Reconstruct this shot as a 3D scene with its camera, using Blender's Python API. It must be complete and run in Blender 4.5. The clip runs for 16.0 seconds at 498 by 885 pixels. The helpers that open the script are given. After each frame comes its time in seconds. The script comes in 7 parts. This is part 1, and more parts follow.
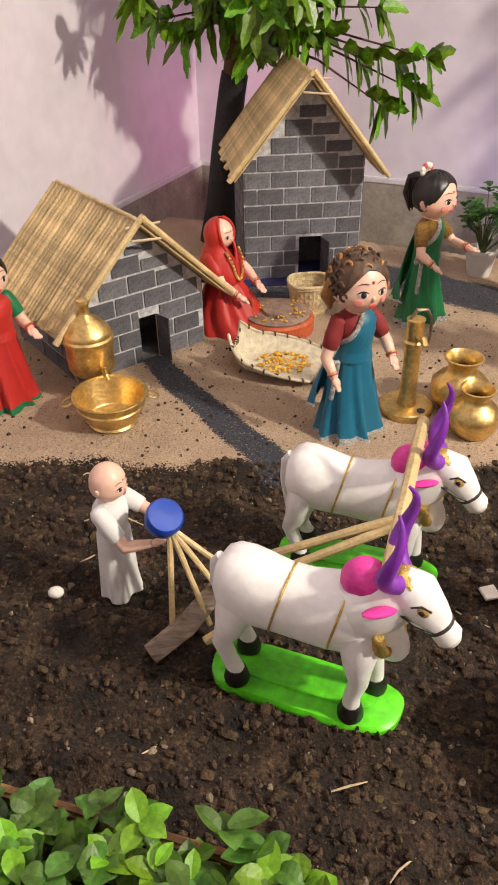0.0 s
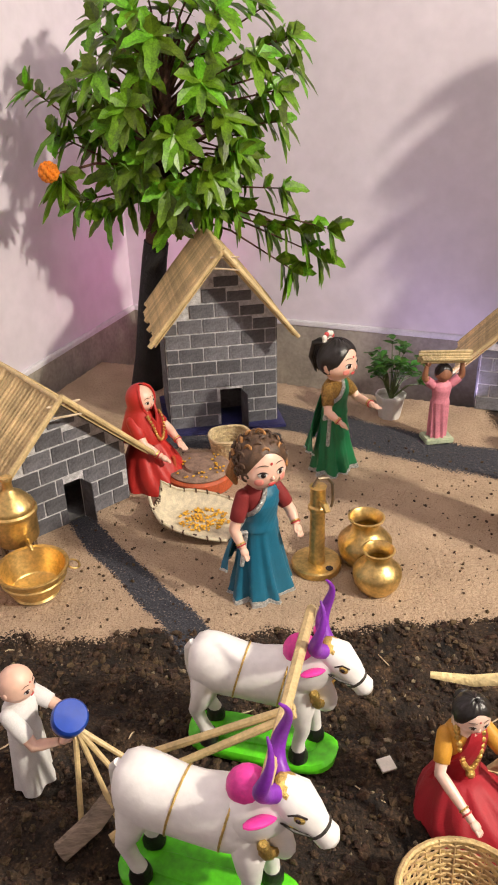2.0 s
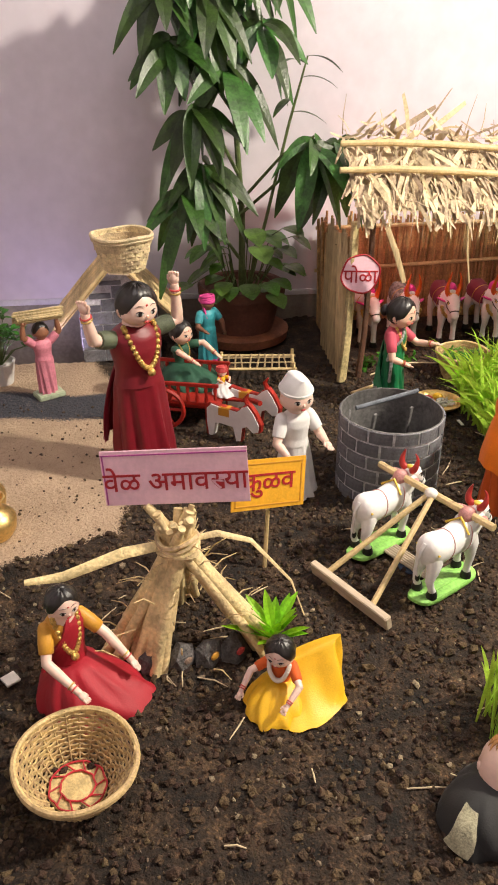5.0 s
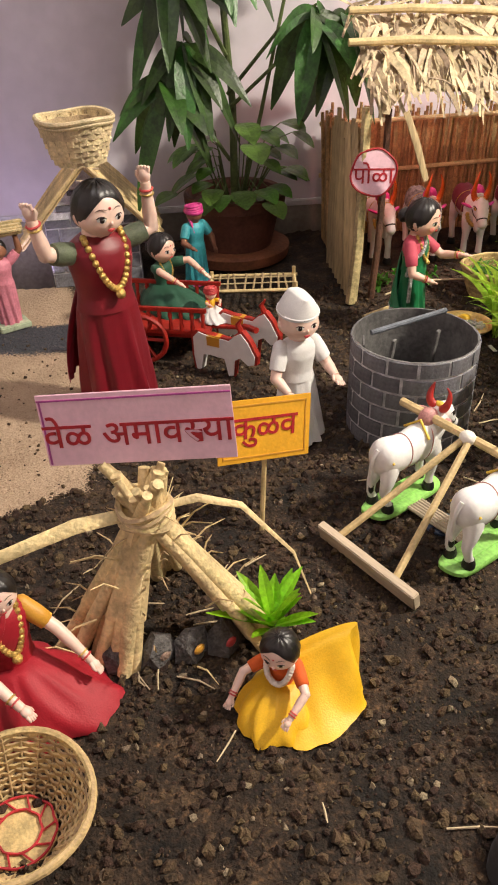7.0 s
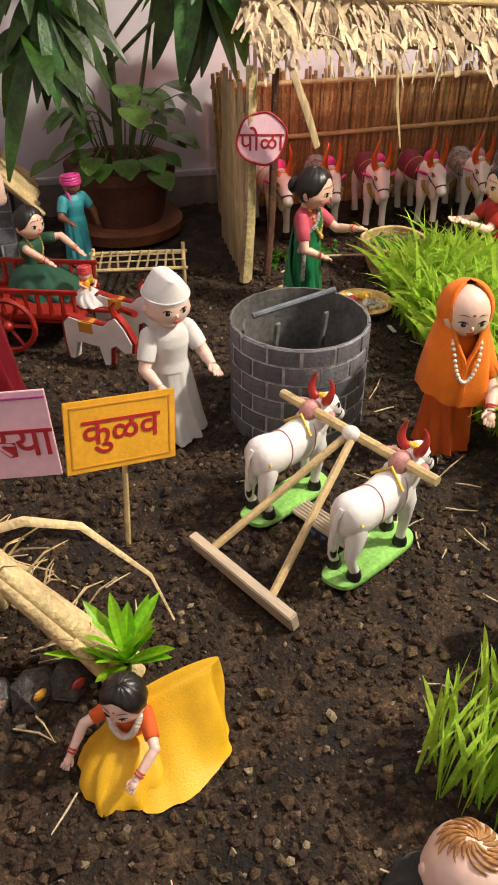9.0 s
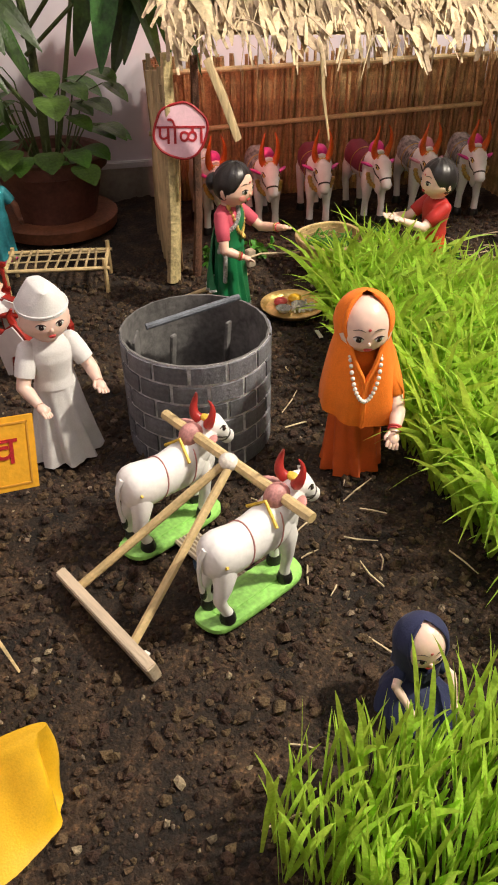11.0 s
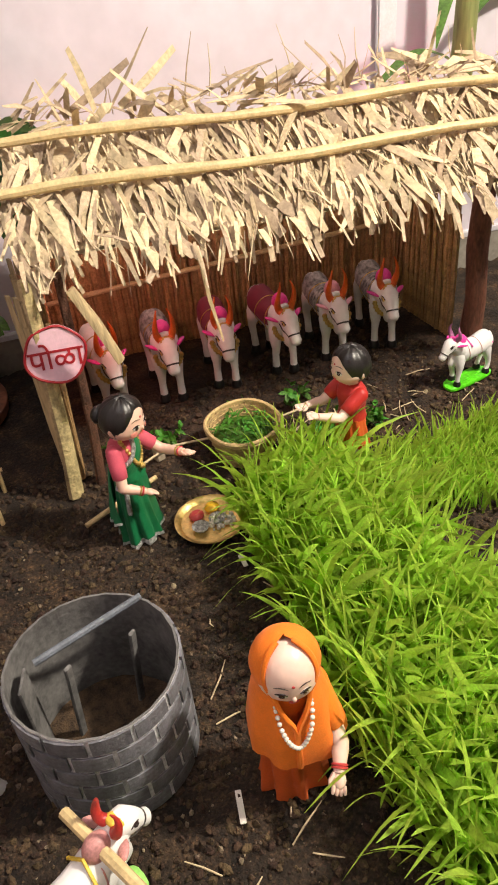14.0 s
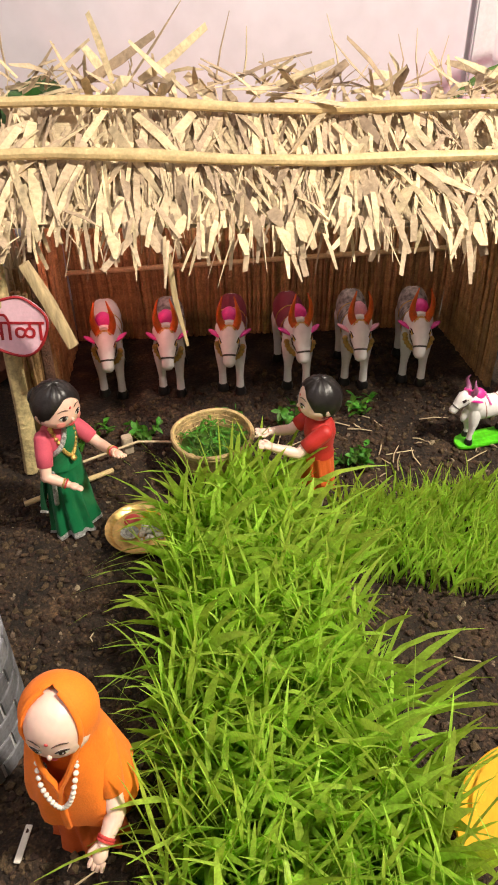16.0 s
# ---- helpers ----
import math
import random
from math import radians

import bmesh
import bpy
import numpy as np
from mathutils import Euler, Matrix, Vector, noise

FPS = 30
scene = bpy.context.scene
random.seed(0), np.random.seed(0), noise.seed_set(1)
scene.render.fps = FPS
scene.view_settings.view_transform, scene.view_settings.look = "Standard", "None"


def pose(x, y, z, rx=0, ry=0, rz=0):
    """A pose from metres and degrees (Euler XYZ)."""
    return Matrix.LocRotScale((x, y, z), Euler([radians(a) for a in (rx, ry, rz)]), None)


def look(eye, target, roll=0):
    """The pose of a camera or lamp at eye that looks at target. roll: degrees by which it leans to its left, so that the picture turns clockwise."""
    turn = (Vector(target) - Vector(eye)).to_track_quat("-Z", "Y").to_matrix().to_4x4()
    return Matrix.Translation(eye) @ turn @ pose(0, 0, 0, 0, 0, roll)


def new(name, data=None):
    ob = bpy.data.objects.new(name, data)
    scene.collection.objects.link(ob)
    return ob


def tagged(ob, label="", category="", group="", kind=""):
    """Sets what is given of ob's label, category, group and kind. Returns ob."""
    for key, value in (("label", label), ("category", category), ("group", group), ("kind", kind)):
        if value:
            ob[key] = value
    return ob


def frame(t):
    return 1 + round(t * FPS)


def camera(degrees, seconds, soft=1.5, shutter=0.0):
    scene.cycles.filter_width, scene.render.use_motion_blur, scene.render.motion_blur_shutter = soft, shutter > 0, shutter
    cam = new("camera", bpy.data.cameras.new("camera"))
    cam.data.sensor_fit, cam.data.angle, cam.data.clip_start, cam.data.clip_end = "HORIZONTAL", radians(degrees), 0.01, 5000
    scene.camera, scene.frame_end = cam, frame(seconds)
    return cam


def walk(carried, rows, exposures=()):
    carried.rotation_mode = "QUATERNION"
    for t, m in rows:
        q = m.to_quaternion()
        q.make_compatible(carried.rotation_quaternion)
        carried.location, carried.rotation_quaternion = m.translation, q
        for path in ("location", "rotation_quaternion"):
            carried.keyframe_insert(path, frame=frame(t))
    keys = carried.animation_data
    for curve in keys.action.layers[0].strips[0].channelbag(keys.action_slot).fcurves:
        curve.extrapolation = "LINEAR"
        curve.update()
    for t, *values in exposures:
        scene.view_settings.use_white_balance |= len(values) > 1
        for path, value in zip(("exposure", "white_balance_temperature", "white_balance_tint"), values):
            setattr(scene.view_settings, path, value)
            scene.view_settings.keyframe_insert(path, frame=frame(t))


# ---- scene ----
cam = camera(37.1, 16.0, 1.9)
PATH = [
    (0, (0.034, -0.044, 0.839), (-0.055, 1.603, -0.293), -1.2),
    (0.5, (0.062, -0.033, 0.883), (0.011, 1.629, -0.229), -1.2),
    (1, (0.076, -0.017, 0.945), (0.022, 1.696, -0.087), -1.1),
    (1.5, (0.093, -0.017, 0.989), (0.048, 1.734, 0.023), -1.5),
    (2, (0.134, -0.042, 1.025), (0.156, 1.73, 0.097), -1.5),
    (2.5, (0.191, -0.087, 1.059), (0.324, 1.692, 0.153), -2.0),
    (3, (0.232, -0.127, 1.054), (0.491, 1.652, 0.176), -1.7),
    (3.5, (0.245, -0.167, 1.04), (0.599, 1.583, 0.139), -1.4),
    (4, (0.261, -0.205, 1.012), (0.734, 1.501, 0.081), -1.1),
    (4.5, (0.274, -0.237, 1.006), (0.941, 1.405, 0.078), -0.7),
    (5, (0.293, -0.249, 0.992), (1.101, 1.301, 0.02), -0.5),
    (5.2, (0.29, -0.245, 0.994), (1.143, 1.273, 0.01), -0.2),
    (7.3, (0.463, -0.003, 0.827), (1.2, 1.461, -0.319), -2.0),
    (7.5, (0.474, 0.004, 0.819), (1.23, 1.453, -0.335), -1.2),
    (8, (0.496, 0.02, 0.824), (1.257, 1.445, -0.354), -0.8),
    (8.5, (0.565, 0.033, 0.802), (1.395, 1.417, -0.379), 0.1),
    (9, (0.601, 0.043, 0.796), (1.478, 1.398, -0.385), -0.2),
    (9.5, (0.602, 0.048, 0.8), (1.509, 1.353, -0.414), -0.9),
    (10, (0.653, 0.019, 0.803), (1.532, 1.35, -0.404), -0.5),
    (10.2, (0.677, 0.017, 0.788), (1.546, 1.356, -0.417), -0.3),
    (12.3, (1.01, 0.149, 0.795), (1.806, 1.505, -0.441), -2.9),
    (12.5, (1.024, 0.175, 0.809), (1.801, 1.54, -0.429), -3.8),
    (13, (1.102, 0.258, 0.911), (1.853, 1.629, -0.336), -5.1),
    (13.5, (1.128, 0.315, 0.996), (1.997, 1.646, -0.218), -5.6),
    (14, (1.123, 0.319, 1.037), (2.088, 1.595, -0.164), -6.0),
    (14.5, (1.164, 0.347, 1.001), (2.057, 1.667, -0.207), -4.9),
    (15, (1.29, 0.281, 0.955), (2.077, 1.674, -0.244), -1.6),
    (15.5, (1.38, 0.231, 0.965), (2.111, 1.688, -0.195), 0.0),
    (16, (1.477, 0.237, 1.007), (2.14, 1.683, -0.206), -1.1),
]
walk(cam, [(t, look(eye, target, roll)) for t, eye, target, roll in PATH],
     [(0, 0.2), (3.5, 0.18), (5.2, 0.1), (7.3, -0.05), (10.2, -0.15), (12.5, -0.12), (14, -0.12), (16, -0.18)])

# ---- light ----
world = bpy.data.worlds.new("room_world")
scene.world = world
world.use_nodes = True
world.node_tree.nodes["Background"].inputs[0].default_value = (1.0, 0.9, 0.8, 1)
world.node_tree.nodes["Background"].inputs[1].default_value = 0.012
scene.view_settings.exposure = 0.0


def lamp(name, kind, m, power, colour, size=0.2, size_y=0.0):
    data = bpy.data.lights.new(name, kind)
    data.energy, data.color = power, colour
    if kind == "AREA":
        data.size = size
        if size_y:
            data.shape, data.size_y = "RECTANGLE", size_y
    else:
        data.shadow_soft_size = size
    ob = new(name, data)
    ob.matrix_world = m
    return ob


ALONG, BACK = Vector((0.928, -0.371, 0)), Vector((0.371, 0.928, 0))
SHED = Vector((1.545, 1.53, 0))
sp_lamp, sp_aim = SHED + ALONG * 0.16 + BACK * 0.16 + Vector((0, 0, 0.45)), SHED + ALONG * 0.36 + BACK * 0.6 + Vector((0, 0, 0.26))
# the work lamp that throws the plants' shadows on the walls
lamp("work_lamp", "AREA", look((3.0, -0.35, 2.60), (0.9, 1.4, 0.2)), 158, (1.0, 0.90, 0.75), 0.20)
lamp("colour_lamp", "AREA", look(sp_lamp, sp_aim), 0.8, (1.0, 0.30, 0.26), 0.05)
# unseen soft fill from above, added to lift the shaded parts
lamp("ceiling_fill", "AREA", look((0.9, 0.5, 2.62), (0.9, 0.5, 0)), 14, (0.98, 0.90, 0.94), 1.3, 0.5)
# coloured party lamps behind the tree, the shed and the small plant
lamp("colour_lamp", "AREA", look((-0.02, 2.60, 0.22), (-0.30, 2.98, 0.50)), 0.36, (1.0, 0.16, 0.62), 0.06)
lamp("colour_lamp", "AREA", look(SHED + ALONG * 1.16 + BACK * 0.46 + Vector((0, 0, 0.50)), SHED + ALONG * 1.24 + BACK * 0.68 + Vector((0, 0, 0.80))), 0.5, (1.0, 0.10, 0.28), 0.05)
# violet glow by the small plant, also added as fill for the dim wall
lamp("colour_lamp", "AREA", look((0.76, 2.12, 0.05), (0.86, 2.52, 0.70)), 0.9, (0.74, 0.60, 1.0), 0.25)

# ---- materials ----
MATS = {}


def mat(name, rgb, rough=0.6, var=0.15, size=40.0, bump=0.1, metal=0.0, dark=None, fine=6.0, **more):
    """A surface in which a broad and a fine noise carry the colour between rgb and a second tone, with a fine relief."""
    if name in MATS:
        return MATS[name]
    m = bpy.data.materials.new(name)
    m.use_nodes = True
    nt = m.node_tree
    b = nt.nodes["Principled BSDF"]
    tc = nt.nodes.new("ShaderNodeTexCoord")
    n1 = nt.nodes.new("ShaderNodeTexNoise")
    n1.inputs["Scale"].default_value, n1.inputs["Detail"].default_value = size, 5
    n2 = nt.nodes.new("ShaderNodeTexNoise")
    n2.inputs["Scale"].default_value, n2.inputs["Detail"].default_value = size * fine, 3
    add = nt.nodes.new("ShaderNodeMath")
    add.operation = "MULTIPLY_ADD"
    add.inputs[1].default_value = 0.6
    half = nt.nodes.new("ShaderNodeMath")
    half.operation = "MULTIPLY"
    half.inputs[1].default_value = 0.4
    ramp = nt.nodes.new("ShaderNodeValToRGB")
    lo = dark or tuple(c * (1 - 2 * var) for c in rgb)
    hi = tuple(min(1, c * (1 + var)) for c in rgb)
    ramp.color_ramp.elements[0].position, ramp.color_ramp.elements[1].position = 0.36, 0.64
    ramp.color_ramp.elements[0].color, ramp.color_ramp.elements[1].color = (*lo, 1), (*hi, 1)
    bp = nt.nodes.new("ShaderNodeBump")
    bp.inputs["Strength"].default_value, bp.inputs["Distance"].default_value = min(1, bump * 3), 0.004
    L = nt.links.new
    src = "Generated" if more.get("generated") else "Object"
    if more.get("stretch"):
        mp = nt.nodes.new("ShaderNodeMapping")
        mp.inputs["Scale"].default_value = more["stretch"]
        L(tc.outputs[src], mp.inputs[0])
        L(mp.outputs[0], n1.inputs[0]), L(mp.outputs[0], n2.inputs[0])
    else:
        L(tc.outputs[src], n1.inputs[0]), L(tc.outputs[src], n2.inputs[0])
    L(n2.outputs[0], half.inputs[0])
    L(n1.outputs[0], add.inputs[0]), L(half.outputs[0], add.inputs[2])
    L(add.outputs[0], ramp.inputs[0])
    out = ramp.outputs[0]
    if more.get("island"):
        geo = nt.nodes.new("ShaderNodeNewGeometry")
        hs = nt.nodes.new("ShaderNodeHueSaturation")
        mr = nt.nodes.new("ShaderNodeMapRange")
        k = more["island"]
        mr.inputs[3].default_value, mr.inputs[4].default_value = 1 - k, 1 + k
        L(geo.outputs["Random Per Island"], mr.inputs[0])
        L(mr.outputs[0], hs.inputs["Value"])
        mh = nt.nodes.new("ShaderNodeMapRange")
        mh.inputs[3].default_value, mh.inputs[4].default_value = 0.5 - k * 0.05, 0.5 + k * 0.05
        L(geo.outputs["Random Per Island"], mh.inputs[0])
        L(mh.outputs[0], hs.inputs["Hue"])
        L(out, hs.inputs["Color"])
        out = hs.outputs[0]
    if more.get("each"):
        oi = nt.nodes.new("ShaderNodeObjectInfo")
        hs = nt.nodes.new("ShaderNodeHueSaturation")
        mr = nt.nodes.new("ShaderNodeMapRange")
        mr.inputs[3].default_value, mr.inputs[4].default_value = 1 - more["each"], 1 + more["each"]
        L(oi.outputs["Random"], mr.inputs[0])
        L(mr.outputs[0], hs.inputs["Value"])
        L(out, hs.inputs["Color"])
        out = hs.outputs[0]
    L(out, b.inputs["Base Color"])
    L(n2.outputs[0], bp.inputs["Height"])
    L(bp.outputs[0], b.inputs["Normal"])
    b.inputs["Roughness"].default_value, b.inputs["Metallic"].default_value = rough, metal
    if more.get("sheen"):
        b.inputs["Sheen Weight"].default_value = more["sheen"]
    if more.get("sss"):
        b.inputs["Subsurface Weight"].default_value = more["sss"]
        b.inputs["Subsurface Radius"].default_value = (0.01, 0.006, 0.004)
        b.inputs["Subsurface Scale"].default_value = 0.3
    if more.get("coat"):
        b.inputs["Coat Weight"].default_value = more["coat"]
    if more.get("trans"):
        b.inputs["Transmission Weight"].default_value = 0.0
        t = nt.nodes.new("ShaderNodeBsdfTranslucent")
        mx = nt.nodes.new("ShaderNodeMixShader")
        mx.inputs[0].default_value = more["trans"]
        L(out, t.inputs[0])
        L(b.outputs[0], mx.inputs[1]), L(t.outputs[0], mx.inputs[2])
        L(mx.outputs[0], nt.nodes["Material Output"].inputs[0])
    MATS[name] = m
    return m


WALL = mat("wall_paint", (0.74, 0.68, 0.75), 0.7, 0.05, 3, 0.04)
SKIRT = mat("skirting_stone", (0.36, 0.33, 0.28), 0.6, 0.15, 12, 0.05)
WHITE_EDGE = mat("white_edging", (0.75, 0.74, 0.78), 0.5, 0.06, 20, 0.05)
CEIL = mat("ceiling_paint", (0.75, 0.74, 0.72), 0.8, 0.04, 3, 0.03)
REED = mat("reed", (0.66, 0.49, 0.24), 0.55, 0.2, 30, 0.25, each=0.25)
STALK = mat("dry_stalk", (0.50, 0.38, 0.20), 0.6, 0.25, 25, 0.3, island=0.3)
THATCH = mat("thatch", (0.60, 0.47, 0.30), 0.7, 0.18, 20, 0.2, island=0.3)
BAMBOO = mat("bamboo", (0.66, 0.50, 0.25), 0.45, 0.15, 30, 0.1)
CARD = mat("grey_card", (0.10, 0.10, 0.115), 0.75, 0.25, 25, 0.15)
CARDIN = mat("card_inside", (0.16, 0.155, 0.15), 0.8, 0.25, 18, 0.12)
BRICK = mat("painted_brick", (0.15, 0.15, 0.168), 0.7, 0.25, 30, 0.15, each=0.3)
CHALK = mat("chalk_joint", (0.62, 0.62, 0.64), 0.8, 0.25, 60, 0.1)
SKIN = mat("doll_skin", (0.82, 0.53, 0.41), 0.38, 0.05, 20, 0.02, sss=0.1)
SKINPALE = mat("doll_skin_pale", (0.84, 0.60, 0.50), 0.36, 0.05, 20, 0.02, sss=0.1)
HAIR = mat("doll_hair", (0.016, 0.013, 0.012), 0.36, 0.3, 60, 0.04)
HAIRBROWN = mat("doll_hair_brown", (0.10, 0.055, 0.03), 0.5, 0.3, 60, 0.06)
EYE_WHITE = mat("eye_white", (0.75, 0.72, 0.68), 0.3, 0.03)
EYE_DARK = mat("eye_dark", (0.03, 0.02, 0.02), 0.25, 0.05)
LIPS = mat("lips", (0.55, 0.06, 0.06), 0.4, 0.05)
GOLD = mat("gold_trim", (0.75, 0.52, 0.16), 0.32, 0.2, 80, 0.2, metal=0.8)
SILVER = mat("silver_trim", (0.72, 0.72, 0.70), 0.35, 0.3, 200, 0.4, metal=0.3)
PEARL = mat("pearl", (0.82, 0.78, 0.70), 0.25, 0.05)
BRASS = mat("brass", (0.78, 0.56, 0.22), 0.40, 0.2, 22, 0.06, metal=0.95)
BULLWHITE = mat("white_plaster", (0.86, 0.845, 0.83), 0.42, 0.05, 14, 0.04)


def cloth(name, rgb, rough=0.7, sheen=0.06, var=0.07):
    return mat(name, rgb, rough, var, 30, 0.05, sheen=sheen, fine=14.0)


# ---- mesh tools ----
class Builder:
    """Collects the faces of one mesh, each with its material."""

    def __init__(self):
        self.v, self.f, self.m, self.mats = [], [], [], []

    def slot(self, material):
        if material not in self.mats:
            self.mats.append(material)
        return self.mats.index(material)

    def add(self, verts, faces, material):
        k, s = len(self.v), self.slot(material)
        self.v += [tuple(p) for p in verts]
        self.f += [tuple(k + i for i in f) for f in faces]
        self.m += [s] * len(faces)

    def loft(self, rings, material, cap=True, closed=True):
        n = len(rings[0])
        verts = [p for r in rings for p in r]
        faces = []
        for a in range(len(rings) - 1):
            for i in range(n if closed else n - 1):
                j = (i + 1) % n
                faces.append((a * n + i, a * n + j, (a + 1) * n + j, (a + 1) * n + i))
        if cap and closed:
            faces.append(tuple(range(n))[::-1])
            faces.append(tuple(range((len(rings) - 1) * n, len(rings) * n)))
        self.add(verts, faces, material)

    def tube(self, pts, radii, material, n=8, flat=1.0):
        pts = [Vector(p) for p in pts]
        if not hasattr(radii, "__len__"):
            radii = [radii] * len(pts)
        rings, side = [], None
        for i, p in enumerate(pts):
            d = (pts[min(i + 1, len(pts) - 1)] - pts[max(i - 1, 0)]).normalized()
            if side is None:
                side = d.orthogonal().normalized()
            else:
                side = (side - d * side.dot(d)).normalized()
            up = d.cross(side)
            rings.append([p + (side * math.cos(a) + up * math.sin(a) * flat) * radii[i] for a in (2 * math.pi * k / n for k in range(n))])
        self.loft(rings, material)

    def ell(self, c, r, material, rot=None, nu=14, nv=9, top=0.0, bottom=1.0):
        """An ellipsoid, or the zone of it between two fractions of its height angle."""
        if not hasattr(r, "__len__"):
            r = (r, r, r)
        rot = rot or Matrix.Identity(3)
        c = Vector(c)
        rings = []
        for i in range(nv + 1):
            th = math.pi * (top + (bottom - top) * i / nv)
            th = min(max(th, 0.02), math.pi - 0.02)
            rings.append([c + rot @ Vector((r[0] * math.sin(th) * math.cos(a), r[1] * math.sin(th) * math.sin(a), r[2] * math.cos(th))) for a in (2 * math.pi * k / nu for k in range(nu))][::-1])
        self.loft(rings, material)

    def box(self, c, size, material, rot=None, bevel=0.0):
        rot = rot or Matrix.Identity(3)
        bm = bmesh.new()
        bmesh.ops.create_cube(bm, size=1)
        bmesh.ops.scale(bm, vec=size, verts=bm.verts)
        if bevel:
            bmesh.ops.bevel(bm, geom=bm.edges[:], offset=bevel, segments=2, affect="EDGES")
        bm.verts.index_update()
        verts = [Vector(c) + rot @ v.co for v in bm.verts]
        faces = [tuple(v.index for v in f.verts) for f in bm.faces]
        bm.free()
        self.add(verts, faces, material)

    def turn(self, profile, material, c=(0, 0, 0), n=28, rot=None):
        """A body turned from a profile of (radius, height)."""
        rot = rot or Matrix.Identity(3)
        rings = [[Vector(c) + rot @ Vector((r * math.cos(a), r * math.sin(a), z)) for a in (2 * math.pi * k / n for k in range(n))] for r, z in profile]
        self.loft(rings, material, cap=True)

    def mesh(self, name, smooth=40):
        me = bpy.data.meshes.new(name)
        me.from_pydata(self.v, [], self.f)
        for m in self.mats:
            me.materials.append(m)
        me.polygons.foreach_set("material_index", self.m)
        me.update()
        if smooth:
            me.polygons.foreach_set("use_smooth", [True] * len(me.polygons))
            me.set_sharp_from_angle(angle=radians(smooth))
        return me

    def ob(self, name, parent=None, label="", category="", group="", kind="", m=None, smooth=40):
        o = new(name, self.mesh(name, smooth))
        if parent:
            o.parent = parent
        if m:
            o.matrix_basis = m
        return tagged(o, label, category, group, kind)


def empty(name, m, label, category, group=""):
    o = new(name)
    o.empty_display_size = 0.02
    o.matrix_basis = m
    return tagged(o, label, category, group)


def rot3(rx=0, ry=0, rz=0):
    return pose(0, 0, 0, rx, ry, rz).to_3x3()


def rnd(a, b):
    return random.uniform(a, b)


# ---- the room ----
CORNER = Vector((-0.30, 3.00, 0))
FLOOR_Z = -0.22


def room_wall(name, a, b, lo, hi, thick, material, label):
    a, b = Vector(a), Vector(b)
    d = (b - a).normalized()
    n = Vector((d.y, -d.x, 0))
    w = Builder()
    w.box((a + b) / 2 + n * thick / 2 + Vector((0, 0, (lo + hi) / 2)), ((b - a).length, thick, hi - lo), material, rot3(0, 0, math.degrees(math.atan2(d.y, d.x))))
    return w.ob(name, label=label, category="wall", kind="structure", smooth=0)


R0, R1 = CORNER - ALONG * 0.0, CORNER + ALONG * 7.0
L1 = CORNER - BACK * 4.6
R2 = R1 - BACK * 4.6
room_wall("wall_back", R1, R0, FLOOR_Z, 2.7, 0.12, WALL, "lavender-pink painted plaster wall behind the model village")
room_wall("wall_left", R0, L1, FLOOR_Z, 2.7, 0.12, WALL, "pale pink painted plaster wall beside the tree")
room_wall("wall_right", R2, R1, FLOOR_Z, 2.7, 0.12, WALL, "pale painted plaster wall closing the room")
room_wall("wall_front", L1, R2, FLOOR_Z, 2.7, 0.12, WALL, "pale painted plaster wall behind the viewer")
mid = (L1 + R1) / 2
turn_z = math.degrees(math.atan2(ALONG.y, ALONG.x))
w = Builder()
w.box((mid.x, mid.y, 2.76), (7.3, 4.9, 0.1), CEIL, rot3(0, 0, turn_z))
w.ob("ceiling", label="plain white painted ceiling", category="ceiling", kind="structure", smooth=0)
w = Builder()
w.box((mid.x, mid.y, FLOOR_Z - 0.05), (7.3, 4.9, 0.1), SKIRT, rot3(0, 0, turn_z))
w.ob("floor", label="grey stone floor under the display", category="floor", kind="structure", smooth=0)
for name, a, b in (("baseboard", R0, R1), ("baseboard", L1, R0)):
    d = (b - a).normalized()
    n = Vector((d.y, -d.x, 0))
    w = Builder()
    r = rot3(0, 0, math.degrees(math.atan2(d.y, d.x)))
    w.box((a + b) / 2 + n * 0.004 + Vector((0, 0, (FLOOR_Z + 0.085) / 2)), ((b - a).length - 0.02, 0.012, 0.085 - FLOOR_Z), SKIRT, r)
    w.box((a + b) / 2 + n * 0.006 + Vector((0, 0, 0.095)), ((b - a).length - 0.02, 0.016, 0.02), WHITE_EDGE, r, 0.003)
    w.ob(name, label="grey-beige stone skirting with a white top edge", category="skirting", kind="structure", smooth=0)


# ---- the ground ----
def wall_gap(x, y):
    return (CORNER - Vector((x, y, 0))).dot(BACK)


def left_gap(x, y):
    return (Vector((x, y, 0)) - CORNER).dot(ALONG)


def nz(x, y, s, k=0.0):
    return noise.noise(Vector((x * s + k, y * s - k, k)))


def sandiness(x, y):
    """1 well inside the sandy yard, 0 out on the ploughed soil."""
    edge = 1.10 + 0.03 * nz(x, y, 5, 3.0) + 0.012 * nz(x, y, 22, 5.0)
    front = (y - edge) / 0.05
    curve = 0.66 + 0.27 * max(0, min(1, (y - 1.1) / 0.6)) + 0.04 * nz(x, y, 6, 9.0)
    side = (curve - x) / 0.06
    return max(0.0, min(1.0, 0.5 + min(front, side, 1.2)))


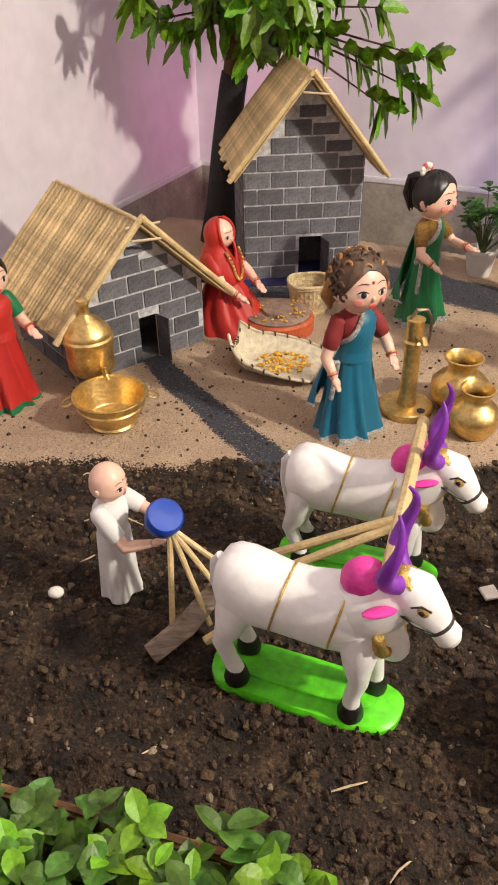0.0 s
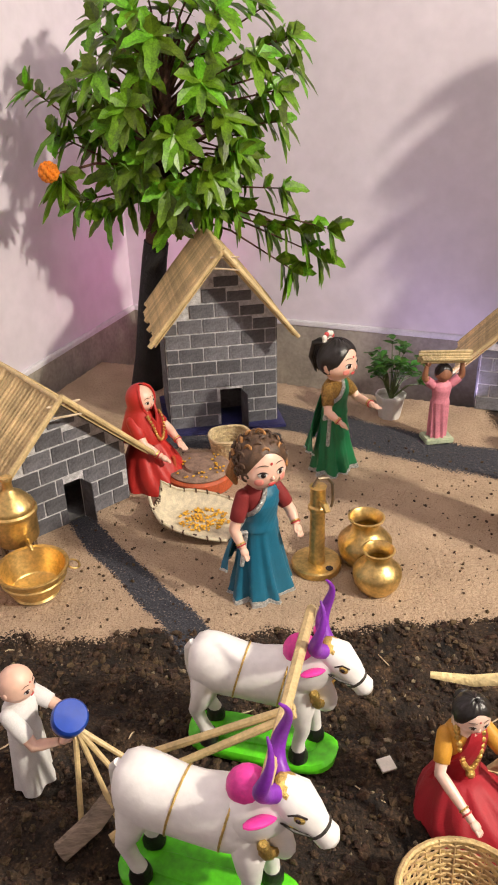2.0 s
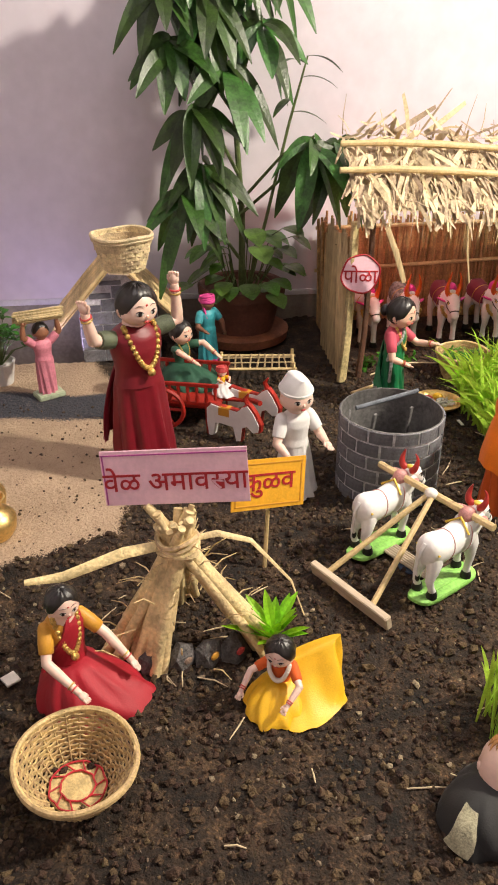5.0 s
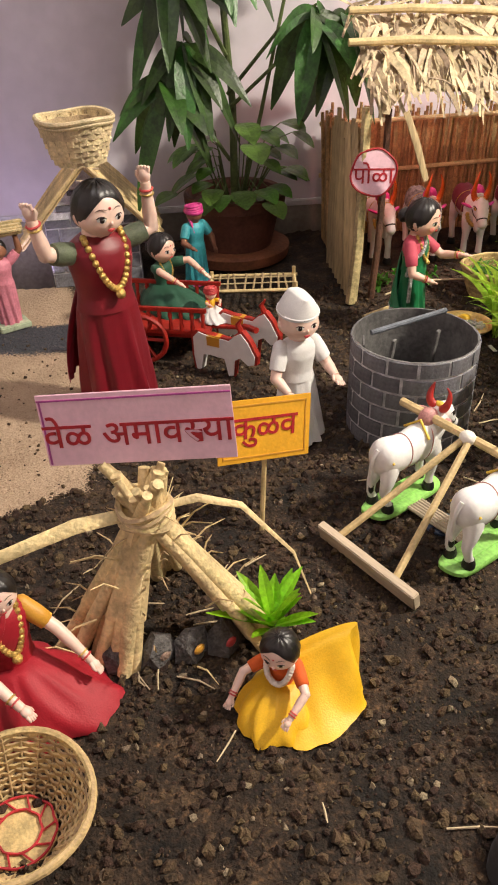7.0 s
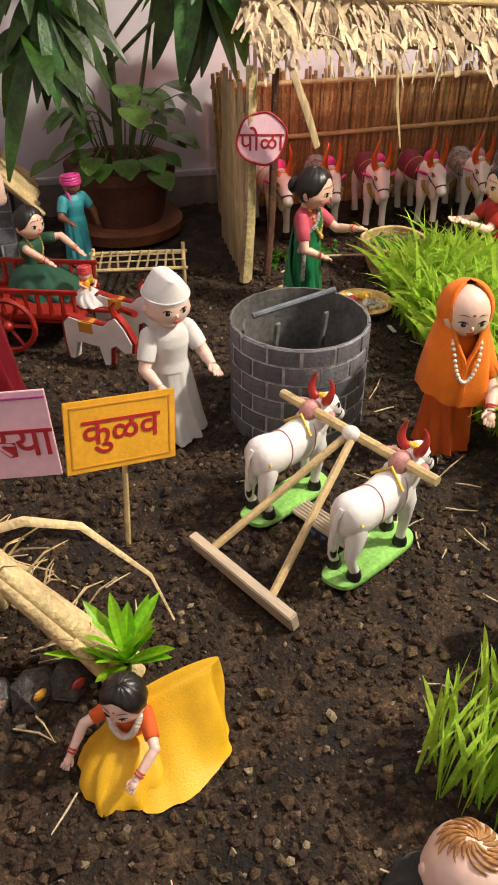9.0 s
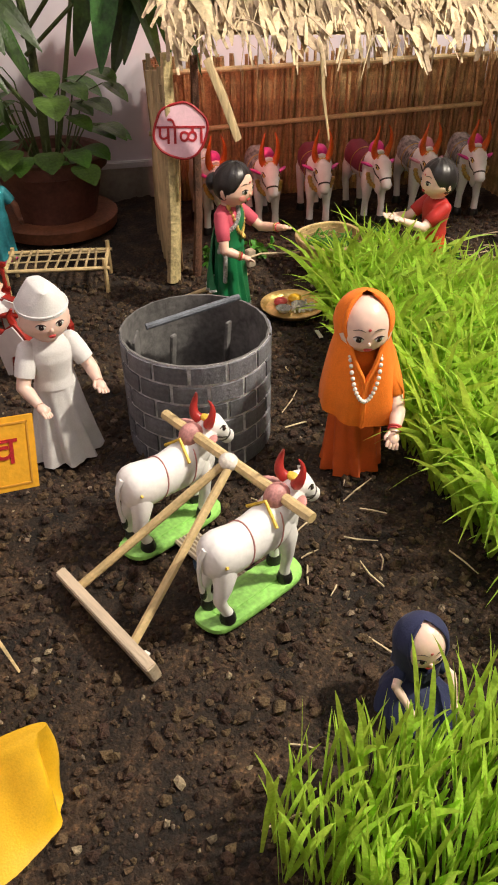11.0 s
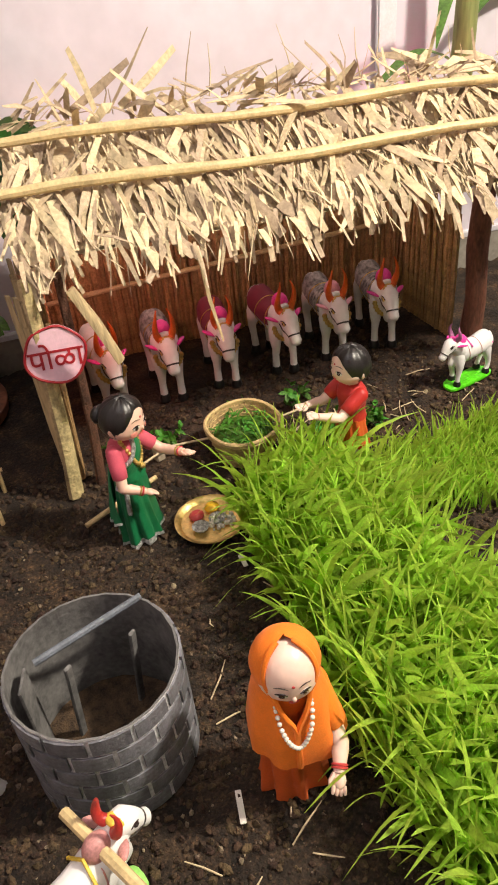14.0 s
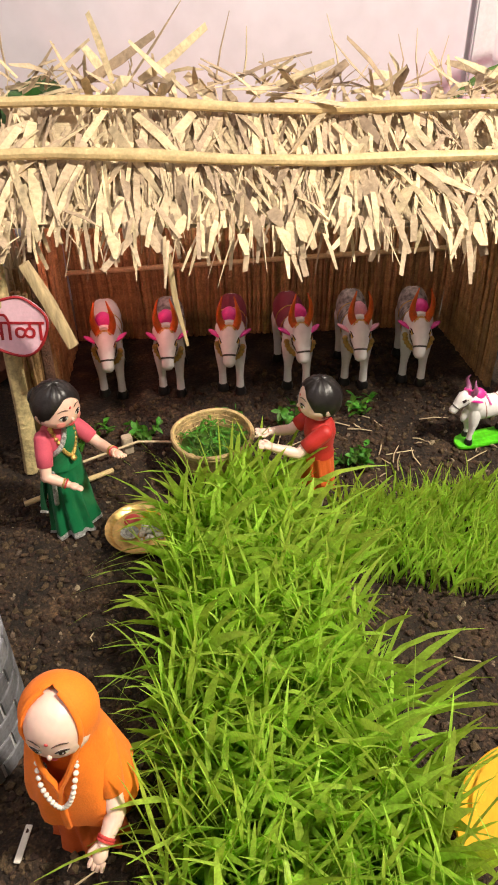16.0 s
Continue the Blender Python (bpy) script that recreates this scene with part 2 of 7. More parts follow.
def ashes(x, y):
    """The dark powder: a path to the hut and strips at the back of the yard."""
    t = max(0, min(1.1, (1.52 - y) / 0.44))
    cx = -0.275 + 0.31 * t + 0.015 * nz(x, y, 9, 2.0)
    path = 1 - abs(x - cx) / (0.045 + 0.02 * t) if 1.04 < y < 1.62 else 0
    strip = 1 - abs(y - (2.10 - 0.62 * (x - 0.25)) + 0.03 * nz(x, y, 7, 4.0)) / 0.13 if 0.2 < x < 0.95 else 0
    hut = 1 - abs(y - 1.93) / 0.06 if -0.15 < x < 0.26 else 0
    return max(0.0, min(1.0, max(path, strip, hut * 0.8) * 2.2))


def height(x, y):
    s = sandiness(x, y)
    soil = 0.010 * nz(x, y, 7) + 0.006 * nz(x, y, 24, 1.0) + 0.0035 * nz(x, y, 60, 2.0)
    furrow = 0.010 * math.sin((y * 0.97 + x * 0.2) * 62 + 2 * nz(x, y, 4)) * max(0, min(1, (0.55 - x) / 0.2))
    z = (soil + furrow) * (1 - s) + 0.004 * nz(x, y, 9, 6.0) * s - 0.004 * (1 - s)
    rim = min(1.0, max(0.0, (wall_gap(x, y) - 0.30) / 0.08))
    keep = min(1.0, max(0.0, (x - 1.0) / 0.2))
    return z - 0.20 * (1 - max(rim, keep)) - 0.2 * (1 - min(1.0, max(0.0, (left_gap(x, y) + 0.02) / 0.08)))


X0, X1, Y0, Y1, STEP = -1.5, 3.3, -0.55, 3.0, 0.0125
nx, ny = int((X1 - X0) / STEP) + 1, int((Y1 - Y0) / STEP) + 1
verts, inside, sand_at, ash_at = [], [], [], []
for j in range(ny):
    for i in range(nx):
        x, y = X0 + i * STEP, Y0 + j * STEP
        ok = wall_gap(x, y) > 0.02 and left_gap(x, y) > 0.02
        inside.append(ok)
        verts.append((x, y, height(x, y) if ok else FLOOR_Z))
        sand_at.append(sandiness(x, y) if ok else 0)
        ash_at.append(ashes(x, y) if ok else 0)
faces = []
for j in range(ny - 1):
    for i in range(nx - 1):
        q = (j * nx + i, j * nx + i + 1, (j + 1) * nx + i + 1, (j + 1) * nx + i)
        if all(inside[k] for k in q):
            faces.append(q)
me = bpy.data.meshes.new("ground")
me.from_pydata(verts, [], faces)
for name, data in (("sand", sand_at), ("ash", ash_at)):
    at = me.attributes.new(name, "FLOAT", "POINT")
    at.data.foreach_set("value", data)
me.polygons.foreach_set("use_smooth", [True] * len(me.polygons))
me.update()
# boards that close the raised display's open sides down to the floor
for a, c in ((Vector((X0, Y0 - 0.012, 0)), Vector((X1 + 0.02, Y0 - 0.012, 0))), (Vector((X1 + 0.012, Y0, 0)), Vector((X1 + 0.012, CORNER.y + (CORNER.x - X1) * BACK.x / BACK.y, 0)))):
    if left_gap(a.x, a.y) < 0.02:
        a.x += (0.02 - left_gap(a.x, a.y)) / ALONG.x
    w = Builder()
    size = ((c - a).x or 0.02, (c - a).y or 0.02, 0.21)
    w.box((a + c) / 2 + Vector((0, 0, FLOOR_Z + 0.104)), (max(size[0], 0.02), max(size[1], 0.02), 0.206), SKIRT)
    w.ob("trim", label="plain grey board edging the raised display", category="edging", kind="structure", smooth=0)
ground = tagged(new("ground", me), "dark crumbly soil meeting a pale sandy yard with dark powder", "ground", "", "structure")


def ground_material():
    m = bpy.data.materials.new("soil_and_sand")
    m.use_nodes = True
    nt = m.node_tree
    N, L = nt.nodes.new, nt.links.new
    b = nt.nodes["Principled BSDF"]
    b.inputs["Roughness"].default_value = 0.92
    tc = N("ShaderNodeTexCoord")

    def tex(scale, detail=6):
        t = N("ShaderNodeTexNoise")
        t.inputs["Scale"].default_value, t.inputs["Detail"].default_value = scale, detail
        L(tc.outputs["Object"], t.inputs[0])
        return t.outputs[0]

    def ramp(src, stops):
        r = N("ShaderNodeValToRGB")
        while len(r.color_ramp.elements) < len(stops):
            r.color_ramp.elements.new(0.5)
        for e, (p, c) in zip(r.color_ramp.elements, stops):
            e.position, e.color = p, (*c, 1)
        L(src, r.inputs[0])
        return r.outputs[0]

    def math_node(op, a, c, k=None):
        n = N("ShaderNodeMath")
        n.operation = op
        L(a, n.inputs[0])
        if k is None:
            L(c, n.inputs[1])
        else:
            n.inputs[1].default_value = k
        return n.outputs[0]

    def mix(f, a, c):
        n = N("ShaderNodeMix")
        n.data_type = "RGBA"
        L(f, n.inputs[0]), L(a, n.inputs[6]), L(c, n.inputs[7])
        return n.outputs[2]

    soil_a = ramp(tex(16, 8), [(0.3, (0.008, 0.005, 0.003)), (0.52, (0.034, 0.020, 0.011)), (0.72, (0.088, 0.052, 0.027))])
    soil_b = ramp(tex(170, 4), [(0.35, (0.35, 0.33, 0.3)), (0.56, (1, 1, 1)), (0.68, (2.5, 2.3, 2.1))])
    mul = N("ShaderNodeMix")
    mul.data_type, mul.blend_type = "RGBA", "MULTIPLY"
    mul.inputs[0].default_value = 0.85
    L(soil_a, mul.inputs[6]), L(soil_b, mul.inputs[7])
    sand = ramp(tex(330, 3), [(0.28, (0.20, 0.12, 0.07)), (0.42, (0.46, 0.33, 0.22)), (0.72, (0.60, 0.46, 0.32))])
    sand2 = ramp(tex(9, 6), [(0.3, (0.72, 0.70, 0.70)), (0.65, (1, 1, 1))])
    mul2 = N("ShaderNodeMix")
    mul2.data_type, mul2.blend_type = "RGBA", "MULTIPLY"
    mul2.inputs[0].default_value = 0.8
    L(sand, mul2.inputs[6]), L(sand2, mul2.inputs[7])
    ash = ramp(tex(260, 3), [(0.35, (0.022, 0.024, 0.034)), (0.62, (0.06, 0.062, 0.075)), (0.72, (0.3, 0.25, 0.2))])

    def mask(attribute, grain, width):
        a = N("ShaderNodeAttribute")
        a.attribute_name = attribute
        g = math_node("MULTIPLY", math_node("SUBTRACT", tex(grain, 3), None, 0.5), None, width)
        s = math_node("ADD", a.outputs["Fac"], g)
        r = N("ShaderNodeMapRange")
        r.inputs[1].default_value, r.inputs[2].default_value = 0.42, 0.58
        L(s, r.inputs[0])
        return r.outputs[0]

    c = mix(mask("sand", 240, 1.7), mul.outputs[2], mul2.outputs[2])
    c = mix(mask("ash", 230, 1.5), c, ash)
    L(c, b.inputs["Base Color"])
    h = math_node("ADD", math_node("MULTIPLY", tex(95, 6), None, 1.0), math_node("MULTIPLY", tex(320, 3), None, 0.5))
    bp = N("ShaderNodeBump")
    bp.inputs["Strength"].default_value, bp.inputs["Distance"].default_value = 0.9, 0.008
    L(h, bp.inputs["Height"]), L(bp.outputs[0], b.inputs["Normal"])
    return m


me.materials.append(ground_material())
SOIL = mat("soil_clod", (0.076, 0.044, 0.024), 0.95, 0.35, 60, 0.4, island=0.45)
GRIT = mat("grit", (0.24, 0.18, 0.12), 0.9, 0.3, 60, 0.3, island=0.4)


def soil_here(x, y):
    return wall_gap(x, y) > 0.06 and left_gap(x, y) > 0.06 and sandiness(x, y) < 0.5


# ---- huts ----
PALE_STICK = mat("pale_stick", (0.72, 0.58, 0.40), 0.6, 0.12)

def brick_face(parent, w0, h0, m, course, length, skip=None, top=None):
    """Painted bricks standing proud on one face of a hut; the face lies in local x-z and looks to -y. skip: a rectangle left free; top: height by x."""
    rows = int(h0 / course) + 1
    cache = {}
    for r in range(rows):
        z = r * course
        x = -w0 / 2 - (length / 2 if r % 2 else 0)
        while x < w0 / 2:
            a, b = max(x, -w0 / 2) + 0.0021, min(x + length, w0 / 2) - 0.0021
            x += length
            if b - a < 0.012:
                continue
            zt = z + course - 0.0045
            lim = min(top(a), top(b)) if top else h0
            if zt > lim:
                zt = lim
            if zt - z < 0.008:
                continue
            spans = [(a, b)]
            if skip and z < skip[2] - 0.004:
                spans = [s for s in ((a, min(b, skip[0])), (max(a, skip[1]), b)) if s[1] - s[0] > 0.01]
            for p, q in spans:
                key = (round(q - p, 3), round(zt - z, 3))
                if key not in cache:
                    bb = Builder()
                    bb.box((0, 0, 0), (key[0], 0.003, key[1]), BRICK, None, 0.0008)
                    cache[key] = bb.mesh("brick", 0)
                o = new("brick", cache[key])
                o.parent = parent
                o.matrix_basis = m @ pose((p + q) / 2, -0.0015, (z + zt) / 2 + 0.002)


def hut(m, width, depth, wall_h, apex, door, over, drop, label, course=0.044, length=0.074, flap=1):
    """A card hut painted with bricks; its front looks to -y with the origin at the middle of the front's foot."""
    hut_ob = empty("toy_hut", m, label, "hut")
    t = 0.004
    outline = [(-width / 2, 0), (door[0], 0), (door[0], door[2]), (door[1], door[2]), (door[1], 0), (width / 2, 0), (width / 2, wall_h), (0, apex), (-width / 2, wall_h)]
    plain = [(-width / 2, 0), (width / 2, 0), (width / 2, wall_h), (0, apex), (-width / 2, wall_h)]
    walls = []
    for name, poly, y0, y1 in (("front_wall", outline, 0, t), ("rear_wall", plain, depth - t, depth)):
        b = Builder()
        b.loft([[(x, y1, z) for x, z in poly], [(x, y0, z) for x, z in poly]], CHALK)
        walls.append(b.ob(name, hut_ob, smooth=0))
    for x in (-width / 2 + t / 2, width / 2 - t / 2):
        b = Builder()
        b.box((x, depth / 2, wall_h / 2), (t, depth - 2 * t, wall_h), CHALK)
        walls.append(b.ob("side_wall", hut_ob, smooth=0))
    b = Builder()
    b.box((0, depth / 2, 0.003), (width - 0.01, depth - 0.01, 0.004), CARDIN)
    b.box((0, depth * 0.5, wall_h / 2), (width - 0.02, 0.003, wall_h * 0.96), CARDIN)
    b.ob("inner_board", hut_ob, smooth=0)
    brick_face(walls[0], width, apex, Matrix.Identity(4), course, length, door, lambda x: wall_h + (apex - wall_h) * (1 - abs(x) * 2 / width) - 0.004)
    brick_face(walls[2], depth, wall_h, pose(-width / 2, depth / 2, 0, 0, 0, -90), course, length)
    brick_face(walls[3], depth, wall_h, pose(width / 2, depth / 2, 0, 0, 0, 90), course, length)
    dw = door[1] - door[0]
    b = Builder()
    b.box((-dw / 2 * 0.9, 0, door[2] / 2), (dw * 0.9, 0.003, door[2] * 0.96), CARD, None, 0.0006)
    for k in range(3):
        b.box((-dw / 2 * 0.9, -0.0022, door[2] * (0.22 + 0.28 * k)), (dw * 0.88, 0.0012, 0.0022), CHALK)
    b.ob("door", hut_ob, "painted card door standing open", m=pose(door[1] if flap > 0 else door[0], -0.002, 0.002, 0, 0, 100 if flap > 0 else 80))
    # roof: two slopes of reed stems laid side by side from ridge to eave
    half = width / 2 + over
    slope = math.atan2(apex - wall_h, width / 2)
    run = half / math.cos(slope)
    for side in (-1, 1):
        b = Builder()
        b.box((0, 0, -0.003), (run, depth + drop, 0.003), BAMBOO)
        sl = b.ob("roof_slope", hut_ob, m=pose(side * half / 2, depth / 2 - drop * 0.12, apex + 0.012 - half / 2 * math.tan(slope), 0, math.degrees(slope) * side, 0))
        y = -(depth + drop) / 2
        while y < (depth + drop) / 2:
            r = rnd(0.0065, 0.0125)
            b = Builder()
            e = rnd(-0.012, 0.012)
            b.tube([(-run / 2, 0, 0.002), (0, rnd(-0.002, 0.002), 0.003), (run / 2 + (e if side > 0 else 0), 0, 0.002)] if side > 0 else [(-run / 2 + e, 0, 0.002), (0, 0, 0.003), (run / 2, 0, 0.002)], [r * 0.9, r, r * 0.85], REED, 7, 0.5)
            b.ob("reed", sl, m=pose(0, y + r, 0, 0, 0, rnd(-0.8, 0.8)))
            y += 2 * r * 0.93
        b = Builder()
        b.tube([(-run / 2 - 0.008, 0, 0.01), (run / 2 + 0.012, 0, 0.006)], [0.0075, 0.006], BAMBOO, 8)
        b.ob("edge_cane", sl, m=pose(0, -(depth + drop) / 2 - 0.002, 0))
    b = Builder()
    b.tube([(-0.004, -drop * 0.75, apex + 0.018), (0, depth + drop * 0.4, apex + 0.018)], 0.005, BAMBOO, 8)
    b.ob("ridge_cane", hut_ob)
    for k in range(2):
        b = Builder()
        b.tube([(-0.03 + 0.01 * k, -drop * 0.62 + 0.01, apex - 0.03 * k + 0.004), (0.045, -drop * 0.70, apex + 0.006 - 0.035 * k)], 0.0028, PALE_STICK, 6)
        b.ob("gable_stick", hut_ob)
    return hut_ob


hut(pose(0.086, 2.03, 0, 0, 0, 9), 0.33, 0.24, 0.34, 0.540, (-0.01, 0.055, 0.125), 0.035, 0.14, "grey brick-painted card hut with a reed roof under the tree")
b = Builder()
b.box((0, 0, 0.006), (0.37, 0.31, 0.012), mat("blue_sheet", (0.03, 0.03, 0.12), 0.5, 0.3, 30, 0.2), None, 0.003)
b.ob("base_board", label="dark blue board under the card hut", category="board", m=pose(0.07, 2.14, -0.004, 0, 0, 9))
hut(pose(-0.295, 1.515, 0, 0, 0, 40), 0.345, 0.32, 0.165, 0.332, (-0.005, 0.042, 0.112), 0.045, 0.07, "low grey brick-painted card hut with a reed roof")
hut(pose(1.01, 2.06, 0, 0, 0, -18), 0.26, 0.2, 0.2, 0.34, (0.03, 0.08, 0.09), 0.07, 0.08, "small brick-painted card hut half hidden behind a doll")


# ---- the well ----
def well(m):
    ob = empty("toy_well", m, "round grey card well with painted bricks and a rod", "well")
    R, H, n = 0.122, 0.208, 22
    b = Builder()
    outer = [[(R * (1 + 0.012 * math.sin(3 * a)) * math.cos(a), R * math.sin(a), z) for a in (2 * math.pi * k / n for k in range(n))] for z in (0.0, 0.1, H)]
    inner = [[(x * 0.972, y * 0.972, z) for x, y, z in r] for r in outer]
    b.loft(outer, CHALK, False)
    b.loft([r[::-1] for r in inner], CARDIN, False)
    b.loft([outer[2], inner[2]], CARDIN, False)
    wall = b.ob("wall", ob)
    rows, per = 6, 13
    ch = H / rows
    cache = []
    for v in range(2):
        bb = Builder()
        a0, a1 = 0.026, 2 * math.pi / per - 0.026
        ring = []
        for z0, z1 in ((0.003, ch - 0.003),):
            for k in range(4):
                a = a0 + (a1 - a0) * k / 3
                ring.append([((R + e) * math.cos(a), (R + e) * math.sin(a), z) for e, z in ((-0.001, z0), (0.0022, z0), (0.0022, z1), (-0.001, z1))])
        bb.loft(ring, BRICK)
        cache.append(bb.mesh("brick", 0))
    for r in range(rows):
        for k in range(per):
            o = new("brick", cache[(r + k) % 2])
            o.parent = wall
            o.matrix_basis = pose(0, 0, r * ch, 0, 0, 360 / per * (k + (0.5 if r % 2 else 0)))
    for x, y, z in ((-0.030, 0.038, 0.19), (0.070, 0.026, 0.19)):
        b = Builder()
        b.box((x, y, z / 2), (0.012, 0.006, z), CARDIN, rot3(6, 0, 20), 0.001)
        b.ob("upright", ob)
    b = Builder()
    b.tube([(-0.060, 0.060, 0.200), (0.112, 0.044, 0.214)], 0.0055, mat("grey_rod", (0.16, 0.18, 0.21), 0.5, 0.2, 40, 0.1), 8)
    b.ob("rod", ob)
    b = Builder()
    b.box((-0.085, 0.05, 0.1), (0.045, 0.004, 0.19), CARDIN, rot3(0, 0, 55), 0.001)
    b.ob("flap", ob)
    b = Builder()
    b.turn([(0.118, 0.004), (0.118, 0.012), (0.06, 0.016), (0.001, 0.014)], SOIL, n=20)
    b.ob("soil_bottom", ob)
    return ob


well(pose(1.318, 0.985, -0.002))


# ---- toy bulls ----
HOOF = mat("black_hoof", (0.015, 0.014, 0.014), 0.4, 0.2, 40, 0.1)
ROPE = mat("painted_rope", (0.04, 0.035, 0.03), 0.5, 0.2, 40, 0.1)


def loft_by(b, rings, pick):
    """A loft whose faces take the material that pick gives for their middle."""
    n = len(rings[0])
    rings = [[Vector(p) for p in r] for r in rings]
    for a in range(len(rings) - 1):
        groups = {}
        for i in range(n):
            j = (i + 1) % n
            q = [rings[a][i], rings[a][j], rings[a + 1][j], rings[a + 1][i]]
            groups.setdefault(pick(sum(q, Vector()) / 4), []).append((a * n + i, a * n + j, (a + 1) * n + j, (a + 1) * n + i))
        b.late = b.late + list(groups.items()) if hasattr(b, "late") else list(groups.items())
    k = len(b.v)
    b.v += [tuple(p) for r in rings for p in r]
    for material, fs in b.late:
        s = b.slot(material)
        b.f += [tuple(k + i for i in f) for f in fs]
        b.m += [s] * len(fs)
    b.late = []
    top, bot = tuple(k + (len(rings) - 1) * n + i for i in range(n)), tuple(k + i for i in range(n))[::-1]
    s = b.slot(pick(sum(rings[-1], Vector()) / n))
    b.f += [top, bot]
    b.m += [s, s]


def slab(b, length, width, z0, z1, material, n=28, lump=0.03):
    """A plate with round ends and softened edges."""
    rings = []
    for k, z in ((0.93, z0), (1.0, z0 + (z1 - z0) * 0.25), (1.0, z1 - (z1 - z0) * 0.25), (0.94, z1)):
        r = []
        for i in range(n):
            a = 2 * math.pi * i / n
            c, s = math.cos(a), math.sin(a)
            x = math.copysign(abs(c) ** 0.45, c) * length / 2 * k * (1 + lump * math.sin(3 * a))
            y = math.copysign(abs(s) ** 0.7, s) * width / 2 * k * (1 + lump * math.sin(2 * a + 1))
            r.append((x, y, z))
        rings.append(r)
    b.loft(rings, material)


def bull(m, scale, horn, hump, plate, label, group, bands=GOLD, cloth_mat=None, drop=0.0, gild=True, spots=None, body=BULLWHITE):
    """A painted plaster bull that looks to +x: body, head, two horns, hump, four hooves, harness and its base."""
    toy = empty("toy_bull", m @ Matrix.Scale(scale, 4), label, "toy bull", group)
    p0 = 0.022 if plate else 0.0
    if plate:
        b = Builder()
        slab(b, 0.275, 0.098, 0, p0, plate)
        slab(b, 0.20, 0.040, p0 - 0.003, p0 + 0.003, plate)
        b.ob("base", toy, "green painted base")
    b = Builder()
    prof = [(-0.124, 0.186, 0.006, 0.012), (-0.121, 0.186, 0.024, 0.032), (-0.112, 0.187, 0.037, 0.047), (-0.098, 0.187, 0.044, 0.054), (-0.080, 0.186, 0.047, 0.056), (-0.06, 0.183, 0.047, 0.054), (-0.03, 0.179, 0.045, 0.050), (0, 0.178, 0.045, 0.051), (0.035, 0.181, 0.046, 0.056),
            (0.065, 0.188, 0.044, 0.061), (0.088, 0.198, 0.038, 0.056), (0.102, 0.210, 0.030, 0.044), (0.112, 0.220, 0.022, 0.032)]
    rings = []
    for x, zc, ry, rz in prof:
        ring = []
        for k in range(24):
            a = 2 * math.pi * k / 24
            y, z = ry * math.cos(a), rz * math.sin(a)
            if x < -0.08 and math.sin(a) > 0.2:
                z *= 1 - 0.10 * math.exp(-(math.cos(a) * 4) ** 2) + 0.06 * abs(math.cos(a))
            ring.append((x, y, zc + z))
        rings.append(ring)
    if cloth_mat:
        loft_by(b, rings, lambda c: cloth_mat if -0.095 < c.x < 0.05 and c.z > 0.165 else body)
    else:
        b.loft(rings, body)
    hx, hz = 0.122, 0.243 - drop
    b.tube([(0.045, 0, 0.195), (0.075, 0, 0.207), (0.098, 0, 0.222 - drop * 0.4), (hx, 0, hz)], [0.034, 0.044, 0.039, 0.028], body, 18)
    b.ell((0.100, 0, 0.165 - drop * 0.3), (0.032, 0.014, 0.05), body, rot3(0, -25, 0))
    b.tube([(-0.118, 0, 0.222), (-0.130, 0.002, 0.205), (-0.133, 0.004, 0.17), (-0.129, 0.008, 0.13), (-0.122, 0.010, 0.098)], [0.007, 0.006, 0.005, 0.0045, 0.006], body, 7)
    trunk = b.ob("body", toy, smooth=65)
    b = Builder()
    b.ell((-0.121, 0.010, 0.090), (0.008, 0.008, 0.016), HOOF if not gild else GOLD, None, 8, 6)
    b.ob("tail_tip", trunk)
    for x, y, lean in ((0.085, 0.027, 0.008), (0.078, -0.027, -0.004), (-0.088, 0.028, -0.006), (-0.096, -0.028, 0.006)):
        back = x < 0
        b = Builder()
        b.tube([(x + (0.008 if back else -0.004), y * 0.50, 0.190), (x + (0.004 if back else 0), y * 0.85, 0.150), (x - (0.004 if back else 0), y * 0.96, 0.118), (x + (-0.014 if back else 0.003), y, 0.092), (x + (-0.009 if back else 0.0) + lean, y, 0.062), (x + lean, y, p0 + 0.020)], [0.026, 0.026, 0.019, 0.0135, 0.0112, 0.0125], body, 12)
        leg = b.ob("leg", toy, smooth=65)
        b = Builder()
        b.turn([(0.0175, p0 - 0.001), (0.0182, p0 + 0.006), (0.0160, p0 + 0.016), (0.0135, p0 + 0.024), (0.001, p0 + 0.025)], HOOF, (x + lean, y, 0), 14)
        b.ob("hoof", leg, smooth=65)
    b = Builder()
    b.tube([(hx - 0.024, 0, hz + 0.013), (hx - 0.008, 0, hz + 0.010), (hx + 0.012, 0, hz + 0.001), (hx + 0.030, 0, hz - 0.021), (hx + 0.046, 0, hz - 0.041), (hx + 0.057, 0, hz - 0.053), (hx + 0.064, 0, hz - 0.060)], [0.012, 0.026, 0.030, 0.024, 0.0175, 0.0180, 0.010], body, 14)
    head = b.ob("head", toy, smooth=65)
    for s in (-1, 1):
        b = Builder()
        b.ell((hx + 0.022, s * 0.0245, hz + 0.001), (0.011, 0.005, 0.007), EYE_DARK if not gild else GOLD, rot3(0, 40, 0), 10, 6)
        b.ell((hx + 0.023, s * 0.0285, hz + 0.001), (0.0045, 0.0025, 0.0032), EYE_DARK, rot3(0, 40, 0), 7, 5)
        b.tube([(hx + 0.010, s * 0.0285, hz + 0.006), (hx + 0.022, s * 0.0275, hz + 0.010), (hx + 0.033, s * 0.022, hz + 0.0)], 0.0016, EYE_DARK, 5)
        b.ob("eye", head)
        b = Builder()
        b.ell((hx + 0.064, s * 0.009, hz - 0.053), 0.0025, EYE_DARK, None, 6, 4)
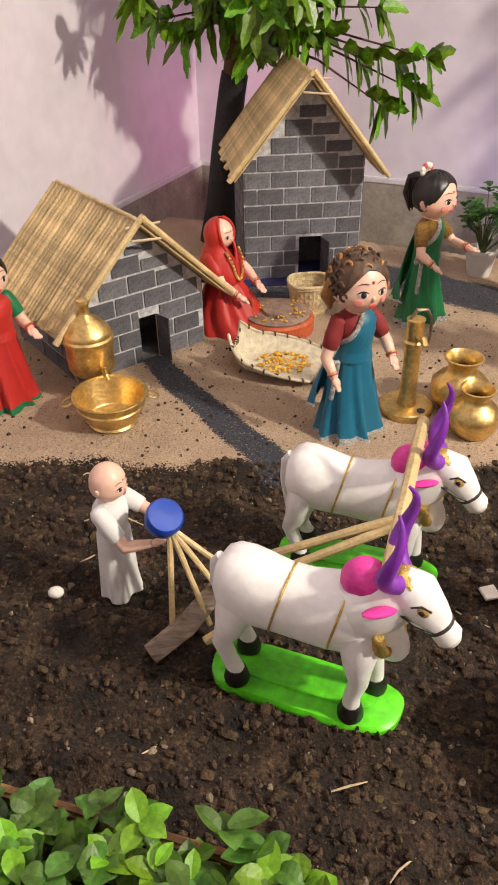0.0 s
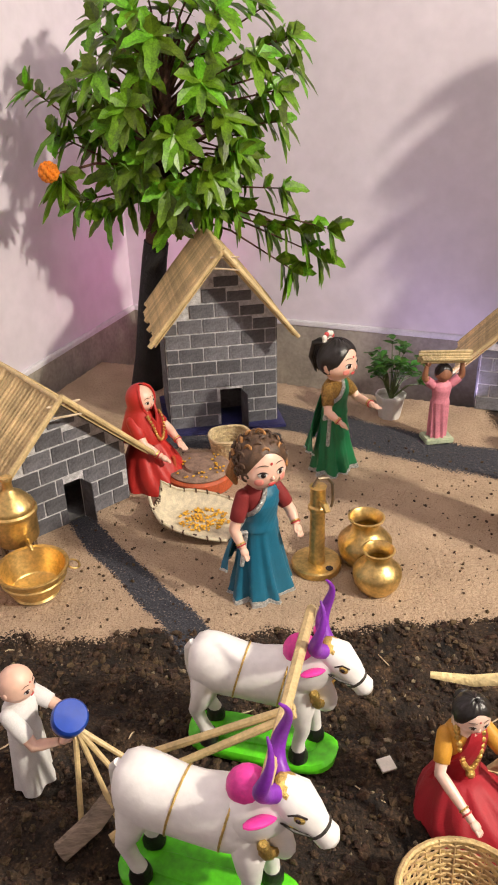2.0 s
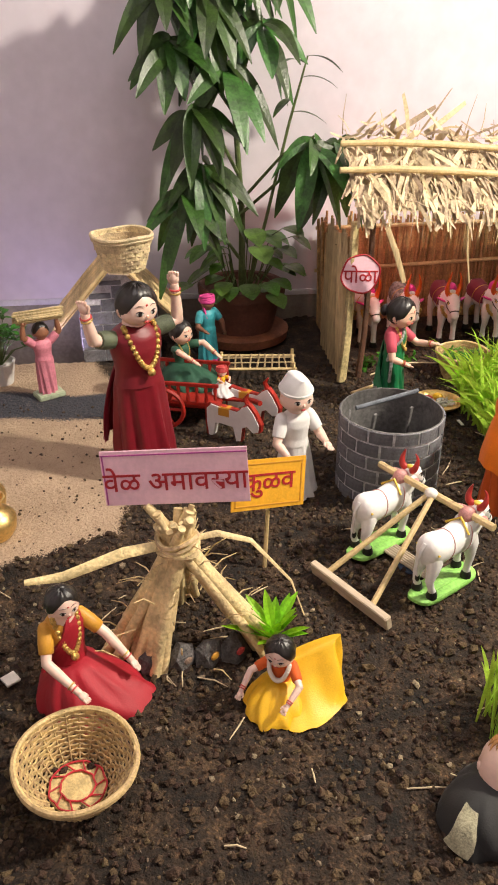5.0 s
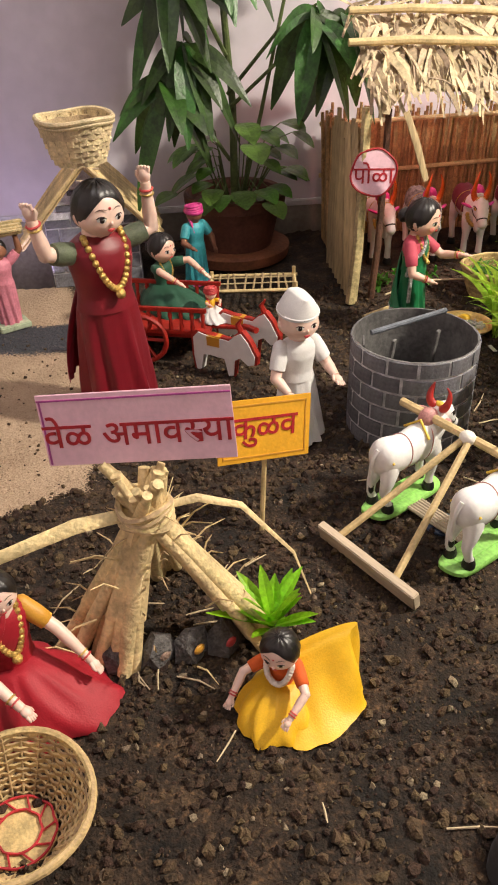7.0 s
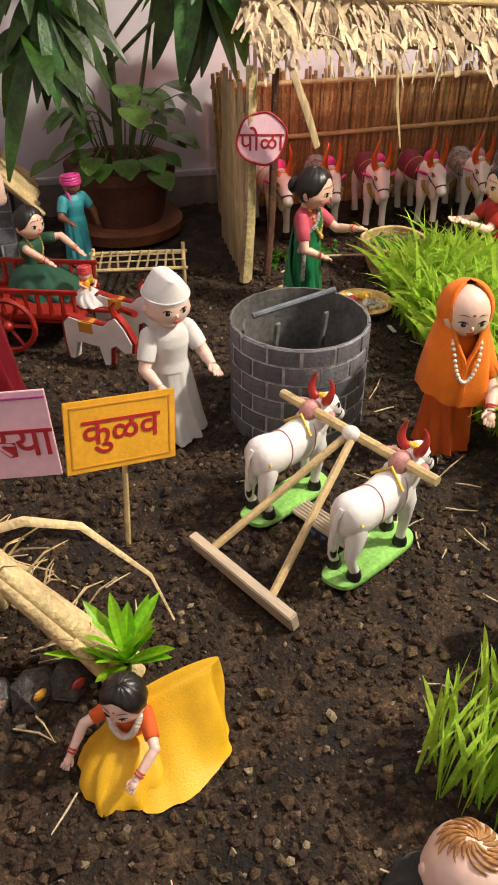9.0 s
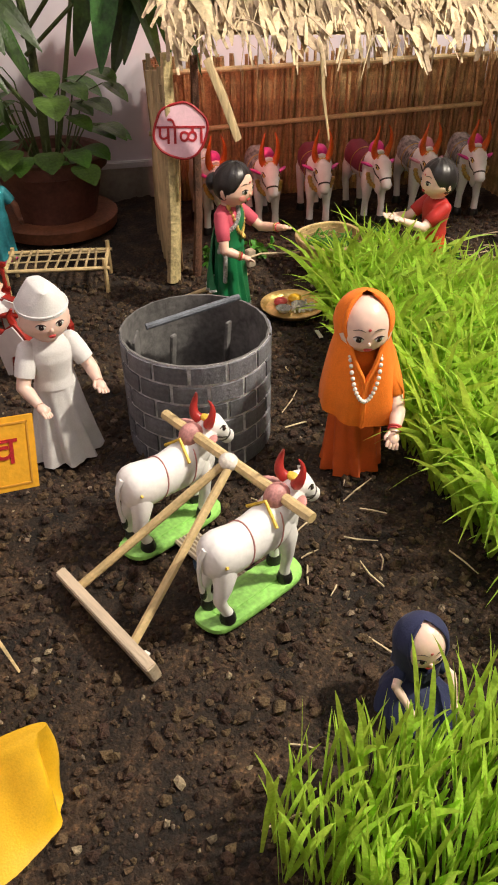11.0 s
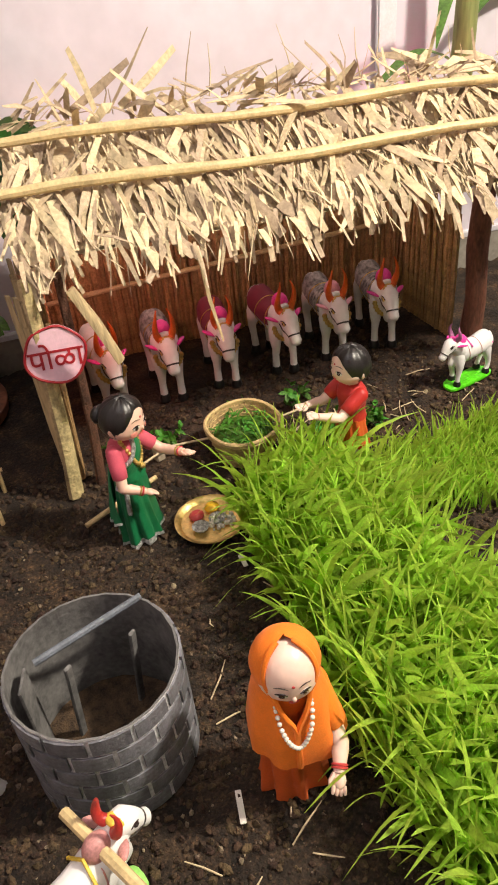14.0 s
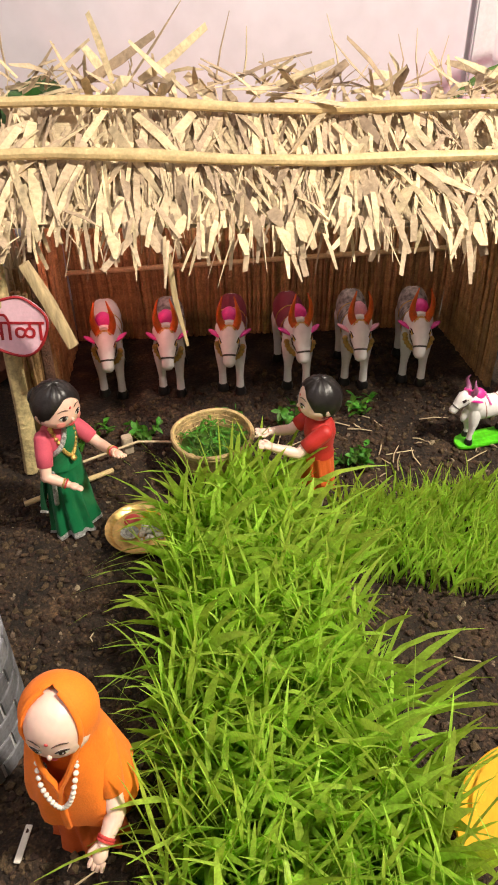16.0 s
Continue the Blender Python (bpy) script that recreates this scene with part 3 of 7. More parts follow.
        b.ob("nostril", head)
        b = Builder()
        b.ell((hx - 0.022, s * 0.042, hz + 0.0), (0.026, 0.012, 0.0055), hump, rot3(s * 20, 14, s * -50), 12, 7)
        b.ob("ear", head)
        c0, c1, c2, c3 = (Vector(p) for p in ((hx - 0.010, s * 0.014, hz + 0.022), (hx - 0.046, s * 0.050, hz + 0.046), (hx + 0.012, s * 0.052, hz + 0.094), (hx - 0.016, s * 0.026, hz + 0.134)))
        if drop:
            c1, c2, c3 = (Vector((c.x + 0.012, c.y * 0.62, c.z - 0.008)) for c in (c1, c2, c3))
        if not gild:
            c1, c2, c3 = (c0 + (c - c0) * 0.62 for c in (c1, c2, c3))
        b = Builder()
        b.tube([c0 * (1 - q) ** 3 + c1 * 3 * q * (1 - q) ** 2 + c2 * 3 * q * q * (1 - q) + c3 * q ** 3 for q in (i / 12 for i in range(13))], [0.0125 - 0.0108 * (i / 12) ** 1.5 for i in range(13)], horn, 12)
        b.ob("horn", toy, smooth=65)
    b = Builder()
    b.ell((0.072, 0, 0.245), (0.031, 0.026, 0.032), hump, rot3(0, 12, 0), 16, 10)
    b.ob("hump", toy, smooth=65)
    # painted and gilded harness
    b = Builder()
    b.tube([(hx + 0.0405, 0, hz - 0.0345), (hx + 0.0435, 0, hz - 0.0385)], 0.0200, ROPE, 14)
    for s in (-1, 1):
        b.tube([(hx + 0.040, s * 0.018, hz - 0.036), (hx + 0.018, s * 0.0275, hz - 0.022), (hx - 0.012, s * 0.0275, hz - 0.004)], 0.0019, ROPE, 5)
    b.ob("nose_rope", toy)
    b = Builder()
    for x, zc, ry, rz in ((-0.032, 0.179, 0.0452, 0.0502), (0.046, 0.184, 0.0458, 0.0580)):
        b.tube([(x + 0.012 * math.sin(a), (ry + 0.0002) * math.cos(a), zc + (rz + 0.0002) * math.sin(a)) for a in (2 * math.pi * k / 28 for k in range(29))], 0.0019, bands, 5)
    if spots:
        for x, z in ((-0.10, 0.2), (0.03, 0.225)):
            b.tube([(x, -0.045, z - 0.01), (x + 0.01, 0, z + 0.027), (x, 0.045, z - 0.01)], 0.004, spots, 5)
    b.ob("girth_band", toy)
    b = Builder()
    if gild:
        b.ell((hx + 0.004, 0, hz + 0.022), (0.022, 0.021, 0.009), GOLD, rot3(0, 32, 0), 12, 7)
        b.tube([(hx + 0.016, -0.027, hz + 0.004), (hx + 0.026, -0.014, hz + 0.010), (hx + 0.028, 0, hz + 0.011), (hx + 0.026, 0.014, hz + 0.010), (hx + 0.016, 0.027, hz + 0.004)], 0.0026, GOLD, 6)
        b.ob("brow_band", toy, "gilded brow band", smooth=65)
        b = Builder()
        b.tube([(0.112 + 0.010 * math.cos(a), 0.038 * math.cos(a), 0.196 - drop * 0.4 + 0.050 * math.sin(a)) for a in (math.pi + math.pi * k / 24 for k in range(25))], [0.006 + 0.003 * (k % 2) for k in range(25)], bands, 8)
    else:
        b.ell((hx + 0.0, 0, hz + 0.024), (0.019, 0.022, 0.010), spots or hump, rot3(0, 30, 0), 12, 7)
    b.ob("collar" if gild else "brow_paint", toy, "gilded collar" if gild else "", smooth=65)
    return toy


PURPLE = mat("purple_paint", (0.22, 0.03, 0.42), 0.4, 0.12, 30, 0.05)
PINK = mat("pink_paint", (0.80, 0.05, 0.36), 0.45, 0.1, 30, 0.05)
LIME = mat("lime_paint", (0.12, 0.74, 0.015), 0.4, 0.22, 10, 0.06)
PALELIME = mat("pale_lime_paint", (0.33, 0.70, 0.16), 0.45, 0.2, 14, 0.08)
ORANGE = mat("orange_paint", (0.70, 0.13, 0.015), 0.4, 0.15, 40, 0.05)
REDOX = mat("red_paint", (0.42, 0.025, 0.02), 0.4, 0.15, 40, 0.05)
MAUVE = mat("rose_stain", (0.58, 0.27, 0.25), 0.5, 0.2, 30, 0.05)
ZEBRA = mat("striped_cloth", (0.45, 0.42, 0.4), 0.7, 0.1, 45, 0.1, dark=(0.02, 0.02, 0.02), fine=1.5)
MAROONCLOTH = cloth("maroon_saddle_cloth", (0.20, 0.012, 0.035))

PLOUGH_TURN = -19.5
bull(pose(0.066, 0.592, -0.004, 0, 0, PLOUGH_TURN), 0.95, PURPLE, PINK, LIME, "white plaster bull with purple horns on a green base", "plough team")
bull(pose(0.152, 0.826, -0.004, 0, 0, PLOUGH_TURN + 3), 0.92, PURPLE, PINK, LIME, "white plaster bull with purple horns beside its yoke mate", "plough team")

# harrow team, seen from behind
HARROW = pose(1.172, 0.697, 0, 0, 0, 9)
for y, lab in ((0.088, "small white bull with red horns beside the well"), (-0.088, "small white bull with red horns on a pale green base")):
    bull(HARROW @ pose(-0.006, y, 0.004), 0.63, REDOX, MAUVE, PALELIME, lab, "harrow team", MAUVE, None, 0.0, False, mat("yellow_paint", (0.8, 0.55, 0.06), 0.45, 0.15))


def stick(name, parent, a, c, r, material, label="", n=8, r2=None):
    b = Builder()
    a, c = Vector(a), Vector(c)
    mid = a.lerp(c, 0.5)
    b.tube([a, a.lerp(c, 0.25), mid, a.lerp(c, 0.75), c], [r, r * 1.03, r * 0.98, r * 1.04, r2 or r * 0.97], material, n)
    return b.ob(name, parent, label)


PALEWOOD = mat("pale_wood", (0.55, 0.45, 0.33), 0.6, 0.2, 20, 0.15, stretch=(1, 0.15, 1))
GREYWOOD = mat("weathered_wood", (0.30, 0.23, 0.17), 0.75, 0.3, 30, 0.4, stretch=(0.2, 1, 1))
har = empty("toy_harrow", HARROW, "pale wooden harrow with bamboo shafts and a yoke", "harrow")
b = Builder()
b.box((-0.182, 0, 0.016), (0.015, 0.216, 0.032), PALEWOOD, rot3(0, -14, 0), 0.002)
b.ob("bar", har)
stick("shaft", har, (-0.178, 0.068, 0.024), (0.030, 0.004, 0.163), 0.0062, BAMBOO)
stick("shaft", har, (-0.178, -0.058, 0.024), (0.030, -0.006, 0.163), 0.0062, BAMBOO)
stick("yoke", har, (0.040, 0.150, 0.163), (0.040, -0.150, 0.163), 0.0078, BAMBOO)
b = Builder()
b.ell((0.034, 0, 0.166), (0.013, 0.015, 0.012), PEARL)
b.ob("binding", har, "white wrapped binding")
for k in range(6):
    b = Builder()
    b.tube([(-0.022 + k * 0.0065, -0.062, 0.012), (-0.022 + k * 0.0065, 0.062, 0.012)], 0.0034, PALEWOOD, 6)
    b.ob("cross_slat", har)
b = Builder()
b.turn([(0.03, 0.0), (0.03, 0.006), (0.026, 0.009), (0.001, 0.009)], mat("slate_blue_plastic", (0.04, 0.07, 0.13), 0.4, 0.2), (0.0, 0.0, -0.004), 18)
b.ob("turntable", har, "dark blue plastic disc")

# plough: blue grip disc, spread sticks and a wooden share
ploughm = pose(-0.12, 0.70, 0)
plough = empty("toy_plough", ploughm, "bamboo-stick plough with a blue plastic cap", "plough")
b = Builder()
b.turn([(0.001, -0.016), (0.022, -0.015), (0.0265, -0.009), (0.027, 0.008), (0.024, 0.013), (0.001, 0.015)], mat("blue_plastic", (0.01, 0.06, 0.42), 0.3, 0.08, 20, 0.02), (0, 0, 0), 24, rot3(25, 20, 0))
b.ob("cap", plough, "blue plastic bottle cap", m=pose(-0.008, 0.035, 0.175))
for p in ((0.000, -0.03, 0.0), (0.055, -0.025, 0.03), (0.085, -0.01, 0.055), (0.10, 0.015, 0.08)):
    stick("spoke", plough, (0.0, 0.028, 0.165), p, 0.0042, BAMBOO)
b = Builder()
b.tube([(-0.028, -0.055, 0.0), (0.02, -0.03, 0.03), (0.07, 0.01, 0.075), (0.10, 0.035, 0.105)], [0.016, 0.017, 0.015, 0.012], GREYWOOD, 7, 0.55)
b.ob("share", plough, "split weathered wooden share")
b = Builder()
b.tube([(0.05, -0.06, 0.035), (0.10, -0.03, 0.05)], 0.007, BAMBOO, 8)
b.ob("peg", plough)
stick("beam", plough, (0.10, 0.03, 0.10), (0.318, 0.012, 0.205), 0.0062, BAMBOO)
stick("beam", plough, (0.07, 0.0, 0.07), (0.318, 0.0, 0.205), 0.0062, BAMBOO)
stick("yoke", plough, (0.27, -0.155, 0.262), (0.355, 0.155, 0.262), 0.0085, BAMBOO)


# ---- dolls: each one plain mesh ----
BLUSH = mat("doll_blush", (0.72, 0.26, 0.21), 0.4, 0.05, 20, 0.02, sss=0.1)
BROW = mat("doll_brow", (0.045, 0.022, 0.015), 0.5, 0.1)


def crease(a, k, ph):
    """Uneven cloth folds round a body, between -1 and 1."""
    s = 0.55 * math.sin(k * a + ph) + 0.30 * math.sin((2 * k - 3) * a + 2.3 * ph) + 0.25 * math.sin((k // 2 + 1) * a - ph)
    return math.copysign(abs(s) ** 0.75, s)


def sheet(b, rows, material, axis_y=0.0, t=0.0016):
    """A draped cloth of some thickness over a grid of points."""
    rings = []
    for row in rows:
        row = [Vector(p) for p in row]
        back = []
        for p in reversed(row):
            o = Vector((p.x, p.y - axis_y, 0))
            back.append(p - (o.normalized() if o.length > 1e-5 else Vector((0, 1, 0))) * t)
        rings.append(row + back)
    b.loft(rings, material)


def doll_head(b, hc, R, skin, face, cheeks):
    rings = []
    for i in range(17):
        th = min(max(math.pi * i / 16, 0.03), math.pi - 0.03)
        z, s = math.cos(th), math.sin(th)
        ring = []
        for j in range(28):
            a = 2 * math.pi * j / 28
            x, y = 0.95 * s * math.cos(a), 0.96 * s * math.sin(a)
            if z < 0:
                x *= 1 + 0.10 * math.sin(math.pi * min(1, -z * 1.5)) - 0.16 * max(0, -z - 0.45)
                if y < 0:
                    y *= 1 + 0.07 * math.sin(math.pi * min(1, -z))
            ring.append(hc + Vector((x, y, 1.04 * z)) * R)
        rings.append(ring[::-1])
    b.loft(rings, skin)
    for s in (-1, 1):
        b.ell(hc + Vector((s * R * 0.95, R * 0.08, -R * 0.14)), (R * 0.09, R * 0.15, R * 0.2), skin, None, 8, 6)
    if not face:
        return
    for s in (-1, 1):
        tw = rot3(0, 0, s * 22)
        ec = hc + Vector((s * R * 0.37, -R * 0.885, -R * 0.06))
        b.ell(ec, (R * 0.19, R * 0.045, R * 0.125), EYE_WHITE, tw, 12, 7)
        b.ell(ec + Vector((-s * R * 0.005, -R * 0.022, -R * 0.005)), (R * 0.118, R * 0.038, R * 0.12), EYE_DARK, tw, 10, 6)
        # a glint put in as a white dot on the iris
        b.ell(ec + Vector((R * 0.03, -R * 0.055, R * 0.035)), R * 0.018, EYE_WHITE, None, 5, 4)
        b.tube([ec + tw @ Vector((R * 0.2 * q, -R * 0.035 + R * 0.03 * q * q, R * (0.125 - 0.085 * q * q))) for q in (-1, -0.5, 0, 0.5, 1)], [R * 0.012, R * 0.028, R * 0.03, R * 0.028, R * 0.012], EYE_DARK, 5)
        b.tube([hc + Vector((s * R * (0.36 + 0.21 * q), -R * (0.895 - 0.10 * (q + 0.3)), R * (0.33 - 0.06 * q * q - 0.02 * q))) for q in (-1, -0.4, 0.2, 1)], [R * 0.008, R * 0.017, R * 0.017, R * 0.007], BROW, 5)
        if cheeks:
            b.ell(hc + Vector((s * R * 0.50, -R * 0.83, -R * 0.36)), (R * 0.19, R * 0.035, R * 0.15), BLUSH, rot3(0, 0, s * 32), 12, 7)
    b.ell(hc + Vector((0, -R * 0.99, -R * 0.24)), (R * 0.075, R * 0.08, R * 0.10), skin, None, 8, 6)
    for z, w in ((-0.50, 0.17), (-0.56, 0.12)):
        b.ell(hc + Vector((0, -R * (0.915 if z > -0.52 else 0.895), R * z)), (R * w, R * 0.05, R * 0.042), LIPS, None, 10, 5)
    b.ell(hc + Vector((0, -R * 0.915, R * 0.33)), (R * 0.06, R * 0.03, R * 0.065), LIPS, None, 8, 5)


def doll_hair(b, hc, R, hair, style):
    if style in ("bun", "pony", "cap", "boy", "curl"):
        # hair drawn back from a parting, with a clean line over the brow and round the ears
        rings = []
        for i in range(15):
            q = i / 14
            ring = []
            for j in range(40):
                a = 2 * math.pi * j / 40
                front = max(0.0, -math.sin(a))
                low = 118 - 64 * front ** 1.3 + (6 * math.cos(2 * a))
                th = math.radians(2 + (low - 2) * q)
                k = 1.075 + 0.022 * math.sin(13 * a + 2 * q) - 0.05 * q ** 6 - (0.02 * math.exp(-(math.cos(a) * 6) ** 2) if front > 0 else 0)
                ring.append(hc + Vector((0.97 * math.sin(th) * math.cos(a), 0.985 * math.sin(th) * math.sin(a) + 0.02, 1.05 * math.cos(th))) * R * k)
            rings.append(ring[::-1])
        b.loft(rings, hair)
    if style == "bun":
        b.ell(hc + Vector((0, R * 1.18, -R * 0.12)), (R * 0.46, R * 0.36, R * 0.42), hair, None, 14, 9)
        b.tube([hc + Vector((R * 0.40 * math.cos(a), R * 1.2, -R * 0.12 + R * 0.37 * math.sin(a))) for a in (2 * math.pi * i / 12 for i in range(13))], R * 0.09, hair, 6)
    if style == "pony":
        for k in range(5):
            o = (k - 2) * 0.09
            b.tube([hc + Vector((R * o, R * 0.75, R * 0.78)), hc + Vector((R * (0.1 + 1.6 * o), R * 1.30, R * 0.66)), hc + Vector((R * (0.12 + 2.2 * o), R * 1.42, -R * 0.05)), hc + Vector((R * (0.1 + 1.2 * o), R * 1.26, -R * (0.85 + 0.1 * (k % 2))))], [R * 0.10, R * 0.17, R * 0.15, R * 0.03], hair, 7)
    if style == "curl":
        tawny = mat("tawny_hair", (0.40, 0.19, 0.06), 0.5, 0.25, 60, 0.1)
        for k in range(70):
            a = 2.4 * k
            z = 1 - 1.35 * (k / 70)
            q = math.sqrt(max(0.03, 1 - z * z))
            y = 0.12 + 1.02 * q * math.sin(a)
            if y < -0.45 and z < 0.62:
                continue
            c = hc + Vector((R * 1.03 * q * math.cos(a), R * y, R * (0.06 + z * 1.0)))
            turn = rot3(0, 0, math.degrees(a))
            b.tube([c + turn @ Vector((R * 0.05, R * 0.13 * math.cos(w), R * 0.13 * math.sin(w))) for w in (5.2 * i / 7 for i in range(8))], R * 0.058, hair if k % 3 else tawny, 5)
        for s in (1, -1):
            b.tube([hc + Vector((s * R * 0.88, R * 0.25, R * 0.2)), hc + Vector((s * R * 0.94, R * 0.55, -R * 0.5)), hc + Vector((s * R * 0.75, R * 0.6, -R * 1.05))], [R * 0.22, R * 0.26, R * 0.08], tawny, 8)
    if style == "tuft":
        tawny = mat("tawny_hair", (0.42, 0.2, 0.06), 0.5, 0.25, 60, 0.06)
        for k in range(44):
            a = 2.4 * k
            pts = []
            for i in range(5):
                r = (0.06 + 0.5 * (k % 4) / 4) + 0.085 * i
                x, y = r * math.cos(a + 0.16 * i), r * math.sin(a + 0.16 * i) * 0.85 + 0.10
                pts.append(hc + Vector((x, y, 1.04 * math.sqrt(max(0.05, 1 - x * x - y * y)) + 0.015 + 0.012 * math.sin(3 * a))) * R)
            b.tube(pts, [R * 0.02, R * 0.045, R * 0.05, R * 0.038, R * 0.008], tawny, 6)


def doll_hood(b, hc, R, H, saree, low, flare, lean):
    """Cloth drawn over the head, closing under the chin and falling to the height low with uneven folds."""
    rows = []
    for i in range(22):
        q = i / 21
        if q < 0.5:
            th = math.radians(4 + 122 * q / 0.5)
            z = hc.z + R * 1.17 * math.cos(th)
            k = R * 1.15 * max(0.06, math.sin(th)) if th < math.pi / 2 else R * (1.15 - 0.10 * math.sin((th - math.pi / 2) * 2))
            gap = 104 - 40 * (q / 0.5) ** 3
        else:
            w = (q - 0.5) / 0.5
            z0 = hc.z + R * 1.17 * math.cos(math.radians(126))
            z = z0 + (low - z0) * w
            k = R * 1.06 + (flare * H - R * 1.06) * min(1, w * 1.25) ** 0.7
            gap = 64 - 62 * min(1, w * 2.6)
        row = []
        for j in range(45):
            a = math.radians(-90 + gap / 2 + (360 - gap) * j / 44)
            f = 0.07 * max(0, q - 0.42) * 2 * crease(a, 7, 1.3 + q)
            x, y = k * math.cos(a) * (1 + f) * 0.98, k * math.sin(a) * (1 + f) * 0.92
            if q > 0.55 and x > 0:
                x *= 1 + lean * (q - 0.55)
            row.append((x, hc.y + R * 0.10 + y, z + (0.05 * H * (q - 0.5) * math.sin(2 * a + 0.8) if q > 0.5 else 0)))
        rows.append(row)
    sheet(b, rows, saree, hc.y + R * 0.1, 0.012 * H)
    for e in (0, -1):
        b.tube([Vector(r[e]) for r in rows[1:]], 0.011 * H, saree, 6)


def doll(name, label, m, H, saree, blouse, skin=SKIN, hair=HAIR, trim=None, style="bun", arms=(), seat=None, sash=None, necklace=None, hr=0.135, category="doll", wide=1.0, face=True, flower=None, group="", folds=9, hem=0.16, legs=None, cheeks=False, nod=0.0, low=0.36, stretch=(0, 0), bead=0.0125, limb=1.0):
    """A doll that looks to -y and stands at the origin. seat: half-axes and height of a seated lap, stretch: where its folded legs reach to; arms: (side, elbow, hand) as fractions of H."""
    b = Builder()
    n = 64
    trim = trim or saree
    ph = sum(ord(c) for c in label) % 7
    if seat:
        ax, ay, az = seat
        base = az * H
        rings = []
        for i in range(13):
            q = i / 12
            k = 1.02 * (1 - q ** 1.7) + 0.40 * q ** 1.7
            ring = []
            for j in range(n):
                a = 2 * math.pi * j / n
                f = 1 + 0.085 * (1 - q * 0.7) * crease(a + 0.5 * q, folds, ph)
                x, y = ax * H * k * math.cos(a) * f, ay * H * (k * math.sin(a) * f - 0.28 * (1 - q))
                pull = max(0.0, math.cos(a - math.atan2(stretch[1], stretch[0] or 1e-6))) ** 2 * (1 - q)
                z = base * (q * 1.1 + 0.10 * q * (1 - q) * crease(a, folds + 2, ph + 1) * 2)
                ring.append((x + stretch[0] * H * pull, y + stretch[1] * H * pull, z))
            rings.append(ring)
        b.loft(rings, saree)
        waist = base * 0.95
        oy = 0.10 * ay * H
    else:
        waist = 0.43 * H
        oy = 0
        lo = (legs or 0) * H
        rings = []
        for i in range(17):
            q = i / 16 * 1.02
            z = lo + (waist - lo) * q
            r = H * (hem + (0.105 - hem) * q ** 0.85) * wide
            f = 0.22 * (1 - q * 0.85)
            ring = []
            for j in range(n):
                a = 2 * math.pi * j / n
                w = 1 + f * crease(a + 0.35 * q, folds, ph) + 0.03 * math.sin(2 * a + 3 * q)
                ring.append((r * math.cos(a) * w, r * 0.84 * math.sin(a) * w, z + (0.012 * H * math.sin(3 * a + ph) * (1 - q) if i else 0)))
            rings.append(ring)
        loft_by(b, rings, lambda c: trim if c.z < lo + (waist - lo) * (1.1 if style == "hood" else 0.055) else saree)
        if legs:
            for s in (-1, 1):
                b.tube([(s * 0.05 * H, 0, lo + 0.05 * H), (s * 0.05 * H, 0, lo * 0.5), (s * 0.05 * H, 0, 0.01 * H), (s * 0.05 * H, -0.05 * H, 0.012 * H)], [0.045 * H, 0.038 * H, 0.03 * H, 0.022 * H], PEARL, 8)
    top = waist + 0.255 * H
    sh = 0.115 * H * wide
    s_side = -1 if sash == "r" else 1

    def edge_x(q):
        """Where the drape's slanting edge runs over the chest, in shoulder widths."""
        return 0.10 - 1.6 * (1 - q)

    rows = ((0.0, 0.93, 0.80), (0.2, 0.84, 0.72), (0.4, 0.88, 0.76), (0.6, 0.97, 0.82), (0.8, 1.0, 0.74), (0.92, 0.86, 0.58), (1.0, 0.45, 0.42))

    def girth(q):
        for (q0, a0, c0), (q1, a1, c1) in zip(rows, rows[1:]):
            if q <= q1:
                w = (q - q0) / (q1 - q0)
                return a0 + (a1 - a0) * w, c0 + (c1 - c0) * w
        return rows[-1][1:]

    rings = []
    for i in range(21):
        q = i / 20
        rx, ry = girth(q)
        ring = []
        for j in range(n):
            a = 2 * math.pi * j / n
            x, y = sh * rx * math.cos(a), sh * ry * math.sin(a)
            if sash in ("l", "r") and s_side * x / sh > edge_x(q):
                k = 1.07 + 0.022 * math.sin(22 * (s_side * x / sh - edge_x(q)) + 3)
                x, y = x * k, y * k
            ring.append((x, y + oy, waist + (top - waist) * q))
        rings.append(ring)

    def torso(c):
        if not sash:
            return blouse
        if sash == "f":
            return saree
        q = (c.z - waist) / (top - waist)
        return saree if s_side * c.x / sh > edge_x(q) else blouse

    loft_by(b, rings, torso)
    if sash in ("l", "r"):
        # the edging along the drape, over the chest and on down the skirt
        line = []
        for k in range(46):
            q = 1 - 1.75 * k / 45
            x = s_side * edge_x(q) * sh
            z = waist + (top - waist) * q
            if q > 0:
                rx, ry = girth(q)
                y = -ry * sh * math.sqrt(max(0.03, 1 - min(1, (x / (rx * sh)) ** 2))) * 1.09 + oy
                line.append((x, y, z))
            elif not seat:
                w = max(0.0, z / waist)
                r = H * (hem + (0.105 - hem) * w ** 0.85) * wide * 1.10
                x = max(-r * 0.95, min(r * 0.95, x * (1 + 0.5 * -q)))
                line.append((x, -r * 0.84 * math.sqrt(max(0.03, 1 - (x / r) ** 2)), z))
        edging = trim if trim is not saree else saree
        b.tube(line, 0.011 * H, edging, 5)
        if trim is SILVER:
            for p in line:
                b.ell(p, 0.0145 * H, SILVER, None, 6, 4)
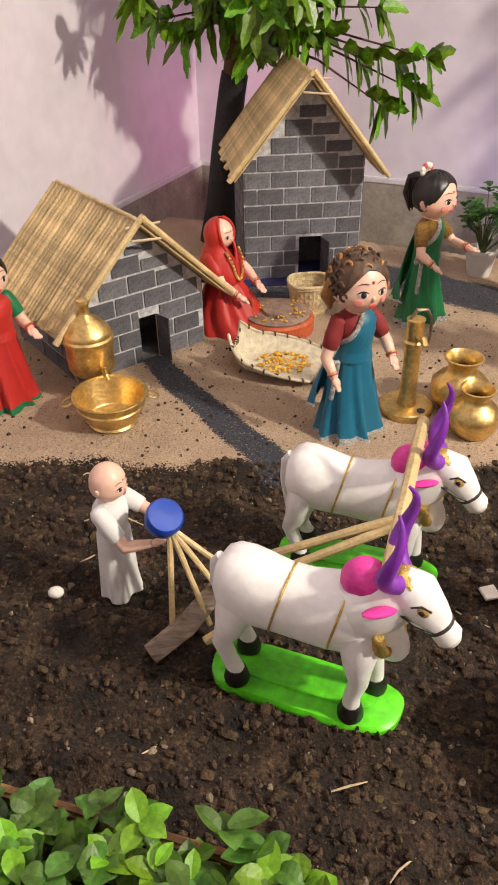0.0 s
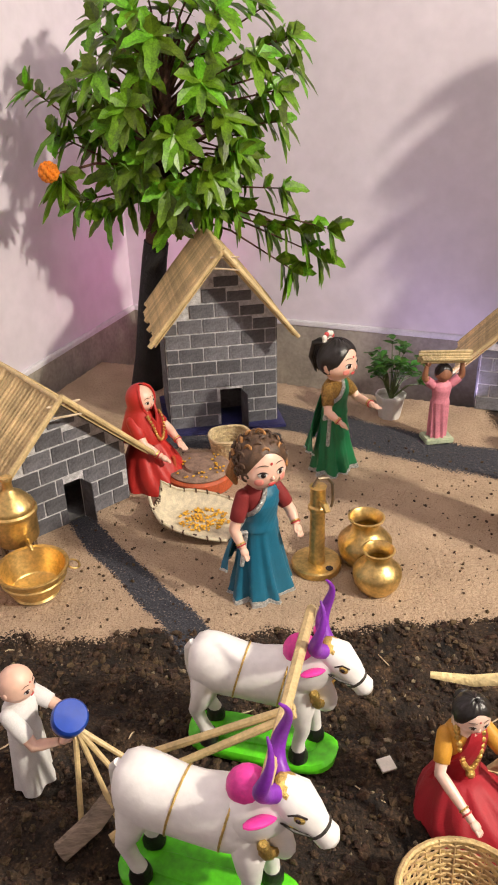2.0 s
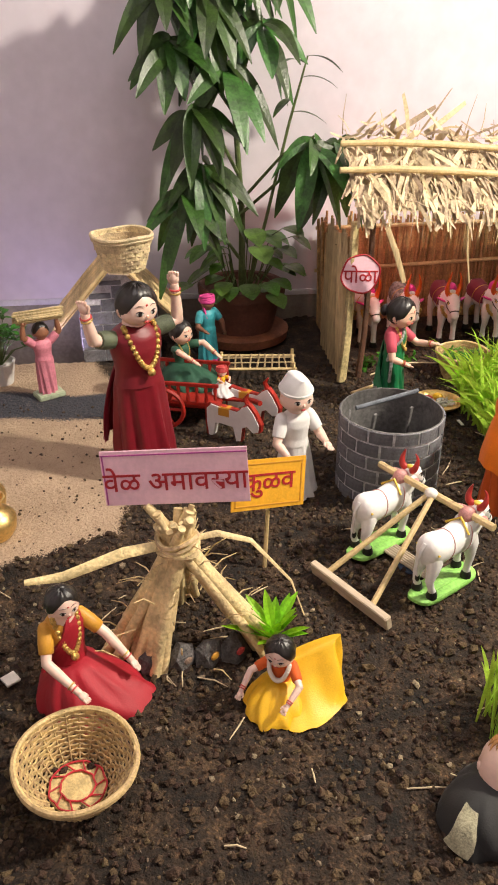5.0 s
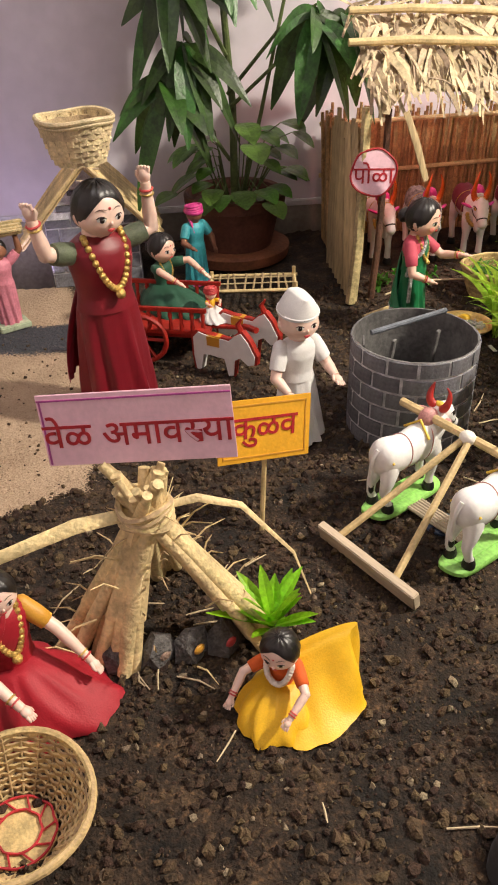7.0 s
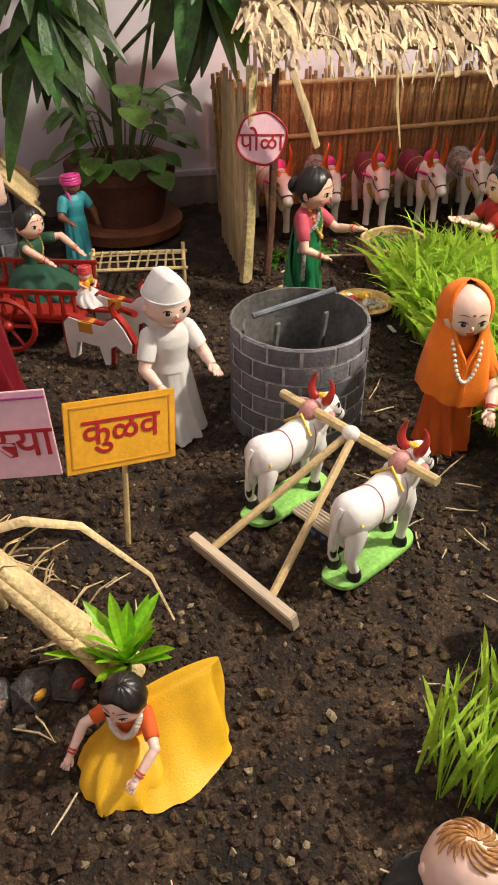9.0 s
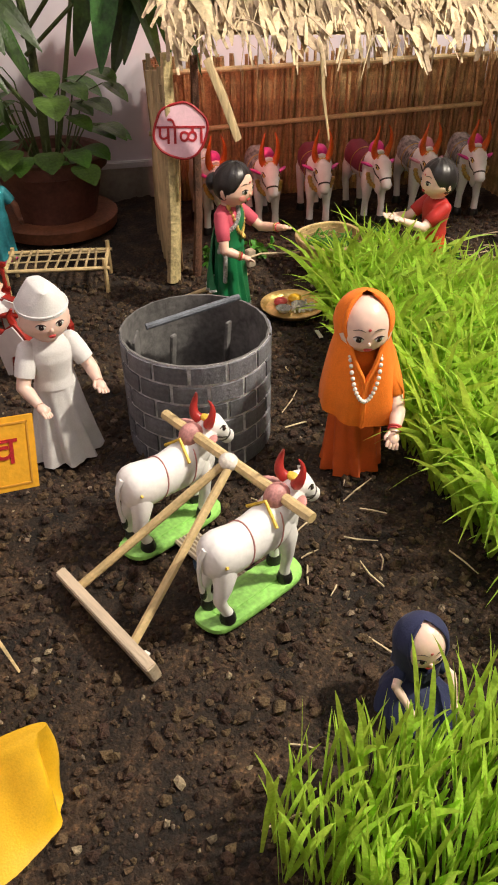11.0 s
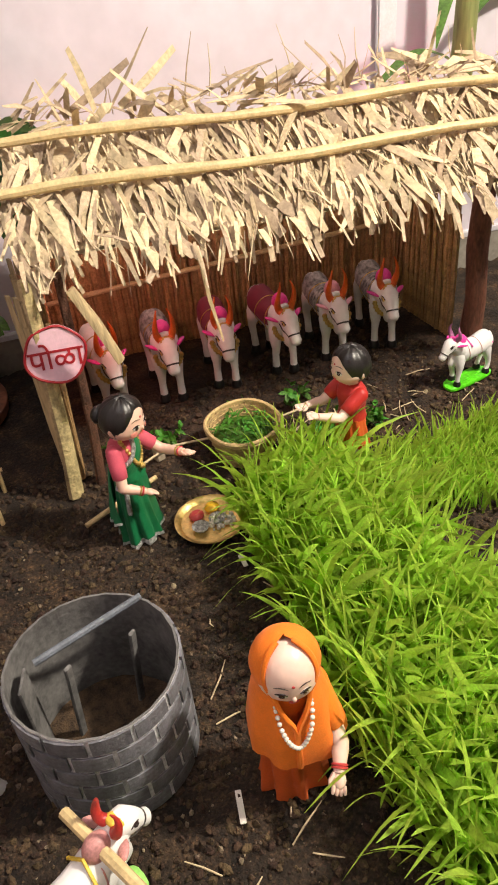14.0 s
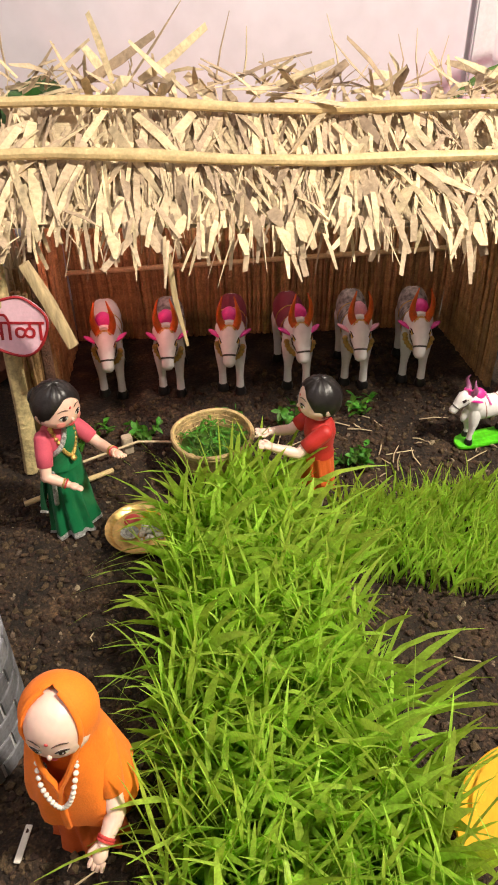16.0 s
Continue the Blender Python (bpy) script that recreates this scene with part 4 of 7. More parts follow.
    if sash and not seat:
        # the loose end over the shoulder and down the back
        grid = []
        for i in range(16):
            q = i / 15
            z = top - 0.015 * H - (top - 0.20 * H) * q
            rr = sh * 1.02 + (hem * H * 1.12 * wide - sh) * q ** 1.4
            mid, half = math.radians(20 + 105 * q ** 0.8), math.radians(34 + 16 * q)
            row = []
            for j in range(15):
                a = mid + half * (j / 7 - 1)
                w = rr * (1.05 + 0.06 * (0.3 + q) * math.sin(j * 1.9 + 2 * q + ph))
                row.append((s_side * w * math.cos(a), w * 0.86 * math.sin(a) + oy, z + 0.02 * H * math.sin(a * 2) * q))
            grid.append(row)
        sheet(b, grid, saree, oy)
        if trim is SILVER:
            b.tube([Vector(p) for p in grid[-1]], 0.008 * H, SILVER, 5)
    R = hr * H
    hc = Vector((0, oy - 0.012 * H - nod * R, top + R * 1.0))
    b.tube([(0, oy, top - 0.03 * H), (0, oy - 0.01 * H, top + 0.05 * H)], [0.055 * H, 0.045 * H], skin, 12)
    start = len(b.v)
    doll_head(b, hc, R, skin, face, cheeks)
    if hair:
        doll_hair(b, hc, R, hair, style)
    elif style == "tuft":
        doll_hair(b, hc, R, HAIRBROWN, style)
    if style == "topi":
        # a folded cloth cap, higher at the crown's middle and coming to a ridge
        rings = []
        for q in (0.0, 0.2, 0.4, 0.6, 0.8, 0.93, 1.0):
            pinch = 1 - 0.72 * q ** 1.6
            rings.append([(hc.x + R * 1.01 * math.cos(a) * pinch, hc.y + R * 0.06 + R * 1.02 * math.sin(a) * (1 - 0.10 * q), hc.z + R * (0.36 + 0.95 * q) + R * 0.16 * math.sin(a) * (1 - q) + R * 0.10 * q * math.cos(2 * a)) for a in (2 * math.pi * i / 32 for i in range(32))])
        b.loft(rings, blouse)
        b.tube([Vector(p) + Vector((0, 0, R * 0.12)) for p in rings[0] + rings[0][:1]], R * 0.035, blouse, 5)
    if style == "turban":
        for k in range(4):
            b.tube([hc + Vector((R * 0.98 * math.cos(a), R * 0.1 + R * 0.95 * math.sin(a), R * (0.35 + 0.2 * k) + R * 0.12 * math.sin(a + k))) for a in (2 * math.pi * i / 14 for i in range(15))], R * (0.3 - 0.04 * k), trim, 7)
        b.ell(hc + Vector((0, R * 0.1, R * 0.65)), (R * 0.85, R * 0.82, R * 0.6), trim, None, 14, 8)
        b.tube([hc + Vector((-R * 0.5, R * 0.9, R * 0.3)), hc + Vector((-R * 0.7, -R * 0.2, -R * 0.9)), hc + Vector((-R * 0.5, -R * 0.6, -R * 2.2))], [R * 0.3, R * 0.35, R * 0.3], trim, 7, 0.6)
    if flower:
        for k in range(9):
            a = 2 * math.pi * k / 9
            b.ell(hc + Vector((R * 0.34 * math.cos(a), R * 0.60, R * 1.05 + R * 0.2 * math.sin(a))), (R * 0.17, R * 0.12, R * 0.15), flower if k % 3 == 0 else PEARL, None, 7, 5)
    if nod:
        # the head bows forward about the neck
        turn = rot3(math.degrees(nod), 0, 0)
        pivot = Vector((0, oy, top))
        b.v[start:] = [tuple(pivot + turn @ (Vector(p) - pivot)) for p in b.v[start:]]
    if style == "hood":
        doll_hood(b, hc, R, H, saree, max(low * H, (seat[2] * H * 0.8 if seat else 0)), hem * 1.28 * wide if not seat else 0.18, 0.55 if not seat else 0.1)
    A = H * limb
    for side, elbow, hand in arms:
        s0 = Vector((side * sh * 0.92, oy, top - 0.05 * H))
        e, h = Vector(elbow) * H, Vector(hand) * H
        h = e.lerp(h, 0.78)
        mid = s0.lerp(e, 0.72)
        b.ell(s0, 0.050 * A, blouse, None, 10, 7)
        b.tube([s0, s0.lerp(e, 0.4), mid, mid.lerp(e, 0.1)], [0.050 * A, 0.052 * A, 0.047 * A, 0.036 * A], blouse, 12)
        b.tube([mid, e, e.lerp(h, 0.3), e.lerp(h, 0.7), h], [0.036 * A, 0.035 * A, 0.034 * A, 0.027 * A, 0.023 * A], skin, 12)
        b.ell(e, 0.035 * A, skin, None, 8, 6)
        d = (h - e).normalized()
        o = d.orthogonal().normalized()
        across = d.cross(Vector((0.3, 0.2, 1))).normalized()
        b.ell(h + d * 0.026 * A, (0.028 * A, 0.036 * A, 0.020 * A), skin, d.to_track_quat("Y", "Z").to_matrix(), 10, 7)
        for k in range(4):
            q = across * (k - 1.5) * 0.0135 * A
            b.tube([h + d * 0.045 * A + q, h + d * 0.066 * A + q * 1.15, h + d * (0.080 - 0.005 * abs(k - 1.5)) * A + q * 1.2 + Vector((0, 0, -0.006 * A))], [0.0088 * A, 0.0085 * A, 0.006 * A], skin, 6)
        b.tube([h + across * 0.02 * A * side, h + d * 0.03 * A + across * 0.036 * A * side, h + d * 0.048 * A + across * 0.036 * A * side], [0.010 * A, 0.009 * A, 0.006 * A], skin, 6)
        if necklace or sash:
            for w in (0.74, 0.84):
                b.tube([e.lerp(h, w) + (o * math.cos(a) + d.cross(o) * math.sin(a)) * 0.0285 * A for a in (2 * math.pi * i / 14 for i in range(15))], 0.0055 * A, LIPS if necklace is PEARL or w > 0.8 else GOLD, 5)
    if necklace:
        drop, out = (0.20, 0.72) if style == "hood" else (0.17, 0.0)
        for k in range(25):
            a = math.pi * (-0.05 + 1.10 * k / 24)
            fall = max(0, math.sin(a)) ** 1.3
            q = max(0.02, 0.97 - drop * H * fall / (top - waist))
            rx, ry = girth(q)
            b.ell((sh * (0.60 + 20 * (bead - 0.0125)) * math.cos(a), oy - sh * (ry * (0.62 + 0.50 * fall) + out + 22 * (bead - 0.0125)), top - drop * H * fall), bead * H, necklace, None, 7, 5)
        if necklace is GOLD:
            b.ell((0, oy - sh * 0.95, top - drop * H - 0.015 * H), 0.018 * H, GOLD, None, 8, 6)
    return b.ob(name, label=label, category=category, group=group, m=m, smooth=60)


TEAL = cloth("teal_satin", (0.008, 0.14, 0.24), 0.42, 0.06)
MAROON = cloth("maroon_satin", (0.19, 0.003, 0.012), 0.42, 0.06)
DARKRED = cloth("dark_red_cotton", (0.24, 0.018, 0.018))
GREEN = cloth("green_satin", (0.006, 0.16, 0.055), 0.4, 0.06)
REDSILK = cloth("red_silk", (0.48, 0.02, 0.015), 0.5, 0.06)
CRIMSON = cloth("crimson_cotton", (0.36, 0.004, 0.016), 0.6, 0.06)
YELLOW = cloth("yellow_satin", (0.80, 0.46, 0.012), 0.45, 0.06)
SAFFRON = cloth("saffron_felt", (0.88, 0.20, 0.006), 0.8, 0.06)
RUST = cloth("rust_cotton", (0.66, 0.105, 0.010), 0.75, 0.06)
WHITE = cloth("white_cotton", (0.74, 0.73, 0.72), 0.75, 0.06, 0.06)
MUSTARD = cloth("mustard_brocade", (0.62, 0.30, 0.03), 0.5, 0.06)
OLIVE = cloth("olive_brocade", (0.10, 0.12, 0.07), 0.6, 0.06, 0.3)
ROSE = cloth("rose_cotton", (0.62, 0.09, 0.14))
PINKCLAY = mat("pink_clay", (0.66, 0.23, 0.30), 0.55, 0.12, 30, 0.08)
TEALCLAY = mat("turquoise_clay", (0.05, 0.36, 0.42), 0.5, 0.15, 30, 0.08)
MAGENTA = mat("magenta_clay", (0.62, 0.05, 0.25), 0.5, 0.15, 30, 0.08)
BOTTLEGREEN = cloth("bottle_green_cloth", (0.012, 0.075, 0.04))
NAVY = cloth("navy_wool", (0.012, 0.018, 0.07), 0.8, 0.06)
BLACKCLOTH = cloth("black_cloth", (0.016, 0.016, 0.016), 0.75, 0.06)
GOLDBROCADE = mat("gold_brocade", (0.42, 0.24, 0.06), 0.45, 0.3, 200, 0.3, metal=0.3)

doll("doll", "plastic doll in a teal satin sari with silver edging", pose(0.168, 1.235, 0, 0, 0, 27), 0.385, TEAL, DARKRED, SKIN, HAIRBROWN, SILVER, "curl", ((1, (0.16, -0.05, 0.50), (0.16, -0.13, 0.42)), (-1, (-0.17, -0.03, 0.47), (-0.15, -0.11, 0.36))), None, "l", None, 0.134, hem=0.20, cheeks=True, wide=0.90, limb=0.85)
doll("doll", "plastic doll in a green sari with a ponytail and flowers", pose(0.388, 1.758, 0, 0, 0, 50), 0.39, GREEN, GOLDBROCADE, SKIN, HAIR, SILVER, "pony", ((1, (0.13, -0.10, 0.52), (0.06, -0.30, 0.52)), (-1, (-0.16, -0.05, 0.50), (-0.13, -0.16, 0.42))), None, "l", None, 0.132, flower=LIPS, hem=0.20, cheeks=True, wide=0.88, limb=0.85)
doll("doll", "tall doll in a maroon sari holding a basket up", pose(0.822, 1.345, 0, 0, 0, 12), 0.578, MAROON, OLIVE, SKINPALE, HAIR, MAROON, "bun", ((1, (0.20, -0.02, 0.66), (0.18, -0.04, 0.86)), (-1, (-0.20, -0.02, 0.66), (-0.24, -0.04, 0.82))), None, "f", GOLD, 0.083, hem=0.145, nod=0.12, limb=0.74)
doll("doll", "doll in a red sari with a green sash", pose(-0.56, 1.33, 0, 0, 0, 55), 0.36, REDSILK, GREEN, SKIN, HAIR, GREEN, "bun", ((1, (0.15, -0.05, 0.50), (0.14, -0.16, 0.45)), (-1, (-0.16, -0.02, 0.48), (-0.15, -0.12, 0.40))), None, "l", None, 0.12, hem=0.17)
doll("doll", "seated clay doll wrapped in a red and gold sari", pose(-0.118, 1.725, 0, 0, 0, 58), 0.35, REDSILK, REDSILK, SKIN, HAIR, GOLD, "hood", ((1, (0.15, -0.10, 0.40), (0.10, -0.27, 0.30)), (-1, (-0.15, -0.10, 0.38), (-0.10, -0.26, 0.28))), (0.24, 0.26, 0.34), None, GOLD, 0.10)
doll("figurine", "white-clad clay farmer figurine reaching for the plough", pose(-0.213, 0.775, 0, 0, 0, 72), 0.264, WHITE, WHITE, SKIN, mat("clay_bald", (0.62, 0.36, 0.25), 0.5, 0.1), WHITE, "bald", ((1, (0.10, -0.19, 0.56), (0.08, -0.34, 0.58)), (-1, (-0.12, -0.14, 0.46), (-0.06, -0.32, 0.50))), None, None, None, 0.105, "figurine", hem=0.13, folds=5)
doll("doll", "seated clay doll in a crimson sari by the straw tripod", pose(0.448, 0.705, 0, 0, 0, 10), 0.41, CRIMSON, MUSTARD, SKINPALE, HAIR, CRIMSON, "bun", ((1, (0.14, -0.06, 0.27), (0.21, -0.19, 0.13)), (-1, (-0.12, -0.06, 0.26), (-0.04, -0.24, 0.15))), (0.165, 0.20, 0.16), "l", GOLD, 0.066, nod=0.10, stretch=(0.11, -0.06), wide=0.70, limb=0.62)
doll("doll", "seated clay doll in a yellow satin wrap with white beads", pose(0.752, 0.525, 0, 0, 0, -50), 0.178, YELLOW, RUST, SKINPALE, HAIR, YELLOW, "boy", ((1, (0.24, -0.15, 0.34), (0.16, -0.36, 0.20)), (-1, (-0.25, -0.12, 0.34), (-0.30, -0.32, 0.16))), (0.29, 0.34, 0.20), None, PEARL, 0.142, nod=0.15, bead=0.025)
doll("doll", "bald plastic doll in white clothes with a white cap", pose(1.098, 1.062, 0, 0, 0, -4), 0.325, WHITE, WHITE, SKINPALE, None, WHITE, "topi", ((1, (0.17, -0.06, 0.50), (0.17, -0.20, 0.46)), (-1, (-0.17, -0.06, 0.48), (-0.12, -0.18, 0.40))), None, None, None, 0.120, hem=0.17)
doll("doll", "doll in a saffron felt shawl with a pearl necklace", pose(1.482, 0.768, 0, 0, 0, -30), 0.336, SAFFRON, SAFFRON, SKINPALE, None, RUST, "hood", ((1, (0.17, -0.14, 0.40), (0.13, -0.26, 0.33)),), None, None, PEARL, 0.120, bead=0.0105, hem=0.135, wide=1.05, nod=0.12)
doll("doll", "doll in a green sari and rose blouse near the shed", pose(1.612, 1.356, 0, 0, 0, 28), 0.356, GREEN, ROSE, SKIN, HAIR, SILVER, "bun", ((1, (0.14, -0.14, 0.52), (0.10, -0.34, 0.56)), (-1, (-0.16, -0.06, 0.46), (-0.08, -0.18, 0.40))), None, "l", GOLD, 0.116, hem=0.155, cheeks=True, nod=0.1, wide=0.88, limb=0.85)
doll("doll", "boy doll in orange clothes reaching towards the bulls", pose(2.062, 1.195, 0, 0, 0, -105), 0.315, RUST, REDSILK, SKINPALE, HAIR, RUST, "boy", ((1, (0.12, -0.16, 0.52), (0.10, -0.36, 0.60)), (-1, (-0.12, -0.15, 0.52), (-0.08, -0.34, 0.56))), None, None, None, 0.125, hem=0.12, legs=0.2)
doll("figurine", "pink clay woman figurine carrying firewood on her head", pose(0.712, 1.895, 0.016, 0, 0, 8), 0.255, PINKCLAY, PINKCLAY, mat("brown_clay", (0.30, 0.13, 0.07), 0.5, 0.1), HAIR, PINKCLAY, "cap", ((1, (0.22, -0.02, 0.74), (0.20, -0.02, 0.92)), (-1, (-0.22, -0.02, 0.74), (-0.20, -0.02, 0.92))), None, None, None, 0.095, "figurine", hem=0.10, face=False)
doll("figurine", "turquoise clay figurine with a magenta turban", pose(1.268, 1.915, 0.0, 0, 0, 10), 0.268, TEALCLAY, TEALCLAY, mat("brown_clay_dark", (0.22, 0.09, 0.05), 0.5, 0.1), HAIR, MAGENTA, "turban", ((1, (0.18, -0.05, 0.50), (0.20, -0.08, 0.36)), (-1, (-0.18, -0.05, 0.50), (-0.14, -0.16, 0.46))), None, None, None, 0.085, "figurine", hem=0.13, face=False)
doll("doll", "doll in dark green sitting in the red toy cart", pose(1.075, 1.665, 0.072, 0, 0, 25), 0.25, BOTTLEGREEN, BOTTLEGREEN, SKIN, HAIR, BOTTLEGREEN, "bun", ((1, (0.22, -0.12, 0.42), (0.24, -0.36, 0.28)), (-1, (-0.2, -0.12, 0.42), (-0.12, -0.34, 0.3))), (0.32, 0.40, 0.20), None, GOLD, 0.135)
doll("doll", "crouching doll wrapped in dark navy wool", pose(1.258, 0.375, 0, 0, 0, -20), 0.155, NAVY, NAVY, SKINPALE, HAIR, NAVY, "hood", ((1, (0.22, -0.12, 0.36), (0.18, -0.32, 0.22)), (-1, (-0.22, -0.12, 0.36), (-0.12, -0.32, 0.2))), (0.30, 0.32, 0.22), None, None, 0.185)
doll("doll", "bald doll bending forward in black clothes", pose(0.945, 0.200, -0.045, 0, 0, -30), 0.21, BLACKCLOTH, BLACKCLOTH, SKINPALE, None, WHITE, "tuft", (), (0.34, 0.42, 0.06), None, None, 0.205, face=False)
# black printed cloth heaped against the bending doll
b = Builder()
rings = []
for i in range(9):
    q = i / 8
    k = math.cos(q * 1.45)
    rings.append([(0.082 * k * math.cos(a) * (1 + 0.10 * crease(a + q, 6, 1.1)), 0.060 * k * math.sin(a) * (1 + 0.10 * crease(a + q, 6, 1.1)), 0.058 * math.sin(q * 1.5) - 0.004) for a in (2 * math.pi * j / 48 for j in range(48))])
b.loft(rings, BLACKCLOTH)
patch = [[(0.080 * k * math.cos(a), 0.060 * k * math.sin(a) * 1.02, 0.060 * math.sin(q * 1.5)) for a in (radians(150 + 34 * j / 6 + 8 * math.sin(q * 5)) for j in range(7))] for q, k in ((w, math.cos(w * 1.45) * 1.14) for w in (0.10, 0.25, 0.40, 0.55, 0.70))]
sheet(b, patch, mat("pale_print", (0.36, 0.34, 0.22), 0.7, 0.3, 60, 0.1))
b.ob("printed_cloth", label="black cloth with a pale print heaped beside a doll", category="cloth", m=pose(0.905, 0.195, 0, 0, 0, 25), smooth=70)
# the yellow doll's cloth stands up behind it in one broad fold and falls to the soil in front of it
b = Builder()
rings = []
for i in range(15):
    q = i / 14
    ring = []
    for j in range(64):
        a = 2 * math.pi * j / 64
        cx, cy = math.cos(a), math.sin(a)
        f = 1 + 0.05 * (1 - 0.5 * q) * crease(a + 0.4 * q, 8, 2.0)
        x0, y0 = 0.790 + 0.068 * math.copysign(abs(cx) ** 0.75, cx) * f, 0.492 + 0.052 * math.copysign(abs(cy) ** 0.75, cy) * f + 0.012 * cx
        x1, y1 = 0.812 + 0.056 * cx, 0.534 + 0.010 * cy - 0.012 * cx
        w = q ** 0.8
        bulge = 0.012 * math.sin(math.pi * q) * crease(a, 5, 0.7)
        ring.append((x0 + (x1 - x0) * w + bulge * cx, y0 + (y1 - y0) * w + bulge * cy, (0.058 + 0.030 * (x1 - 0.76) / 0.11) * q ** 1.15))
    rings.append(ring)
b.loft(rings, YELLOW)
b.ob("cloth_train", label="yellow satin cloth standing in a fold behind a doll", category="cloth", smooth=75)


# ---- brass ware and household things in the yard ----
def tub(m):
    ob = empty("brass_tub", m, "small brass tub with two ring handles", "tub")
    b = Builder()
    b.turn([(0.036, 0.0), (0.045, 0.003), (0.050, 0.008), (0.047, 0.014), (0.058, 0.03), (0.067, 0.052), (0.070, 0.060), (0.068, 0.064), (0.074, 0.085), (0.078, 0.088), (0.077, 0.091), (0.070, 0.089), (0.064, 0.06), (0.052, 0.02), (0.03, 0.010), (0.001, 0.009)], BRASS, n=36)
    b.ob("bowl", ob)
    for s in (-1, 1):
        b = Builder()
        b.tube([(s * (0.072 + 0.018 * (1 + math.cos(a)) / 1.4), 0.016 * math.sin(a), 0.076 - 0.006 * math.cos(a)) for a in (2 * math.pi * k / 16 for k in range(17))], 0.0026, BRASS, 6)
        b.ob("ring_handle", ob)
    return ob


tub(pose(-0.318, 1.245, 0, 0, 0, 12) @ Matrix.Diagonal((1.0, 1.0, 0.80, 1.0)))


def urn(m):
    ob = empty("brass_urn", m, "brass water heater urn with a tap on thin legs", "urn")
    b = Builder()
    b.turn([(0.03, 0.058), (0.046, 0.062), (0.050, 0.07), (0.051, 0.13), (0.055, 0.134), (0.055, 0.14), (0.051, 0.144), (0.051, 0.150), (0.048, 0.157), (0.030, 0.178), (0.014, 0.188), (0.011, 0.194), (0.011, 0.212), (0.014, 0.216), (0.013, 0.222), (0.001, 0.223)], BRASS, n=32)
    b.ob("body", ob)
    b = Builder()
    b.turn([(0.020, 0.0), (0.022, 0.003), (0.012, 0.012), (0.011, 0.04), (0.024, 0.058), (0.001, 0.06)], BRASS, n=20)
    b.ob("fire_tube", ob)
    for a in (20, 110, 200, 290):
        b = Builder()
        c, s = math.cos(radians(a)), math.sin(radians(a))
        b.tube([(0.047 * c, 0.047 * s, 0.066), (0.050 * c, 0.050 * s, 0.03), (0.051 * c, 0.051 * s, 0.0)], 0.0028, GREYMETAL, 6)
        b.ob("leg", ob)
    b = Builder()
    b.tube([(0.045, 0, 0.075), (0.068, 0, 0.075), (0.072, 0, 0.066)], [0.005, 0.005, 0.004], BRASS, 8)
    b.tube([(0.060, 0, 0.076), (0.060, 0, 0.090)], 0.003, BRASS, 6)
    b.ob("tap", ob)
    return ob


GREYMETAL = mat("dull_metal", (0.25, 0.20, 0.14), 0.45, 0.2, 40, 0.1, metal=0.8)
urn(pose(-0.380, 1.365, 0, 0, 0, -50))


def water_pot(m, s, label):
    b = Builder()
    b.turn([(0.028, 0.0), (0.040, 0.003), (0.052, 0.022), (0.056, 0.042), (0.055, 0.055), (0.042, 0.070), (0.030, 0.078), (0.027, 0.088), (0.029, 0.098), (0.037, 0.106), (0.038, 0.109), (0.034, 0.110), (0.025, 0.098), (0.024, 0.084), (0.044, 0.062), (0.046, 0.03), (0.03, 0.01), (0.001, 0.008)], BRASS, n=36)
    return b.ob("brass_pot", label=label, category="pot", group="brass pots", m=m @ Matrix.Scale(s, 4))


water_pot(pose(0.405, 1.322, 0), 1.08, "round brass water pot with a flared rim on sand")
water_pot(pose(0.415, 1.222, 0), 0.93, "smaller round brass water pot beside the larger one")


def pump(m):
    ob = empty("toy_hand_pump", m, "brass toy hand pump on a round base", "hand pump")
    b = Builder()
    b.turn([(0.054, 0.0), (0.056, 0.003), (0.056, 0.015), (0.053, 0.018), (0.024, 0.018), (0.001, 0.018)], BRASS, n=32)
    b.ob("base", ob)
    b = Builder()
    b.turn([(0.020, 0.018), (0.019, 0.03), (0.0175, 0.034), (0.0165, 0.15), (0.021, 0.154), (0.021, 0.162), (0.017, 0.166), (0.017, 0.205), (0.019, 0.21), (0.001, 0.214)], BRASS, n=20)
    b.ob("barrel", ob)
    b = Builder()
    b.tube([(0, -0.012, 0.178), (0, -0.035, 0.180), (0, -0.045, 0.170)], [0.008, 0.008, 0.007], BRASS, 8)
    b.ob("spout", ob)
    b = Builder()
    b.tube([(-0.012, 0.0, 0.21), (0.0, 0.0, 0.228), (0.022, 0.0, 0.226), (0.034, 0.0, 0.208), (0.036, 0, 0.17), (0.033, 0, 0.15)], [0.004, 0.0045, 0.004, 0.0035, 0.003, 0.003], GREYMETAL, 7)
    b.ob("handle", ob)
    # the drain hole's shade, as a flat dark disc on the uncut base
    b = Builder()
    b.turn([(0.0085, 0.0182), (0.0085, 0.0195), (0.001, 0.0195)], EYE_DARK, (0.012, -0.040, 0), 12)
    b.ob("drain_hole_shade", ob)
    return ob


